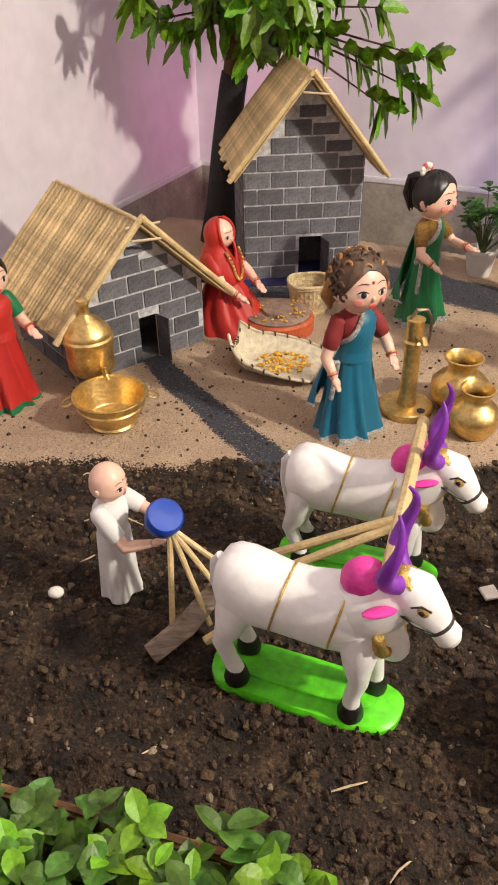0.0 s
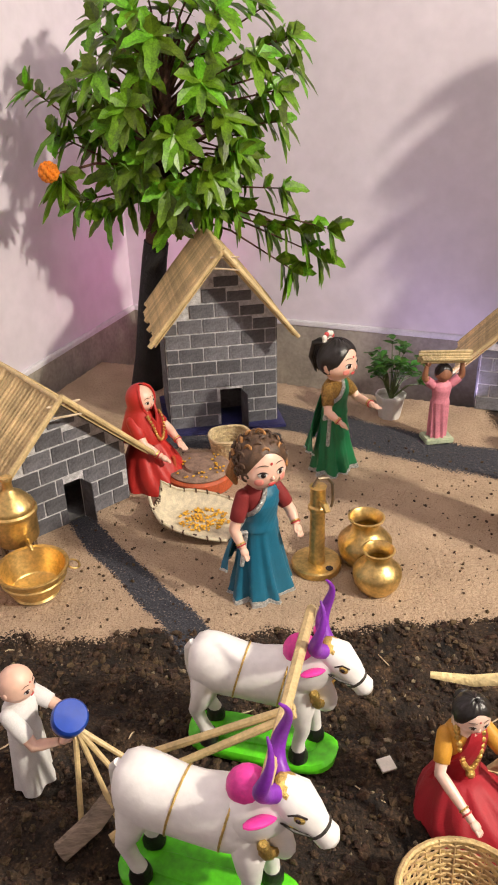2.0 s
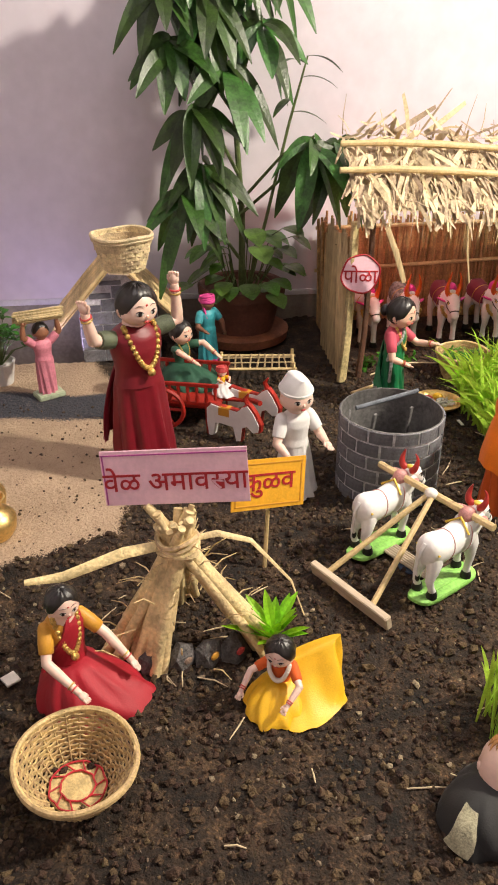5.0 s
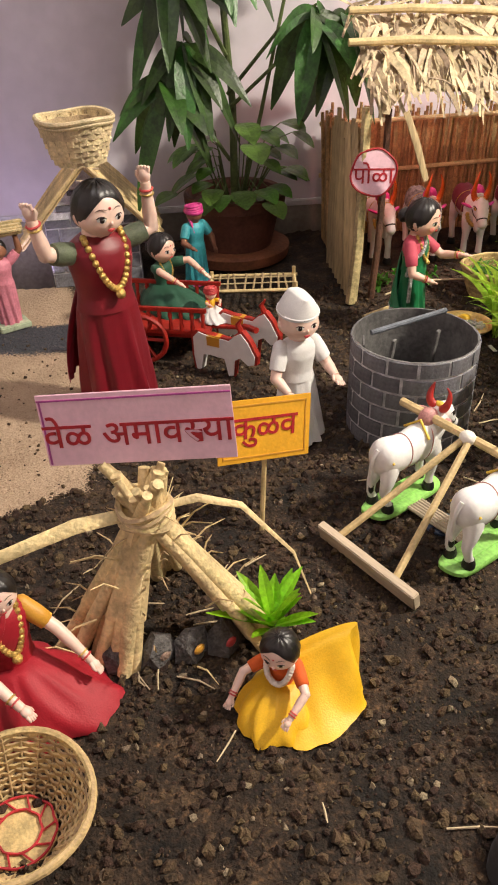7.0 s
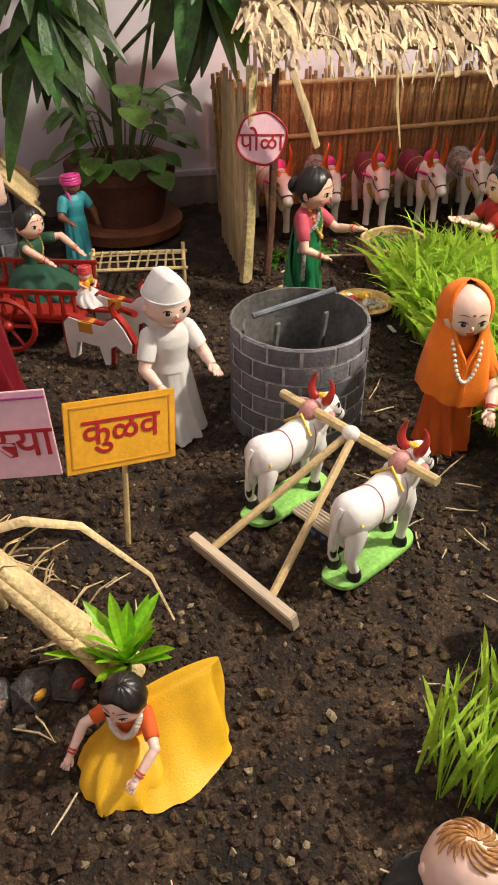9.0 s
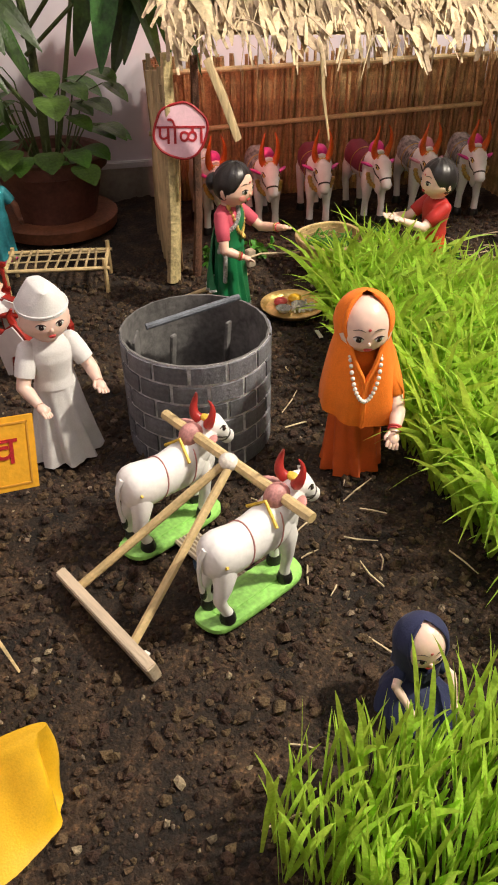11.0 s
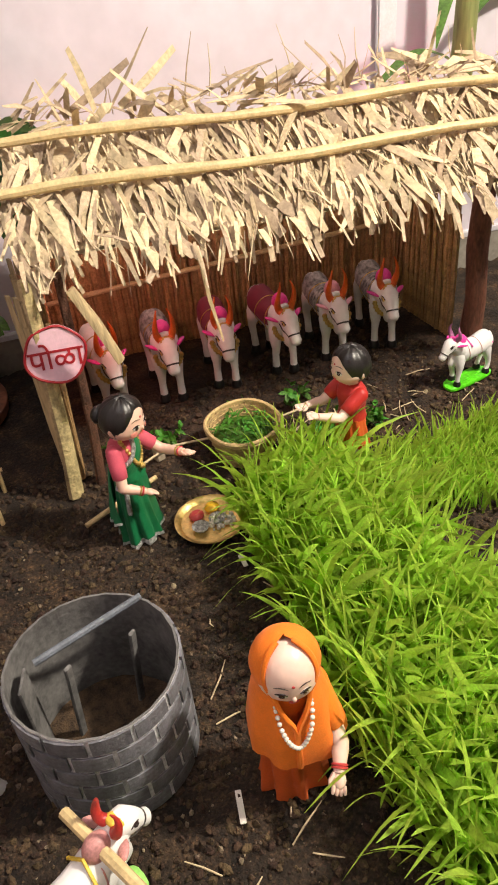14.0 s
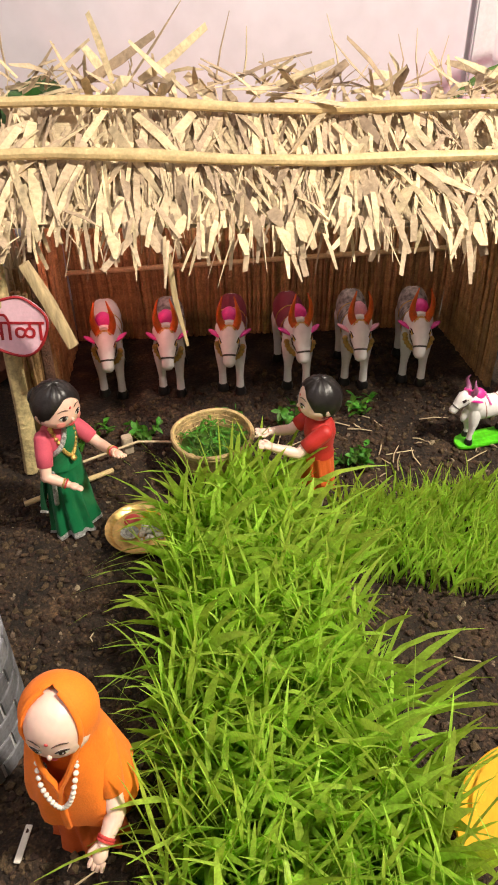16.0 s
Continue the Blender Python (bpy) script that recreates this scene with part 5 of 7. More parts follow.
pump(pose(0.295, 1.305, 0, 0, 0, 20))
TERRA = mat("orange_clay", (0.50, 0.10, 0.035), 0.6, 0.2, 25, 0.1)
MILLTOP = mat("mill_stone", (0.30, 0.20, 0.15), 0.75, 0.25, 50, 0.2)
GRAIN = mat("corn_grain", (0.78, 0.42, 0.03), 0.4, 0.2, 60, 0.1, island=0.25)
mill = empty("toy_hand_mill", pose(0.02, 1.695, 0), "orange clay hand mill with grain on top", "hand mill")
b = Builder()
b.turn([(0.088, 0.0), (0.092, 0.004), (0.092, 0.036), (0.086, 0.042), (0.001, 0.042)], TERRA, n=36)
b.ob("lower_stone", mill)
b = Builder()
b.turn([(0.083, 0.0425), (0.084, 0.046), (0.078, 0.05), (0.050, 0.05), (0.048, 0.047), (0.040, 0.047), (0.038, 0.056), (0.018, 0.058), (0.001, 0.054)], MILLTOP, n=36)
b.ob("upper_stone", mill)
b = Builder()
b.tube([(-0.062, -0.015, 0.045), (-0.064, -0.016, 0.09)], [0.0055, 0.004], TERRA, 8)
b.ob("handle", mill)
b = Builder()
for k in range(46):
    a, r = rnd(0, 6.28), rnd(0.03, 0.075)
    b.ell((r * math.cos(a), r * math.sin(a), 0.0525), (0.0045, 0.003, 0.0025), GRAIN, rot3(0, 0, rnd(0, 180)), 6, 4)
tagged(b.ob("grain", mill), kind="stuff")

# winnowing tray
CREAM = mat("cream_palm_weave", (0.66, 0.58, 0.42), 0.65, 0.15, 60, 0.2, island=0.12)
tray = empty("winnowing_tray", pose(0.018, 1.495, 0.006, 0, 0, -16) @ Matrix.Scale(0.86, 4), "cream woven winnowing tray with yellow corn", "tray")
b = Builder()
rings = []
for i in range(15):
    q = i / 14
    x = -0.118 + 0.236 * q
    w = 0.098 * math.sqrt(max(0.02, 1 - ((q - 0.62) / 0.66) ** 2)) + 0.012
    up = 0.038 * (1 - q) + 0.010
    rings.append([(x, w * (j / 8 - 1), 0.004 + up * (abs(j / 8 - 1) ** 5) + (0.040 * max(0, (0.22 - q) / 0.22) ** 2)) for j in range(17)])
b.loft(rings[::-1], CREAM, False, False)
b.loft([[(x, y, z - 0.004) for x, y, z in r] for r in rings], CREAM, False, False)
b.ob("weave", tray)
b = Builder()
edge = [r[0] for r in rings[::-1]] + [rings[0][j] for j in range(1, 16)] + [r[16] for r in rings]
b.tube(edge, 0.0042, CREAM, 6)
b.ob("rim", tray)
b = Builder()
for k in range(1, len(edge) - 1, 2):
    b.box(Vector(edge[k]), (0.004, 0.011, 0.011), HAIRBROWN, rot3(0, 0, rnd(0, 90)))
tagged(b.ob("stitching", tray, "dark binding stitches"), kind="stuff")
b = Builder()
for k in range(150):
    a, r = rnd(0, 6.28), math.sqrt(rnd(0, 1)) * 0.072
    b.ell((0.026 + r * 1.05 * math.cos(a), r * 0.85 * math.sin(a), 0.0085 + rnd(0, 0.003)), (0.0050, 0.0036, 0.0028), GRAIN, rot3(rnd(-20, 20), 0, rnd(0, 180)), 6, 4)
tagged(b.ob("corn", tray), kind="stuff")


def basket(name, m, r0, r1, h, label, material, ribs=22, rows=9, band=None, open_top=True, group="", flat=1.0):
    """A woven basket: strips running over and under upright ribs, with a thick rim."""
    ob = empty(name, m, label, "basket", group)
    b = Builder()
    b.turn([(r0, 0.001), (r0, 0.005), (0.001, 0.006)], material, n=24)
    b.ob("bottom", ob)
    n = ribs * 2
    b = Builder()
    for k in range(rows):
        q = (k + 0.5) / rows
        r = r0 + (r1 - r0) * q ** 0.75
        z = h * q
        pts = [((r + (0.0015 if (i + k) % 2 else -0.0015)) * math.cos(2 * math.pi * i / n), (r + (0.0015 if (i + k) % 2 else -0.0015)) * math.sin(2 * math.pi * i / n), z + 0.0012 * math.sin(i * 1.7)) for i in range(n + 1)]
        t = h / rows * 0.56
        ring = [[(p[0] * (1 + e / r), p[1] * (1 + e / r), p[2] + d) for e, d in ((0.0012, -t), (0.0016, t), (-0.0012, t), (-0.0014, -t))] for p in pts]
        b.loft(ring, material)
    tagged(b.ob("weave", ob), kind="stuff")
    b = Builder()
    for i in range(ribs):
        a = 2 * math.pi * i / ribs
        b.tube([((r0 + (r1 - r0) * q ** 0.75) * math.cos(a), (r0 + (r1 - r0) * q ** 0.75) * math.sin(a), h * q + 0.002) for q in (0, 0.3, 0.65, 1.0)], 0.0022, material, 5, 0.6)
    tagged(b.ob("ribs", ob), kind="stuff")
    b = Builder()
    for dz, rr in ((0, 0.0045), (-0.007, 0.0032)):
        b.tube([((r1 + 0.001) * math.cos(a), (r1 + 0.001) * math.sin(a), h + dz + 0.0025 * math.sin(3 * a)) for a in (2 * math.pi * i / 36 for i in range(37))], rr, material, 7)
    b.ob("rim", ob)
    if band:
        b = Builder()
        for rr in (0.58, 0.95):
            b.tube([(r0 * rr * math.cos(a) * (1 + 0.04 * math.sin(9 * a)), r0 * rr * math.sin(a), 0.0085) for a in (2 * math.pi * i / 40 for i in range(41))], 0.0016, band, 5)
        for i in range(10):
            a = 2 * math.pi * i / 10
            b.tube([(r0 * 0.58 * math.cos(a), r0 * 0.58 * math.sin(a), 0.0085), (r0 * 0.95 * math.cos(a + 0.3), r0 * 0.95 * math.sin(a + 0.3), 0.0085)], 0.0013, band, 5)
        b.ob("red_thread", ob, "red thread pattern in the bottom")
    return ob


CANE = mat("split_cane", (0.56, 0.40, 0.19), 0.55, 0.2, 40, 0.15, island=0.22)
PALECANE = mat("pale_cane", (0.62, 0.49, 0.29), 0.55, 0.2, 40, 0.15, island=0.2)
RED_THREAD = mat("red_thread", (0.5, 0.03, 0.04), 0.6, 0.2)
basket("cane_basket", pose(0.395, 0.510, 0, 4, 3, 10), 0.044, 0.087, 0.072, "open cane basket with red thread in its bottom", CANE, 24, 12, RED_THREAD)
basket("cane_basket", pose(0.103, 1.805, 0, 0, 0, 10), 0.042, 0.056, 0.085, "small straw basket beside the hand mill", PALECANE, 16, 9)
basket("cane_basket", pose(0.815, 1.355, 0.522, 0, 0, 10), 0.042, 0.066, 0.076, "pale cane basket carried on a doll's head", PALECANE, 16, 8)
gb = basket("cane_basket", pose(1.925, 1.395, 0, 0, 0, 10), 0.05, 0.083, 0.088, "cane basket filled with green fodder by the shed", CANE, 20, 10)

# ---- leaves ----
LEAF = mat("plastic_leaf", (0.16, 0.33, 0.016), 0.33, 0.3, 30, 0.06, island=0.55, trans=0.25)
MANGO = mat("mango_leaf", (0.040, 0.105, 0.016), 0.38, 0.3, 20, 0.1, island=0.5, trans=0.12)
BROAD = mat("creeper_leaf", (0.10, 0.22, 0.03), 0.4, 0.25, 25, 0.1, island=0.35, trans=0.2)
LIMELEAF = mat("lime_leaf", (0.20, 0.42, 0.02), 0.45, 0.2, 25, 0.1, island=0.3, trans=0.2)
GRASS = mat("wheat_grass", (0.50, 0.72, 0.09), 0.5, 0.18, 40, 0.1, island=0.25, trans=0.55)
FODDER = mat("chopped_fodder", (0.08, 0.26, 0.02), 0.55, 0.3, 40, 0.1, island=0.4, trans=0.2)
STEM = mat("green_stem", (0.10, 0.14, 0.04), 0.6, 0.25, 30, 0.15)
BARK = mat("brown_bark", (0.13, 0.055, 0.03), 0.75, 0.3, 40, 0.4)
BLACKWRAP = mat("black_wrap", (0.012, 0.011, 0.012), 0.7, 0.3, 30, 0.3)


def leaf(b, at, d, up, length, width, material, droop=0.3, lobes=False, fold=0.25, segs=5):
    """One leaf blade, folded along its midrib and bending down towards its tip."""
    d, up = Vector(d).normalized(), Vector(up)
    side = d.cross(up)
    side = side.normalized() if side.length > 1e-4 else d.orthogonal().normalized()
    up = side.cross(d)
    p = Vector(at)
    verts, faces = [], []
    for k in range(segs + 1):
        q = k / segs
        w = width / 2 * (math.sin(math.pi * min(1, q * 0.94 + 0.05)) ** 0.75)
        if lobes:
            w *= 1.0 + 0.22 * (1 if k in (2, 4) else -0.6 if k == 3 else 0)
        c = p + d * length * q - Vector((0, 0, 1)) * droop * length * q * q
        verts += [c - side * w + up * w * fold, c, c + side * w + up * w * fold]
        if k:
            a = 3 * (k - 1)
            faces += [(a, a + 1, a + 4, a + 3), (a + 1, a + 2, a + 5, a + 4)]
    b.add(verts, faces, material)


def spray(b, at, axis, count, length, width, material, droop, lobes=False, spread=1.0):
    axis = Vector(axis).normalized()
    s = axis.orthogonal().normalized()
    t = axis.cross(s)
    for k in range(count):
        a = 2 * math.pi * k / count + rnd(-0.4, 0.4)
        d = axis * rnd(0.25, 0.9) + (s * math.cos(a) + t * math.sin(a)) * spread
        leaf(b, Vector(at) + axis * rnd(-0.01, 0.015), d, axis + Vector((0, 0, 0.6)), length * rnd(0.75, 1.15), width * rnd(0.8, 1.15), material, droop * rnd(0.6, 1.4), lobes)


# artificial tree in the corner
tree = empty("artificial_tree", pose(-0.165, 2.375, -0.01), "artificial tree with bright green leaves and a wrapped trunk", "tree")
b = Builder()
b.tube([(-0.02, 0, 0), (-0.005, 0, 0.12), (0.015, -0.005, 0.3), (0.04, -0.01, 0.46), (0.05, -0.015, 0.51)], [0.062, 0.050, 0.044, 0.041, 0.040], BLACKWRAP, 14)
b.ob("trunk_wrap", tree, "black cloth wrapped round the trunk")
b = Builder()
b.tube([(0.05, -0.015, 0.50), (0.06, -0.018, 0.60), (0.09, -0.03, 0.72), (0.11, -0.05, 0.85), (0.12, -0.05, 1.0)], [0.036, 0.034, 0.028, 0.020, 0.010], BARK, 12)
b.ob("trunk", tree)
twigs = []
for p in ((0.30, -0.07, 0.62), (0.40, -0.08, 0.56), (0.50, -0.09, 0.55), (0.56, -0.10, 0.475), (0.47, -0.12, 0.44), (-0.08, -0.10, 0.62), (-0.15, -0.12, 0.66), (-0.20, -0.10, 0.84), (-0.26, -0.08, 0.96), (0.58, -0.12, 0.56), (0.44, -0.12, 0.68)):
    twigs.append(((0.07, -0.02, 0.62), p, True))
for k in range(54):
    a, e = 2.399 * k, 1 - 2 * (k + 0.5) / 54
    q = math.sqrt(1 - e * e)
    p = Vector((0.155 + 0.36 * q * math.cos(a) * rnd(0.6, 1.03), -0.09 + 0.20 * q * math.sin(a) * rnd(0.7, 1.05), 0.94 + 0.31 * e * rnd(0.8, 1.05)))
    if p.z < 0.78 and p.x > 0.42:
        p.x -= 0.12
    twigs.append(((0.09 + 0.02 * e, -0.03, 0.66 + 0.3 * (e + 1) / 2), p, False))
for k in range(26):
    a, e = 2.399 * k + 1, 1 - 2 * (k + 0.5) / 26
    q = math.sqrt(1 - e * e)
    twigs.append(((0.09, -0.03, 0.66 + 0.15 * (e + 1)), (0.13 + 0.22 * q * math.cos(a), -0.07 + 0.14 * q * math.sin(a), 0.84 + 0.25 * e), False))
bt, bl = Builder(), Builder()
for o, p, long in twigs:
    o, p = Vector(o), Vector(p)
    mid = o.lerp(p, 0.55) + Vector((0, 0, 0.03))
    bt.tube([o, mid, p], [0.006, 0.0035, 0.002], BARK, 5)
    d = (p - mid).normalized()
    spray(bl, p, d + Vector((0, -0.2, -0.1)), 7 if not long else 9, 0.088, 0.037, LEAF, 0.3, True)
    spray(bl, p - d * 0.045, d, 4, 0.080, 0.036, LEAF, 0.35, True)
tagged(bt.ob("limb", tree), kind="stuff")
tagged(bl.ob("crown", tree, smooth=0), kind="stuff")

# marigold sprig hanging by the left wall
spr = empty("marigold_sprig", pose(-0.37, 2.12, 0.74), "orange marigold on a leafy artificial sprig by the wall", "flower")
b = Builder()
for k in range(40):
    a, e = 2.399 * k, 1 - 2 * (k + 0.5) / 40
    q = math.sqrt(1 - e * e)
    b.ell((0.022 * q * math.cos(a), 0.018 * q * math.sin(a), 0.022 * e + 0.01), 0.0085, mat("marigold_petal", (0.85, 0.24, 0.01), 0.6, 0.2, 60, 0.2), None, 6, 4)
b.ob("bloom", spr)
b = Builder()
spray(b, (0.02, 0.02, -0.01), (0.1, -0.1, -0.6), 8, 0.085, 0.036, LEAF, 0.35, True)
spray(b, (0.035, 0.03, 0.0), (0.6, -0.1, -0.4), 5, 0.08, 0.036, LEAF, 0.35, True)
tagged(b.ob("leaves", spr, smooth=0), kind="stuff")
b = Builder()
b.tube([(0, 0, 0), (0.12, 0.08, 0.02), (0.26, 0.16, 0.0)], [0.003, 0.004, 0.004], BARK, 6)
b.ob("stem", spr)

# maize plant beyond the shed's end
corn = empty("maize_plant", pose(2.885, 1.580, 0), "tall maize plant with arching leaves beyond the shed", "plant")
SHEATH = mat("maize_sheath", (0.24, 0.27, 0.09), 0.55, 0.3, 18, 0.15, stretch=(1, 1, 0.15))
MAIZE = mat("maize_leaf", (0.10, 0.21, 0.035), 0.45, 0.3, 20, 0.1, island=0.3, trans=0.25)
b = Builder()
b.tube([(0, 0, 0), (0.004, 0, 0.25), (-0.004, 0, 0.5), (0.004, 0, 0.8), (0.0, 0, 1.1)], [0.022, 0.026, 0.030, 0.028, 0.016], SHEATH, 14)
b.ob("stalk", corn)
for z, a, ln in ((0.42, 15, 0.30), (0.50, 185, 0.34), (0.56, -40, 0.36), (0.62, 160, 0.36), (0.70, 20, 0.42), (0.80, 200, 0.44), (0.92, -20, 0.40)):
    b = Builder()
    a = radians(a)
    leaf(b, (0.02 * math.cos(a), 0.02 * math.sin(a), z), (math.cos(a), math.sin(a) - 0.15, 0.75), (-math.cos(a), -math.sin(a), 1), ln, 0.042, MAIZE, 0.75, False, 0.35, 14)
    b.ob("leaf", corn, smooth=0)
b = Builder()
b.box((0, 0, 1.2), (0.055, 0.018, 2.4), WHITE_EDGE, None, 0.004)
b.ob("conduit", label="white plastic cable conduit running up the wall", category="conduit", kind="structure", m=pose(2.788, 1.753, 0.2, 0, 0, turn_z), smooth=0)

# small plant in a white pot
wp = empty("potted_plant", pose(0.605, 2.06, 0), "bushy small-leaved plant in a white pot", "plant")
b = Builder()
b.turn([(0.030, 0), (0.034, 0.002), (0.046, 0.07), (0.049, 0.072), (0.049, 0.08), (0.044, 0.08), (0.04, 0.066), (0.001, 0.064)], mat("white_ceramic", (0.72, 0.70, 0.68), 0.4, 0.06), n=8)
b.ob("pot", wp)
b, b2 = Builder(), Builder()
for k in range(26):
    a = 2.399 * k
    r = rnd(0.02, 0.105)
    p = Vector((r * math.cos(a), r * math.sin(a) * 0.8, rnd(0.12, 0.28 - r * 0.8)))
    b2.tube([(0, 0, 0.06), p * 0.5 + Vector((0, 0, 0.05)), p], [0.0025, 0.002, 0.001], STEM, 5)
    spray(b, p, p + Vector((0, 0, 0.1)), 7, 0.032, 0.02, mat("small_leaf", (0.05, 0.16, 0.02), 0.45, 0.3, 40, 0.1, island=0.4, trans=0.2), 0.3)
tagged(b.ob("foliage", wp, smooth=0), kind="stuff")
tagged(b2.ob("stem", wp), kind="stuff")

# figurine's plinth and its firewood
b = Builder()
b.box((0, 0, 0.008), (0.085, 0.06, 0.017), mat("painted_plinth", (0.45, 0.52, 0.36), 0.6, 0.2, 40, 0.1), None, 0.003)
b.ob("plinth", label="pale green plinth under a clay figurine", category="plinth", m=pose(0.712, 1.895, 0, 0, 0, 8))
fw = empty("firewood_bundle", pose(0.712, 1.893, 0.262, 0, 0, 0), "bundle of thin brown sticks on a figurine's head", "firewood")
for k in range(20):
    a, r = 2.4 * k, 0.018 * math.sqrt(k / 20)
    stick("stick", fw, (-0.07 + rnd(-0.008, 0.008), r * math.cos(a), r * math.sin(a)), (0.07 + rnd(-0.008, 0.008), r * math.cos(a + 0.2), r * math.sin(a + 0.2)), 0.0042, STALK, n=6)

# ---- straw tripod with its sign and hearth stones ----
SORGHUM = mat("sorghum_stalk", (0.70, 0.53, 0.28), 0.6, 0.2, 25, 0.25, island=0.28)
TC = Vector((0.655, 0.71, 0.235))
tri = empty("straw_tripod", pose(0, 0, 0), "tripod of dry sorghum stalks tied at the top", "tripod")
for f, w in (((0.535, 0.748, 0), 5), ((0.575, 0.690, 0), 4), ((0.788, 0.622, 0.0), 5), ((0.715, 0.845, 0), 4), ((0.60, 0.83, 0), 3)):
    f = Vector(f)
    for k in range(w + 2):
        j = Vector((rnd(-0.017, 0.017), rnd(-0.017, 0.017), 0))
        top = TC + (TC - f) * rnd(0.14, 0.34) * 0.9 + Vector((rnd(-0.012, 0.012), rnd(-0.012, 0.012), 0))
        r = rnd(0.008, 0.0135)
        b = Builder()
        b.tube([f + j * 1.6 + Vector((0, 0, 0.002)), f.lerp(TC, 0.33) + j + Vector((0, 0, rnd(0, 0.008))), f.lerp(TC, 0.34) + j, f.lerp(TC, 0.7) + j * 0.6, TC + j * 0.9, top], [r * 0.9, r, r * 1.15, r, r * 0.9, r * 0.6], SORGHUM, 11)
        b.ob("stalk", tri)
b = Builder()
for k in range(5):
    b.tube([TC + Vector((0.034 * math.cos(a), 0.034 * math.sin(a), -0.012 + k * 0.006 + 0.006 * math.sin(2 * a + k))) for a in (2 * math.pi * i / 18 for i in range(19))], 0.0048, SORGHUM, 6)
b.ob("binding", tri, "twisted straw binding")
b = Builder()
for k in range(60):
    a = rnd(0, 6.28)
    z = rnd(0.0, 1.0)
    f = TC + Vector((math.cos(a) * 0.13 * (1 - z), math.sin(a) * 0.10 * (1 - z), -0.22 * (1 - z)))
    d = Vector((math.cos(a) * rnd(0.02, 0.07), math.sin(a) * rnd(0.02, 0.07), rnd(-0.03, 0.05)))
    if (f + d).z < 0.004:
        d.z = 0.004 - f.z
    b.tube([f, f + d * 0.5 + Vector((0, 0, 0.01)), f + d], [0.0016, 0.0013, 0.0006], SORGHUM, 4)
tagged(b.ob("loose_straw", tri), kind="stuff")
for pts, w in (([TC, TC + Vector((-0.09, 0.02, -0.005)), TC + Vector((-0.19, 0.045, -0.035)), TC + Vector((-0.25, 0.06, -0.035))], 0.010), ([TC, TC + Vector((0.07, -0.01, 0.0)), TC + Vector((0.13, -0.02, -0.03)), TC + Vector((0.20, -0.045, -0.13)), TC + Vector((0.215, -0.07, -0.2))], 0.006)):
    b = Builder()
    b.tube(pts, [w * 0.8, w, w * 0.85, w * 0.5, w * 0.3][: len(pts)], SORGHUM, 6, 0.4)
    b.ob("leaf_strip", tri)
b = Builder()
spray(b, (0.79, 0.615, 0.035), (-0.1, 0.1, 1.0), 22, 0.098, 0.020, mat("plastic_tuft", (0.30, 0.68, 0.02), 0.4, 0.2, 30, 0.05, island=0.25, trans=0.25), 0.12, False, 0.42)
b.tube([(0.79, 0.612, 0.0), (0.79, 0.615, 0.05)], 0.005, STEM, 6)
b.ob("plastic_tuft", label="lime green plastic leaf tuft standing in the soil", category="plant", smooth=0)
DARKSTONE = mat("sooty_stone", (0.12, 0.11, 0.105), 0.85, 0.3, 40, 0.4)
for k, (x, y) in enumerate(((0.585, 0.685), (0.632, 0.668), (0.678, 0.655), (0.724, 0.645))):
    b = Builder()
    bm = bmesh.new()
    bmesh.ops.create_icosphere(bm, subdivisions=1, radius=1)
    for v in bm.verts:
        v.co = Vector((v.co.x * 0.030 * (1 - 0.3 * v.co.z), v.co.y * 0.024, v.co.z * 0.032)) * (1 + 0.55 * noise.noise(v.co * 1.7 + Vector((k * 3.1, 1.7, 0))))
    bm.verts.index_update()
    b.add([v.co.copy() for v in bm.verts], [tuple(v.index for v in f.verts) for f in bm.faces], DARKSTONE)
    bm.free()
    b.ell((0.0, -0.019, 0.006), (0.010, 0.004, 0.008), (TERRA, MILLTOP, MUSTARD, LIPS)[k], None, 8, 5)
    b.ob("hearth_stone", label="sooty hearth stone smeared with coloured powder", category="stone", group="hearth stones", m=pose(x, y, 0.016, 0, 0, rnd(0, 30)), smooth=0)


# ---- signs ----
def glyphs(text, size):
    cu = bpy.data.curves.new("lettering", "FONT")
    cu.body, cu.size, cu.align_x, cu.align_y = text, size, "LEFT", "BOTTOM_BASELINE"
    cu.extrude, cu.offset = 0.0006, 0.0003
    tmp = new("lettering_source", cu)
    bpy.context.view_layer.update()
    me = bpy.data.meshes.new_from_object(tmp.evaluated_get(bpy.context.evaluated_depsgraph_get()))
    bpy.data.objects.remove(tmp)
    bm = bmesh.new()
    bm.from_mesh(me)
    return bm


def lettering(pieces, parent, m, size, material):
    """Words set side by side. A piece may be a pair: a letter and the share of its width that is kept, for a half form."""
    x, parts = 0.0, []
    for piece in pieces:
        text, keep = piece if isinstance(piece, tuple) else (piece, 1.0)
        bm = glyphs(text, size)
        xs = [v.co.x for v in bm.verts]
        lo, hi = min(xs), max(xs)
        cut = lo + (hi - lo) * keep
        if keep < 1:
            bmesh.ops.bisect_plane(bm, geom=bm.verts[:] + bm.edges[:] + bm.faces[:], plane_co=(cut, 0, 0), plane_no=(1, 0, 0), clear_outer=True)
        bmesh.ops.translate(bm, verts=bm.verts, vec=(x - lo, 0, 0))
        x += cut - lo - size * 0.012
        parts.append(bm)
    out = Builder()
    ys = [v.co.y for bm in parts for v in bm.verts]
    cy = (min(ys) + max(ys)) / 2
    for bm in parts:
        bm.verts.index_update()
        out.add([v.co - Vector((x / 2, cy, 0)) for v in bm.verts], [tuple(v.index for v in f.verts) for f in bm.faces], material)
        bm.free()
    return out.ob("lettering", parent, m=m, smooth=0)


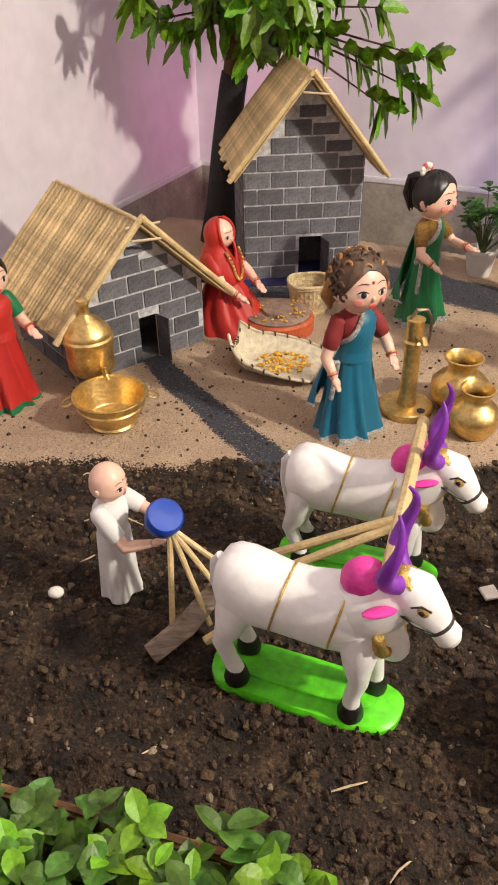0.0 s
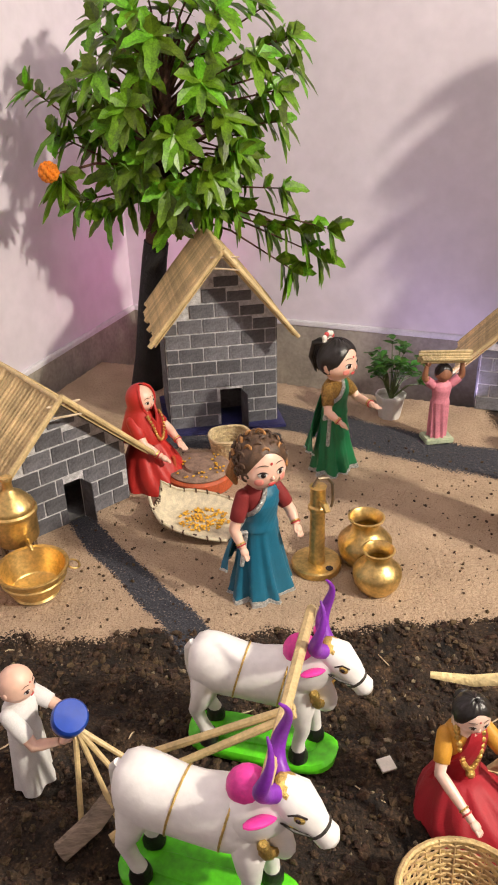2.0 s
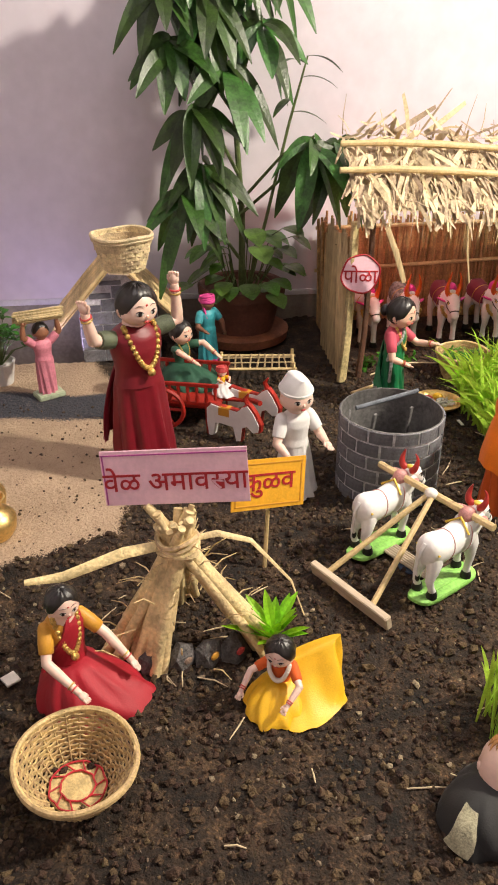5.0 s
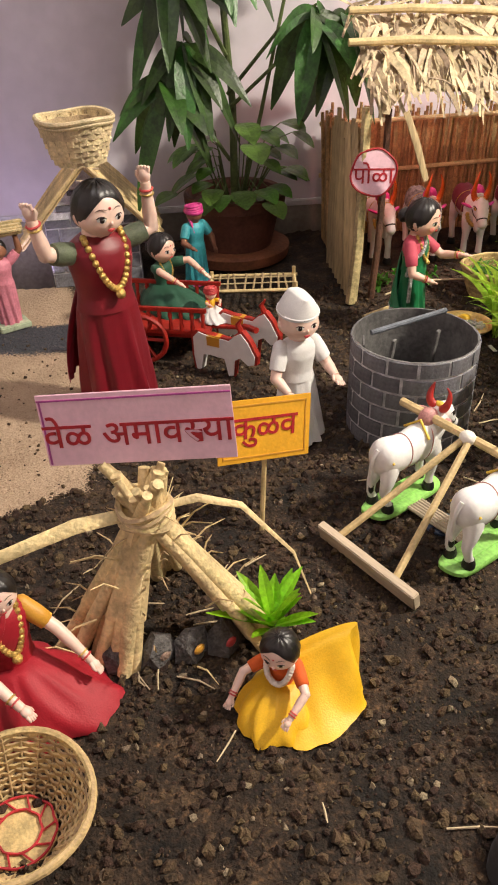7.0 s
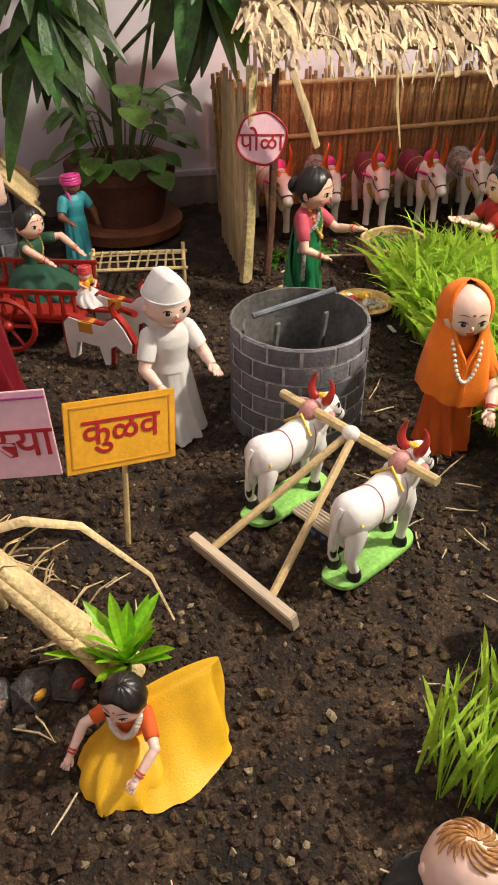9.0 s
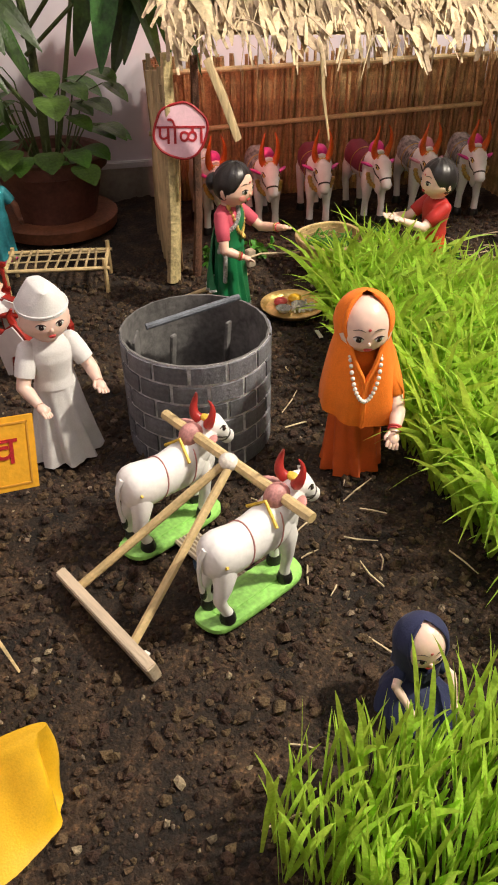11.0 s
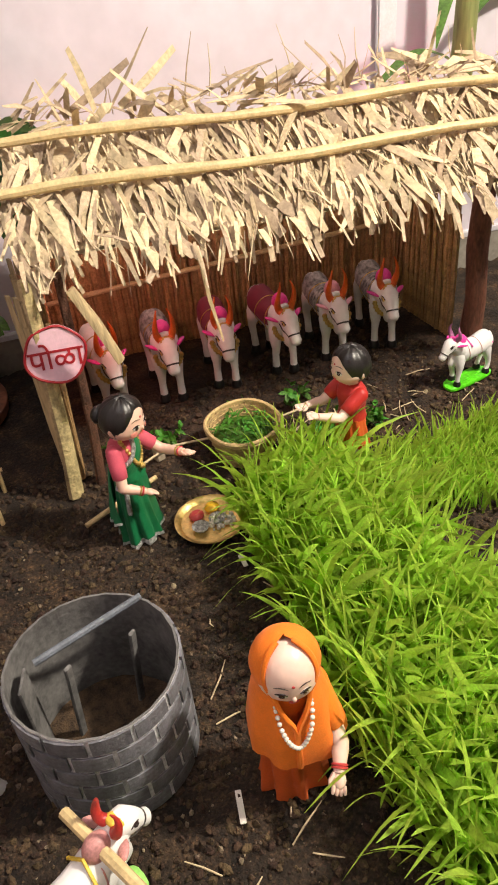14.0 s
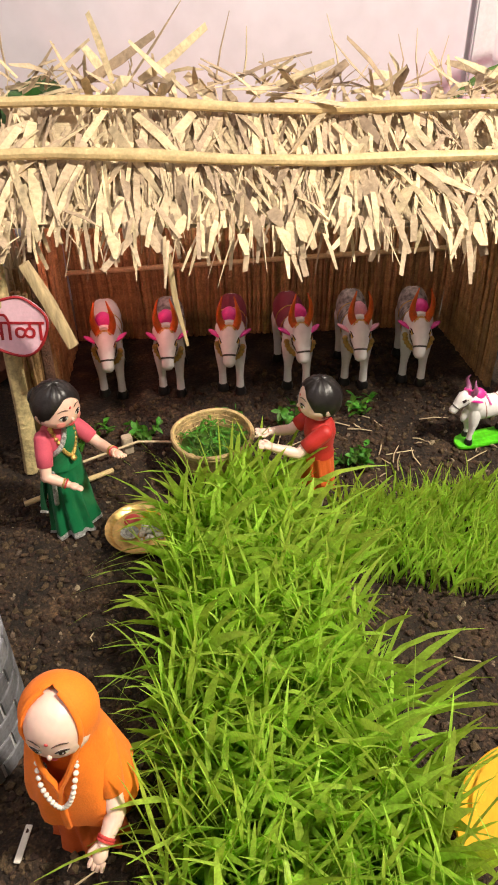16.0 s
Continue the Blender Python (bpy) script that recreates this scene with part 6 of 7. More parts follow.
INK = mat("red_marker", (0.42, 0.012, 0.02), 0.6, 0.15, 60, 0.05)
PINKCARD = mat("pink_card", (0.88, 0.57, 0.66), 0.7, 0.06, 20, 0.05)
YELLOWCARD = mat("yellow_card", (0.80, 0.40, 0.02), 0.65, 0.08, 20, 0.05)
MAUVEINK = mat("mauve_marker", (0.45, 0.08, 0.30), 0.6, 0.1)


def sign(m, w, h, text, size, card, line, label, inset, pole=None, tag_line=True):
    ob = empty("sign_board", m, label, "sign")
    b = Builder()
    b.box((0, 0.0015, 0), (w, 0.003, h), card, None, 0.0006)
    b.ob("board", ob)
    t = 0.0022
    b = Builder()
    for x0, z0, x1, z1 in inset:
        b.box(((x0 + x1) / 2, -0.0006, (z0 + z1) / 2), (abs(x1 - x0) + t, 0.0012, abs(z1 - z0) + t), line)
    b.ob("border", ob)
    lettering(text, ob, pose(0, -0.0008, -0.002, 90, 0, 0), size, INK)
    if pole:
        stick("pole", ob, (pole[0], 0.006, h * 0.3), pole[1], 0.0045, BAMBOO)
    return ob


def frame_lines(w, h, k):
    return [(-w / 2 + k, h / 2 - k, w / 2 - k, h / 2 - k), (-w / 2 + k, -h / 2 + k, w / 2 - k, -h / 2 + k), (-w / 2 + k, -h / 2 + k, -w / 2 + k, h / 2 - k), (w / 2 - k, -h / 2 + k, w / 2 - k, h / 2 - k)]


sign(pose(0.663, 0.724, 0.354, -8, -4, -31), 0.242, 0.097, ["वेळ अमाव", ("स", 0.70), "या"], 0.047, PINKCARD, MAUVEINK, "pink card sign with red lettering on the tripod", [(-0.119, 0.041, 0.119, 0.041), (-0.117, -0.045, -0.117, 0.041)])
sign(pose(0.914, 0.856, 0.192, -12, 8, -5), 0.163, 0.106, ["कुळव"], 0.055, YELLOWCARD, MUSTARD, "yellow card sign with red lettering on a stick", frame_lines(0.163, 0.106, 0.009), (0.004, (0.012, 0.028, -0.2)))
b = Builder()
pola = empty("sign_board", pose(1.600, 1.528, 0.352, -10, 2, -24), "round pink card sign with a red edge on the shed post", "sign")
rim = [(0.060 * math.cos(a) * (1 + 0.05 * math.sin(4 * a)), 0.058 * math.sin(a) * (1 + 0.03 * math.cos(5 * a))) for a in (2 * math.pi * k / 40 for k in range(40))]
b.loft([[(x, 0.003, z) for x, z in rim], [(x, 0.0, z) for x, z in rim]], PINKCARD)
b.ob("board", pola)
b = Builder()
b.tube([(x * 0.965, -0.0005, z * 0.965) for x, z in rim + rim[:1]], 0.0028, INK, 5)
b.ob("border", pola)
lettering(["पोळा"], pola, pose(0, -0.0008, 0, 90, 0, 0), 0.056, INK)


# ---- cattle shed ----


def sp(u, v, z):
    """A place in the shed: along its front, towards the wall, up."""
    p = SHED + ALONG * u + BACK * v
    return (p.x, p.y, z)


SHED_TURN = math.degrees(math.atan2(ALONG.y, ALONG.x))
shed = empty("cattle_shed", pose(SHED.x, SHED.y, 0, 0, 0, SHED_TURN), "open toy cattle shed of dry stalks with a shaggy straw roof", "shed")
DARKREED = mat("brown_reed", (0.48, 0.30, 0.13), 0.65, 0.25, 30, 0.3, each=0.3)
cache = []
for k in range(8):
    b = Builder()
    r = rnd(0.0052, 0.0072)
    b.tube([(0, 0, 0), (rnd(-0.002, 0.002), rnd(-0.002, 0.002), 0.14), (rnd(-0.003, 0.003), 0, 0.24), (0, rnd(-0.003, 0.003), 0.36 + rnd(0, 0.06))], [r * 1.1, r, r * 1.06, r * 0.85], DARKREED, 6)
    cache.append(b.mesh("reed"))


def reed_wall(name, a, c, step, scale=1.0):
    b = Builder()
    a, c = Vector(a), Vector(c)
    d = (c - a).normalized()
    b.box((a + c) / 2 + Vector((0, 0, 0.18 * scale)), ((c - a).length, 0.003, 0.36 * scale), DARKREED, rot3(0, 0, math.degrees(math.atan2(d.y, d.x))))
    w = b.ob(name, shed, smooth=0)
    n = int((c - a).length / step)
    for k in range(n):
        p = a.lerp(c, (k + 0.5) / n)
        o = new("reed", random.choice(cache))
        o.parent = w
        o.matrix_basis = pose(p.x - d.y * -0.004 + rnd(-0.002, 0.002), p.y - 0.006 * abs(d.x) + rnd(-0.003, 0.003), 0, rnd(-2, 2), rnd(-2, 2), rnd(0, 360)) @ Matrix.Diagonal((1, 1, scale, 1))
    return w


reed_wall("back_wall", (0.045, 0.60, 0), (1.04, 0.60, 0), 0.0125)
reed_wall("side_wall", (1.05, 0.60, 0), (1.085, 0.27, 0), 0.0125, 0.95)
reed_wall("side_wall", (0.035, 0.08, 0), (0.035, 0.58, 0), 0.0125, 1.02)
for v, z0, z1, u0, u1, r in ((0.575, 0.205, 0.235, 0.02, 1.03, 0.007), (0.58, 0.36, 0.37, 0.02, 1.03, 0.007)):
    stick("rail", shed, (u0, v, z0), (u1, v, z1), r, BAMBOO)
for u, v, z, r in ((0.025, 0.035, 0.50, 0.018), (0.085, 0.055, 0.49, 0.012)):
    b = Builder()
    b.tube([(u - 0.01, v, 0), (u, v - 0.004, z * 0.3), (u + 0.004, v, z * 0.65), (u + 0.008, v + 0.01, z)], [r * 1.15, r, r * 0.95, r * 0.85], STALK if r > 0.015 else BARK, 9, 0.7)
    b.ob("post", shed)
b = Builder()
b.tube([(1.118, 0.234, 0), (1.123, 0.230, 0.12), (1.116, 0.236, 0.26), (1.124, 0.240, 0.40), (1.128, 0.244, 0.545)], [0.031, 0.027, 0.028, 0.026, 0.025], mat("red_brown_bark", (0.16, 0.062, 0.035), 0.8, 0.3, 30, 0.4, stretch=(1, 1, 0.3)), 12)
b.ob("post", shed, "thick red-brown branch post")
# broad split planks at the near corner
PLANK = mat("split_stalk", (0.52, 0.39, 0.21), 0.65, 0.25, 20, 0.3, stretch=(1, 1, 0.15), each=0.2)
for k in range(15):
    b = Builder()
    u = 0.0
    b.tube([(0, 0, 0), (rnd(-0.004, 0.004), 0.002, 0.15), (rnd(-0.004, 0.004), 0, 0.30), (0.002, 0.004, 0.45 + rnd(-0.05, 0.03))], [0.009, 0.012, 0.0125, 0.008], PLANK, 6, 0.45)
    b.ob("plank", shed, m=pose(0.012 + 0.010 * (k % 2), 0.045 + 0.021 * k, 0, rnd(-2, 2), rnd(-2, 2), 85 + rnd(-15, 15)))
b = Builder()
b.tube([(0.105, -0.04, 0.50), (0.135, -0.045, 0.43), (0.165, -0.05, 0.345)], [0.011, 0.013, 0.011], PLANK, 7, 0.5)
b.ob("leaning_stalk", shed)
b = Builder()
b.tube([(0.345, -0.03, 0.50), (0.352, -0.035, 0.42), (0.368, -0.04, 0.33)], [0.007, 0.006, 0.003], PLANK, 7, 0.4)
b.ob("hanging_stalk", shed)


def roof_point(u, q):
    """q runs from 0 at the eave to 1 at the top of the straw roof."""
    return Vector((u, -0.035 + 0.38 * q, 0.520 - 0.035 * u + 0.215 * q - 0.03 * q * q))


b = Builder()
rings = [[roof_point(0.05 + 1.20 * i / 20, q) + Vector((0, 0, -0.012)) for i in range(21)] for q in (0.17, 0.4, 0.65, 0.9)]
b.loft(rings[::-1], THATCH, False, False)
b.loft([[p + Vector((0, 0.003, -0.008)) for p in r] for r in rings], THATCH, False, False)
b.ob("roof_mat", shed, smooth=0)
b = Builder()
for k in range(1330):
    u = rnd(0.03, 1.26) if k < 1290 else rnd(0.025, 0.09)
    q = rnd(0.40, 1.0) if 1130 < k < 1290 else rnd(0.05, 1.02)
    p = roof_point(u, q)
    ln = rnd(0.05, 0.14) if q > 0.25 else rnd(0.04, 0.10)
    a = random.gauss(0, 0.30)
    d = Vector((math.sin(a), -0.80 * math.cos(a), -0.55 * math.cos(a)))
    if q > 0.86 and random.random() < 0.7:
        d = Vector((rnd(-0.9, 0.9), rnd(-0.5, 0.2), rnd(-0.1, 0.6))).normalized()
        ln *= 0.7
    if q < 0.35 and random.random() < 0.35:
        d = (d + Vector((0, 0.25, -0.45))).normalized()
    if 1130 < k < 1290:
        ln = rnd(0.11, 0.18)
        d = (d + Vector((rnd(-0.7, 0.7), 0, 0))).normalized()
    lift = rnd(0.0, 0.018) if k < 1130 else rnd(0.012, 0.026)
    w = rnd(0.004, 0.013) if random.random() < 0.74 else rnd(0.0015, 0.003)
    if 1130 < k < 1290:
        w = rnd(0.006, 0.020)
    elif k >= 1290:
        ln = rnd(0.03, 0.07)
    elif random.random() < 0.16:
        w, ln = rnd(0.015, 0.028), ln * 0.9
    side = d.cross(Vector((0, -0.55, 0.83)))
    side = side.normalized() if side.length > 0.05 else Vector((1, 0, 0))
    roll = Vector((0, -0.55, 0.83)) * rnd(-0.8, 0.8)
    p0 = p + Vector((0, -0.3, 0.9)) * lift
    bend = Vector((0, -0.4, 0.8)) * rnd(-0.006, 0.012)
    row = [(p0, w * 0.8), (p0 + d * ln * 0.5 + bend, w), (p0 + d * ln, w * rnd(0.2, 0.9))]
    verts = []
    for c, ww in row:
        s = (side + roll).normalized() * ww / 2
        verts += [c - s, c + s]
    verts += [v - Vector((0, -0.3, 0.9)) * 0.0009 for v in verts]
    b.add(verts, [(0, 1, 3, 2), (2, 3, 5, 4), (7, 6, 8, 9), (9, 8, 10, 11), (0, 2, 8, 6), (2, 4, 10, 8), (1, 7, 9, 3), (3, 9, 11, 5)], THATCH)
tagged(b.ob("thatch", shed, "loose pale straw and dry leaves", smooth=0), kind="stuff")
for q, du in ((0.42, -0.005), (0.74, 0.02)):
    a, c = roof_point(du, q) + Vector((0, -0.012, 0.028)), roof_point(1.26, q) + Vector((0, -0.012, 0.026))
    b = Builder()
    pts = [a.lerp(c, i / 8) + Vector((0, 0, 0.006 * math.sin(i * 1.3))) for i in range(9)]
    b.tube(pts, [0.009 + 0.0012 * (i % 3) for i in range(9)], BAMBOO, 9)
    b.ob("roof_pole", shed)
b = Builder()
for k in range(10):
    p = roof_point(rnd(0.03, 1.2), 1.0)
    d = Vector((rnd(-0.3, 0.3), rnd(-0.1, 0.2), 1)).normalized() * rnd(0.05, 0.13)
    b.tube([p, p + d * 0.5 + Vector((rnd(-0.01, 0.01), 0, 0)), p + d], [0.003, 0.0022, 0.001], THATCH, 5, 0.5)
tagged(b.ob("upright_straw", shed), kind="stuff")

# the six bulls in the shed, their ropes and a feeding bar
for k in range(6):
    u = 0.158 + 0.150 * k
    x, y, z = sp(u, 0.375, 0.0)
    bull(pose(x, y, 0.0, 0, 0, SHED_TURN - 90 + (6, 0, -4, 5, -3, -8)[k]), 0.80, ORANGE, PINK if k != 4 else mat("pale_pink_paint", (0.75, 0.35, 0.45), 0.45, 0.1), None,
         ("white bull with orange horns tied in the shed", "white bull wearing a striped cloth in the shed", "white bull wearing a maroon cloth in the shed", "white bull wearing a maroon cloth beside a rail", "white bull with a pale pink hump and striped cloth", "white bull wearing a striped cloth at the shed end")[k],
         "shed bulls", GOLD, (None, ZEBRA, MAROONCLOTH, MAROONCLOTH, ZEBRA, ZEBRA)[k], 0.035)
b = Builder()
b.tube([sp(0.10, -0.0, 0.03), sp(0.24, 0.07, 0.035), sp(0.42, 0.06, 0.03), sp(0.60, 0.08, 0.04)], 0.0028, THATCH, 6)
b.ob("tether_rope", label="pale straw tether rope before the bulls", category="rope")
stick("feed_bar", None, sp(0.02, -0.09, 0.012), sp(0.19, 0.0, 0.016), 0.0055, BAMBOO)
tagged(bpy.data.objects["feed_bar"], "bamboo stick lying before the shed", "stick")
b = Builder()
b.box((0, 0, 0.022), (0.022, 0.02, 0.044), PALEWOOD, None, 0.002)
b.ob("tether_peg", label="short pale wooden tether peg", category="peg", m=pose(*sp(0.215, 0.08, 0)))
# white calf at the shed's end
bull(pose(2.50, 1.215, 0.0, 0, 0, 172), 0.52, mat("lilac_paint", (0.35, 0.12, 0.25), 0.4, 0.1), PINK, LIME, "small white calf with a pink hump on a green base", "", MAUVE, None, 0.0, False, PINK)

# brass plate with offerings
plate = empty("brass_plate", pose(1.722, 1.268, 0.003), "brass plate with coloured powders and puffed rice", "plate")
b = Builder()
b.turn([(0.058, 0.0), (0.062, 0.002), (0.070, 0.012), (0.073, 0.013), (0.073, 0.0145), (0.068, 0.0135), (0.060, 0.005), (0.001, 0.004)], BRASS, n=40)
b.ob("dish", plate)
for x, y, c, nm in ((-0.012, 0.03, LIPS, "red_powder"), (0.026, 0.028, YELLOW, "turmeric")):
    b = Builder()
    b.ell((x, y, 0.010), (0.017, 0.015, 0.009), c, None, 12, 6)
    b.ob(nm, plate)
for x, y in ((-0.028, -0.004), (0.012, -0.008)):
    b = Builder()
    b.turn([(0.012, 0.005), (0.017, 0.012), (0.018, 0.014), (0.016, 0.0135), (0.010, 0.008), (0.001, 0.008)], SILVER, (x, y, 0), 16)
    b.ob("cup", plate)
b = Builder()
for k in range(42):
    a, r = rnd(0, 6.28), rnd(0.01, 0.05)
    b.ell((0.016 + r * math.cos(a) * 0.7, -0.016 + r * math.sin(a) * 0.5, rnd(0.006, 0.012)), rnd(0.003, 0.0055), PEARL, None, 6, 4)
tagged(b.ob("puffed_rice", plate), kind="stuff")
b = Builder()
for k in range(210):
    a, r = rnd(0, 6.28), 0.066 * math.sqrt(rnd(0, 1))
    leaf(b, (1.925 + r * math.cos(a), 1.395 + r * math.sin(a), 0.062 + rnd(0, 0.012)), (rnd(-1, 1), rnd(-1, 1), rnd(0, 0.7)), (0, 0, 1), rnd(0.015, 0.035), rnd(0.003, 0.007), FODDER, 0.2, segs=3)
b.turn([(0.062, 0.045), (0.068, 0.058), (0.03, 0.064), (0.001, 0.065)], FODDER, (1.925, 1.395, 0), 20)
b.ob("green_fodder", label="heap of chopped green fodder in the basket", category="fodder", smooth=0)


# ---- red bullock cart ----
REDWOOD = mat("red_lacquer", (0.36, 0.02, 0.012), 0.4, 0.2, 30, 0.06)
CARTM = pose(1.03, 1.585, 0, 0, 0, -38) @ Matrix.Scale(1.28, 4)
cart = empty("toy_bullock_cart", CARTM, "red lacquered toy bullock cart with railed sides", "cart")
b = Builder()
b.box((0, 0, 0.052), (0.20, 0.13, 0.008), REDWOOD, None, 0.002)
b.ob("bed", cart)
for s in (-1, 1):
    b = Builder()
    b.box((0, s * 0.064, 0.104), (0.20, 0.007, 0.008), REDWOOD, None, 0.001)
    b.box((0, s * 0.064, 0.060), (0.20, 0.007, 0.008), REDWOOD, None, 0.001)
    rail = b.ob("side_rail", cart)
    for k in range(10):
        b = Builder()
        b.turn([(0.003, 0.062), (0.0045, 0.07), (0.0028, 0.082), (0.0045, 0.094), (0.003, 0.102)], REDWOOD, (-0.092 + k * 0.0205, s * 0.064, 0), 8)
        b.ob("baluster", rail)
    b = Builder()
    b.tube([(0.045 * math.cos(a), 0, 0.045 * math.sin(a)) for a in (2 * math.pi * k / 24 for k in range(25))], 0.005, REDWOOD, 6)
    wheel = b.ob("wheel", cart, m=pose(-0.02, s * 0.082, 0.050))
    for k in range(6):
        a = math.pi * k / 3
        b = Builder()
        b.tube([(0.006 * math.cos(a), 0, 0.006 * math.sin(a)), (0.043 * math.cos(a), 0, 0.043 * math.sin(a))], 0.0035, REDWOOD, 5)
        b.ob("spoke", wheel)
    b = Builder()
    b.ell((0, 0, 0), (0.010, 0.012, 0.010), REDWOOD)
    b.ob("hub", wheel)
b = Builder()
b.box((0.12, 0, 0.054), (0.07, 0.05, 0.006), REDWOOD, None, 0.001)
b.tube([(0.10, 0, 0.050), (0.15, -0.01, 0.055), (0.19, -0.055, 0.066)], 0.006, REDWOOD, 8)
b.ob("pole", cart)
# flat painted wooden cart oxen
for s, lab in ((-1, "flat painted wooden ox with a yellow saddle"), (1, "flat painted wooden ox with red edges")):
    ox = empty("wooden_ox", pose(1.14, 1.40, 0, 0, 0, -56) @ Matrix.Scale(1.28, 4) @ pose(0, s * 0.045, 0), lab, "toy ox", "cart oxen")
    out = [(-0.062, 0.0), (-0.052, 0.0), (-0.045, 0.034), (-0.03, 0.036), (-0.012, 0.034), (0.0, 0.034), (0.008, 0.0), (0.018, 0.0), (0.022, 0.035), (0.034, 0.042), (0.05, 0.03), (0.062, 0.034), (0.064, 0.05), (0.05, 0.076), (0.036, 0.092), (0.022, 0.084), (0.01, 0.072), (-0.03, 0.074), (-0.055, 0.078), (-0.066, 0.066), (-0.066, 0.03)]
    for t, g, c, nm in ((0.012, 1.05, REDWOOD, "core"), (0.0165, 0.97, BULLWHITE, "painted_side")):
        b = Builder()
        b.loft([[(x * g, y, 0.04 + (z - 0.04) * g) for x, z in out] for y in (t / 2, -t / 2)], c)
        b.ob(nm, ox, smooth=0)
    b = Builder()
    b.box((-0.022, 0, 0.064), (0.030, 0.0185, 0.022), MUSTARD, None, 0.002)
    b.ob("saddle", ox)
    b = Builder()
    b.tube([(0.034, 0, 0.088), (0.026, 0, 0.104), (0.034, 0, 0.116)], [0.006, 0.005, 0.002], REDWOOD, 6)
    b.ob("horn", ox)
doll("figurine", "tiny white and yellow rider with a red turban", pose(1.132, 1.522, 0.075, 0, 0, 2), 0.095, WHITE, YELLOW, SKIN, None, LIPS, "turban", ((1, (0.2, -0.1, 0.45), (0.1, -0.25, 0.4)), (-1, (-0.2, -0.1, 0.45), (-0.1, -0.25, 0.4))), (0.36, 0.42, 0.25), None, None, 0.15, "figurine", face=False)

# rope cot
cot = empty("toy_rope_cot", pose(1.335, 1.690, 0, 0, 0, -28), "little bamboo rope cot on thin legs", "cot")
for x in (-0.115, 0.115):
    for y in (-0.055, 0.055):
        stick("leg", cot, (x, y, 0), (x, y, 0.085 if x > 0 else 0.075), 0.005, BAMBOO)
for y in (-0.055, 0.055):
    stick("side_bar", cot, (-0.125, y, 0.062), (0.125, y, 0.062), 0.0048, BAMBOO)
for x in (-0.115, 0.115):
    stick("end_bar", cot, (x, -0.06, 0.064), (x, 0.06, 0.064), 0.0048, BAMBOO)
for k in range(9):
    x = -0.092 + 0.023 * k
    stick("slat", cot, (x, -0.055, 0.066), (x + rnd(-0.01, 0.01), 0.055, 0.066), 0.003, STALK, n=6)
for y in (-0.02, 0.02):
    stick("cord", cot, (-0.115, y, 0.068), (0.115, y + 0.006, 0.068), 0.0022, STALK, n=5)

# ---- mango plant in its clay pot ----
CLAYPOT = mat("terracotta", (0.14, 0.052, 0.034), 0.7, 0.22, 14, 0.12)
mp = empty("mango_plant", pose(1.475, 2.065, 0), "tall drooping mango plant in a terracotta pot", "plant")
b = Builder()
b.turn([(0.105, 0.035), (0.112, 0.038), (0.142, 0.165), (0.156, 0.17), (0.158, 0.20), (0.150, 0.205), (0.140, 0.20), (0.132, 0.175), (0.001, 0.17)], CLAYPOT, n=36)
b.ob("pot", mp)
b = Builder()
b.turn([(0.135, 0.0), (0.165, 0.006), (0.170, 0.036), (0.160, 0.042), (0.11, 0.04), (0.001, 0.036)], mat("brown_saucer", (0.24, 0.085, 0.04), 0.6, 0.2, 20, 0.1), n=36)
b.ob("saucer", mp, "brown clay saucer under the pot")
whorls = [(-0.24, -0.03, 0.97), (-0.20, -0.09, 0.80), (-0.12, -0.05, 1.10), (-0.04, -0.06, 1.22), (0.16, -0.20, 0.70), (-0.18, -0.02, 1.24), (0.03, -0.10, 1.02), (-0.17, -0.08, 0.64), (0.02, -0.03, 1.36), (-0.25, 0.0, 1.12), (-0.10, -0.12, 0.90), (0.10, -0.02, 1.22), (0.27, -0.17, 0.66), (-0.22, -0.05, 0.52)]
b, bl = Builder(), Builder()
b.tube([(0, 0, 0.16), (0.0, -0.01, 0.45), (-0.03, -0.02, 0.8), (-0.03, -0.03, 1.15), (0.0, -0.02, 1.34)], [0.013, 0.011, 0.009, 0.006, 0.003], STEM, 8)
b.tube([(0.02, 0, 0.16), (0.07, -0.05, 0.42), (0.13, -0.09, 0.72), (0.19, -0.10, 0.92)], [0.008, 0.006, 0.005, 0.003], STEM, 7)
for p in whorls:
    p = Vector(p)
    o = Vector((-0.02, -0.02, max(0.3, p.z - 0.22)))
    b.tube([o, o.lerp(p, 0.6) + Vector((0, 0, 0.03)), p], [0.006, 0.005, 0.0035], STEM, 6)
    for k in range(11):
        a = 2.399 * k + rnd(-0.3, 0.3)
        up = rnd(-0.55, 0.45)
        d = Vector((math.cos(a) * 0.62, math.sin(a) * 0.55 - 0.12, up - 0.25))
        leaf(bl, p + Vector((0, 0, rnd(-0.04, 0.01))), d, (math.cos(a) * 0.45, -1.0, 0.45), rnd(0.125, 0.180), rnd(0.050, 0.068), MANGO, rnd(0.55, 1.0), False, rnd(0.08, 0.28), 10)
for p, d in (((0.19, -0.10, 0.92), (1, -0.2, 0.1)), ((0.17, -0.10, 0.86), (0.8, -0.3, 0.2)), ((0.15, -0.09, 0.80), (-0.8, -0.4, 0.1)), ((0.14, -0.09, 0.76), (0.9, -0.5, 0.2)), ((0.18, -0.10, 0.90), (-0.8, -0.1, 0.4))):
    leaf(bl, p, d, (0, 0, 1), 0.12, 0.034, MANGO, 0.5, False, 0.2, 8)
tagged(b.ob("stem", mp), kind="stuff")
tagged(bl.ob("crown", mp, smooth=0), kind="stuff")
b = Builder()
b2 = Builder()
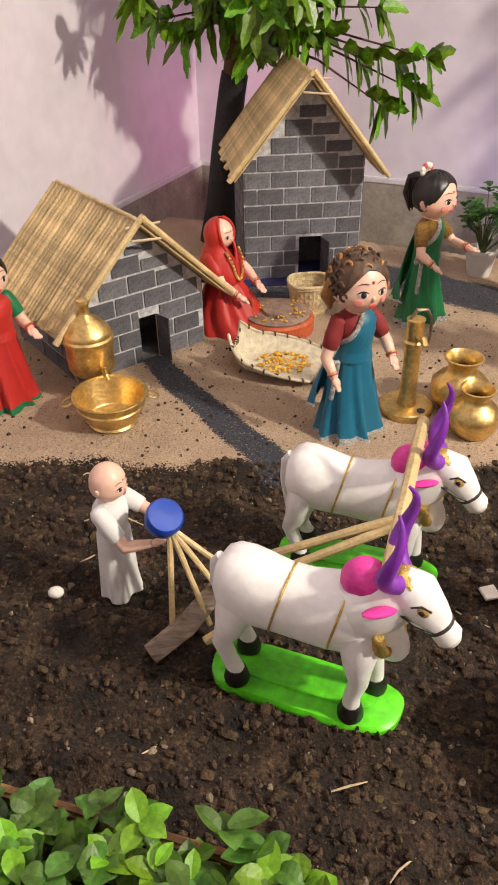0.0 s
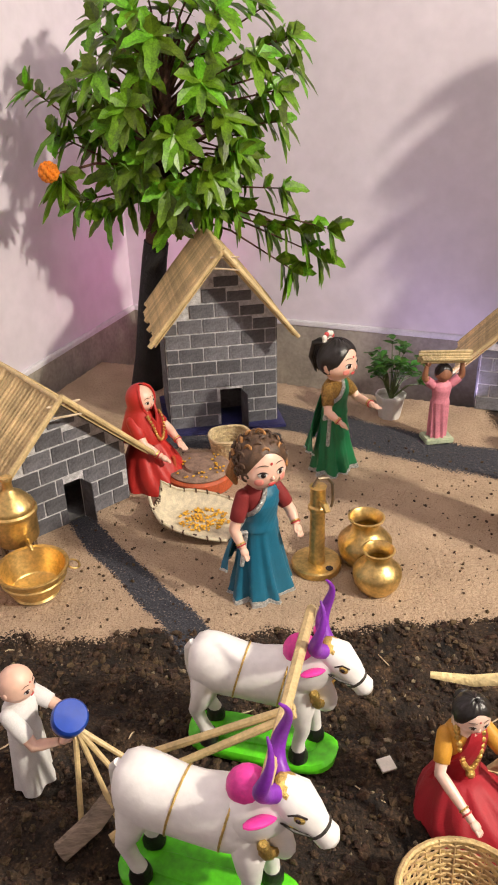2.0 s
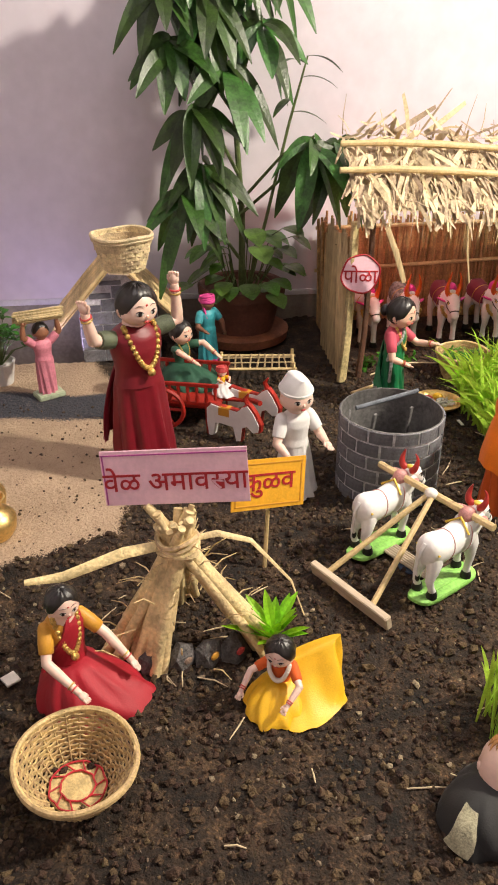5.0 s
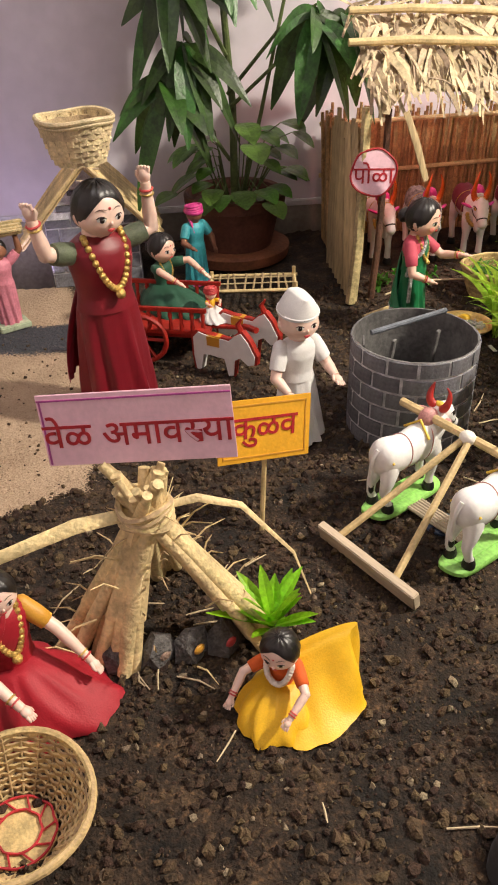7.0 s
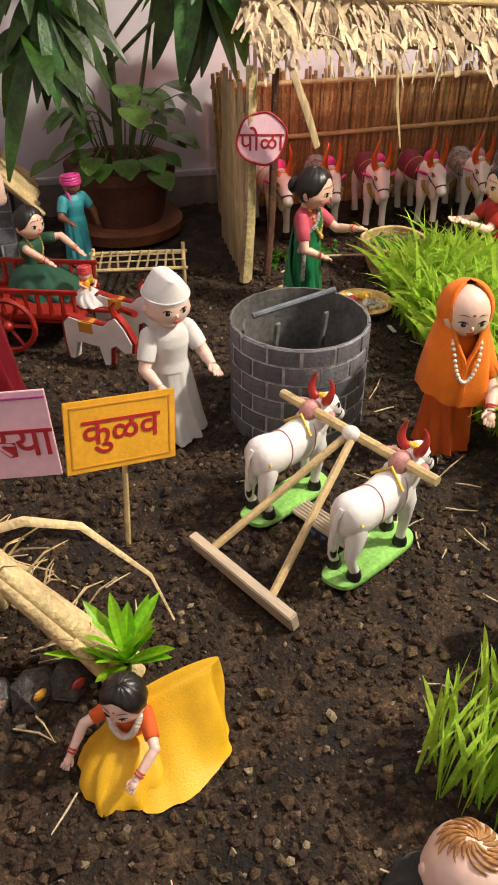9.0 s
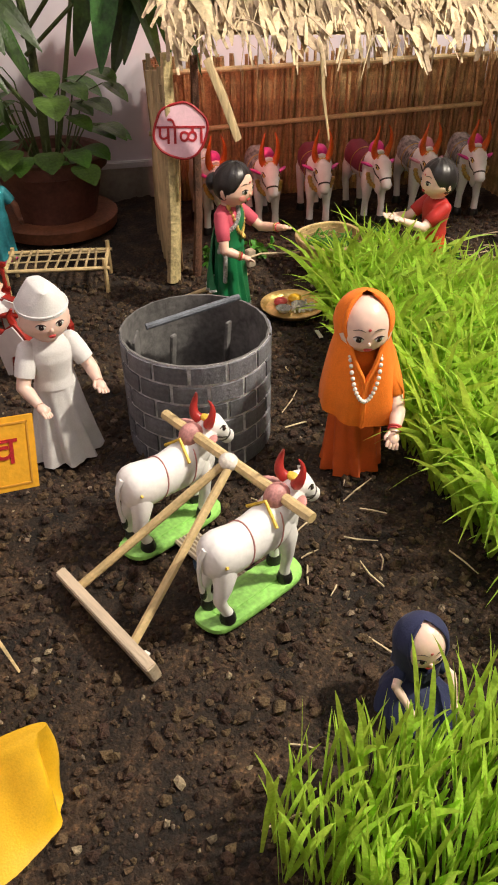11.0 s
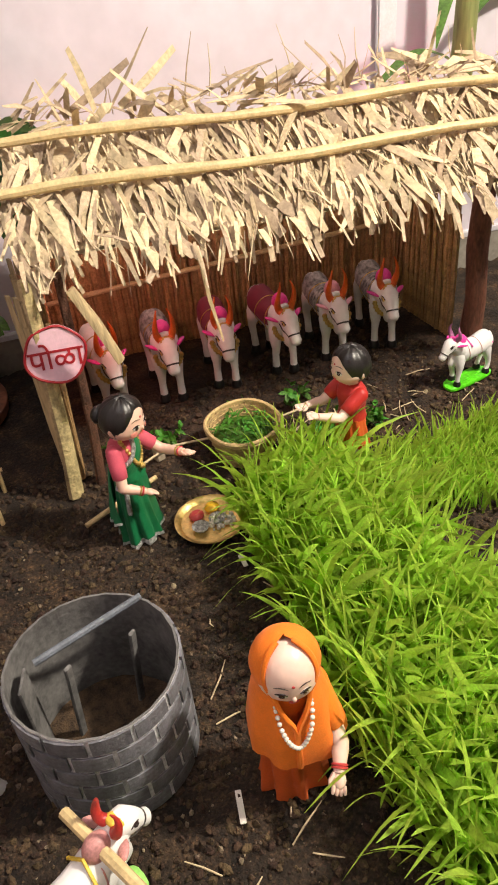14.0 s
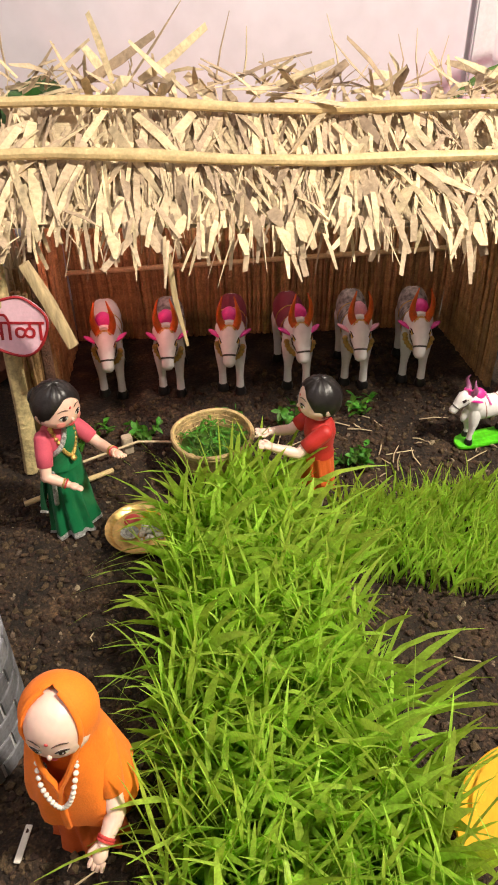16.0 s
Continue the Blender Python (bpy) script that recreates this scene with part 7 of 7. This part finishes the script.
for k in range(34):
    a = rnd(2.6, 5.8)
    r = rnd(0.05, 0.19)
    p = Vector((r * math.cos(a), r * math.sin(a), rnd(0.19, 0.42)))
    b2.tube([(0.3 * p.x, 0.3 * p.y, 0.17), p * 0.7 + Vector((0, 0, 0.09)), p], [0.002, 0.002, 0.0015], STEM, 5)
    leaf(b, p, (math.cos(a), math.sin(a) - 0.3, rnd(-0.2, 0.3)), (0, 0, 1), rnd(0.065, 0.095), rnd(0.060, 0.085), BROAD, 0.45, False, 0.12, 7)
tagged(b2.ob("creeper_stem", mp), kind="stuff")
tagged(b.ob("creeper_leaves", mp, "round light green creeper leaves", smooth=0), kind="stuff")

# ---- planter at the display's edge ----
pl = empty("plant_trough", pose(-0.165, 0.335, -0.004, 0, 0, -14), "brown plant trough with light green creepers", "planter")
b = Builder()
b.box((0, 0.045, 0.03), (0.5, 0.014, 0.06), mat("ochre_clay", (0.30, 0.15, 0.055), 0.65, 0.25, 20, 0.15), None, 0.004)
b.box((0, -0.10, 0.03), (0.5, 0.014, 0.06), mat("ochre_clay", (0.30, 0.15, 0.055)), None, 0.004)
b.box((0, -0.027, 0.02), (0.49, 0.13, 0.04), SOIL)
b.ob("trough", pl)
b, b2 = Builder(), Builder()
for k in range(125):
    p = Vector((rnd(-0.25, 0.24), rnd(-0.11, 0.045), rnd(0.05, 0.11)))
    q = Vector((p.x + rnd(-0.03, 0.03), p.y + rnd(-0.03, 0.0), 0.035))
    b2.tube([q, q.lerp(p, 0.6) + Vector((0, 0, 0.02)), p], [0.0025, 0.002, 0.0015], STEM, 5)
    spray(b, p, (rnd(-0.5, 0.5), rnd(-0.5, 0.5), 1), 5, rnd(0.028, 0.045), rnd(0.018, 0.03), LIMELEAF if k % 3 == 0 else BROAD, 0.35)
tagged(b.ob("creeper_leaves", pl, smooth=0), kind="stuff")
tagged(b2.ob("creeper_stem", pl), kind="stuff")


# ---- grass beds ----
def inside_poly(x, y, poly):
    c = False
    for (x0, y0), (x1, y1) in zip(poly, poly[1:] + poly[:1]):
        if (y0 > y) != (y1 > y) and x < (x1 - x0) * (y - y0) / (y1 - y0) + x0:
            c = not c
    return c


def grass_bed(poly, count, lo, hi, lean, label, thick=0.0052, material=None, limp=1.0):
    b = Builder()
    xs, ys = [p[0] for p in poly], [p[1] for p in poly]
    made = 0
    while made < count:
        x, y = rnd(min(xs), max(xs)), rnd(min(ys), max(ys))
        if not inside_poly(x, y, poly):
            continue
        made += 1
        a = rnd(0, 6.28)
        d = Vector((math.cos(a) * rnd(0.1, 0.5) * limp + lean[0], math.sin(a) * rnd(0.1, 0.5) * limp + lean[1], 1)).normalized()
        ln = rnd(lo, hi)
        w = thick * rnd(0.6, 1.35)
        p = Vector((x, y, -0.004))
        side = d.cross(Vector((math.cos(a + 1.2), math.sin(a + 1.2), 0))).normalized()
        bend = Vector((d.x * 1.5, d.y * 1.5, -0.42)) * ln * rnd(0.15, 0.85) * limp
        verts = []
        for k, ww in ((0, 0.45), (0.3, 0.8), (0.55, 1.0), (0.75, 0.9), (0.9, 0.55), (1.0, 0.06)):
            c = p + d * ln * k + bend * k ** 3.4
            verts += [c - side * w * ww / 2, c + side * w * ww / 2]
        b.add(verts, [(0, 1, 3, 2), (2, 3, 5, 4), (4, 5, 7, 6), (6, 7, 9, 8), (8, 9, 11, 10)], material or GRASS)
    return b.ob("grass", label=label, category="grass", kind="stuff", smooth=60)


grass_bed([(1.755, 1.20), (1.82, 1.265), (1.98, 1.23), (1.98, 1.02), (1.935, 0.9), (1.885, 0.62), (1.87, 0.30), (1.50, 0.18), (1.51, 0.50), (1.575, 0.74), (1.675, 0.98)], 3300, 0.15, 0.25, (-0.03, -0.08), "dense bright green young wheat grass bed", 0.0132)
grass_bed([(2.02, 1.0), (2.06, 1.16), (2.38, 1.06), (2.45, 0.86), (2.25, 0.82), (2.1, 0.92)], 1500, 0.07, 0.13, (0.0, -0.05), "thin strip of shorter young wheat grass", 0.0055, None, 0.7)
grass_bed([(0.99, 0.315), (1.04, 0.355), (1.20, 0.325), (1.34, 0.28), (1.40, 0.10), (1.12, 0.04), (1.05, 0.18)], 760, 0.12, 0.19, (0.02, 0.0), "tuft bed of upright young wheat seedlings", 0.0062, None, 0.45)
b = Builder()
for c, h in (((2.12, 1.30), 16), ((2.20, 1.255), 14), ((2.02, 1.52), 9), ((1.72, 1.60), 9), ((1.83, 1.55), 9), ((2.15, 1.47), 8), ((2.31, 1.42), 8)):
    for k in range(h):
        p = Vector((c[0] + rnd(-0.03, 0.03), c[1] + rnd(-0.02, 0.02), rnd(0.008, 0.035)))
        spray(b, p, (rnd(-1, 1), rnd(-1, 1), 0.6), 5, 0.024, 0.013, FODDER, 0.2)
b.ob("leafy_sprigs", label="scattered green leafy sprigs before the bulls", category="sprigs", kind="stuff", smooth=0)

# yellow round card and small litter
b = Builder()
rim = [(0.085 * math.cos(a), 0.055 * math.sin(a)) for a in (2 * math.pi * k / 32 for k in range(32))]
b.loft([[(x, y, 0.0) for x, y in rim], [(x, y, 0.003) for x, y in rim]], YELLOWCARD)
b.ob("yellow_card", label="yellow card board propped at the grass edge", category="card", m=pose(1.962, 0.545, 0.055, 48, 6, 14))
b = Builder()
b.box((0, 0, 0.003), (0.026, 0.024, 0.005), PEARL, rot3(8, 4, 20), 0.0008)
b.ob("paper_chip", label="white paper chip lying on the soil", category="chip", m=pose(0.352, 0.772, 0.002))
b = Builder()
b.ell((0, 0, 0), (0.013, 0.011, 0.009), PEARL, None, 10, 7)
b.ob("pebble", label="white pebble on the dark soil", category="pebble", m=pose(-0.312, 0.755, 0.006))
for x, y, a, s in ((1.39, 0.78, 60, 0.05), (1.70, 1.14, 70, 0.035), (1.01, 0.60, 20, 0.02)):
    b = Builder()
    b.box((0, 0, 0.003), (s, 0.009, 0.003), PEARL, rot3(0, 3, 0), 0.0006)
    b.ob("paper_strip", label="white paper strip lying on the soil", category="strip", m=pose(x, y, 0.002, 0, 0, a))
b = Builder()
spots = [(rnd(-0.4, 2.4), rnd(0.2, 1.25)) for k in range(70)] + [(rnd(2.0, 2.5), rnd(1.15, 1.42)) for k in range(34)] + [(rnd(1.2, 1.5), rnd(0.45, 0.75)) for k in range(14)] + [(rnd(0.5, 0.85), rnd(0.6, 0.9)) for k in range(30)]
for x, y in spots:
    if not soil_here(x, y):
        continue
    a, ln = rnd(0, 6.28), rnd(0.015, 0.075)
    z = height(x, y) + 0.004
    d = Vector((math.cos(a), math.sin(a), rnd(0, 0.12))) * ln
    b.tube([(x, y, z), (x + d.x * 0.5 + rnd(-0.006, 0.006), y + d.y * 0.5, z + 0.003), (x + d.x, y + d.y, z + d.z)], [0.0012, 0.0015, 0.0008], THATCH, 5)
b.ob("straw_litter", label="scattered dry straw bits on the soil", category="straw", kind="stuff")


# ---- crumbs of soil ----
def crumbs(name, label, count, material, test, lo, hi, area):
    bm = bmesh.new()
    bmesh.ops.create_icosphere(bm, subdivisions=1, radius=1)
    base = np.array([v.co[:] for v in bm.verts])
    tri = np.array([[v.index for v in f.verts] for f in bm.faces])
    bm.free()
    vs, fs, k = [], [], 0
    rng = np.random.default_rng(4)
    tries = 0
    while k < count and tries < count * 6:
        tries += 1
        x, y = rng.uniform(area[0], area[1]), rng.uniform(area[2], area[3])
        if not test(x, y):
            continue
        s = lo + (hi - lo) * rng.random() ** 3
        q = base * (1 + 0.35 * rng.standard_normal((len(base), 1)).clip(-1, 1)) * s * rng.uniform(0.7, 1.2, 3)
        vs.append(q + np.array((x, y, height(x, y) + s * 0.25)))
        fs.append(tri + k * len(base))
        k += 1
    me = bpy.data.meshes.new(name)
    me.from_pydata(np.concatenate(vs).tolist(), [], np.concatenate(fs).tolist())
    me.materials.append(material)
    return tagged(new(name, me), label, "soil", "", "stuff")


crumbs("soil_crumbs", "loose dark soil clods and crumbs", 44000, SOIL, soil_here, 0.0016, 0.0088, (-0.7, 2.6, 0.05, 1.7))
crumbs("pale_grit", "small pale grit among the soil", 3400, GRIT, soil_here, 0.0012, 0.0065, (-0.7, 2.6, 0.05, 1.5))
crumbs("sand_crumbs", "dark crumbs scattered on the sandy yard", 1500, SOIL, lambda x, y: sandiness(x, y) > 0.5, 0.001, 0.0045, (-0.7, 0.95, 1.05, 1.9))
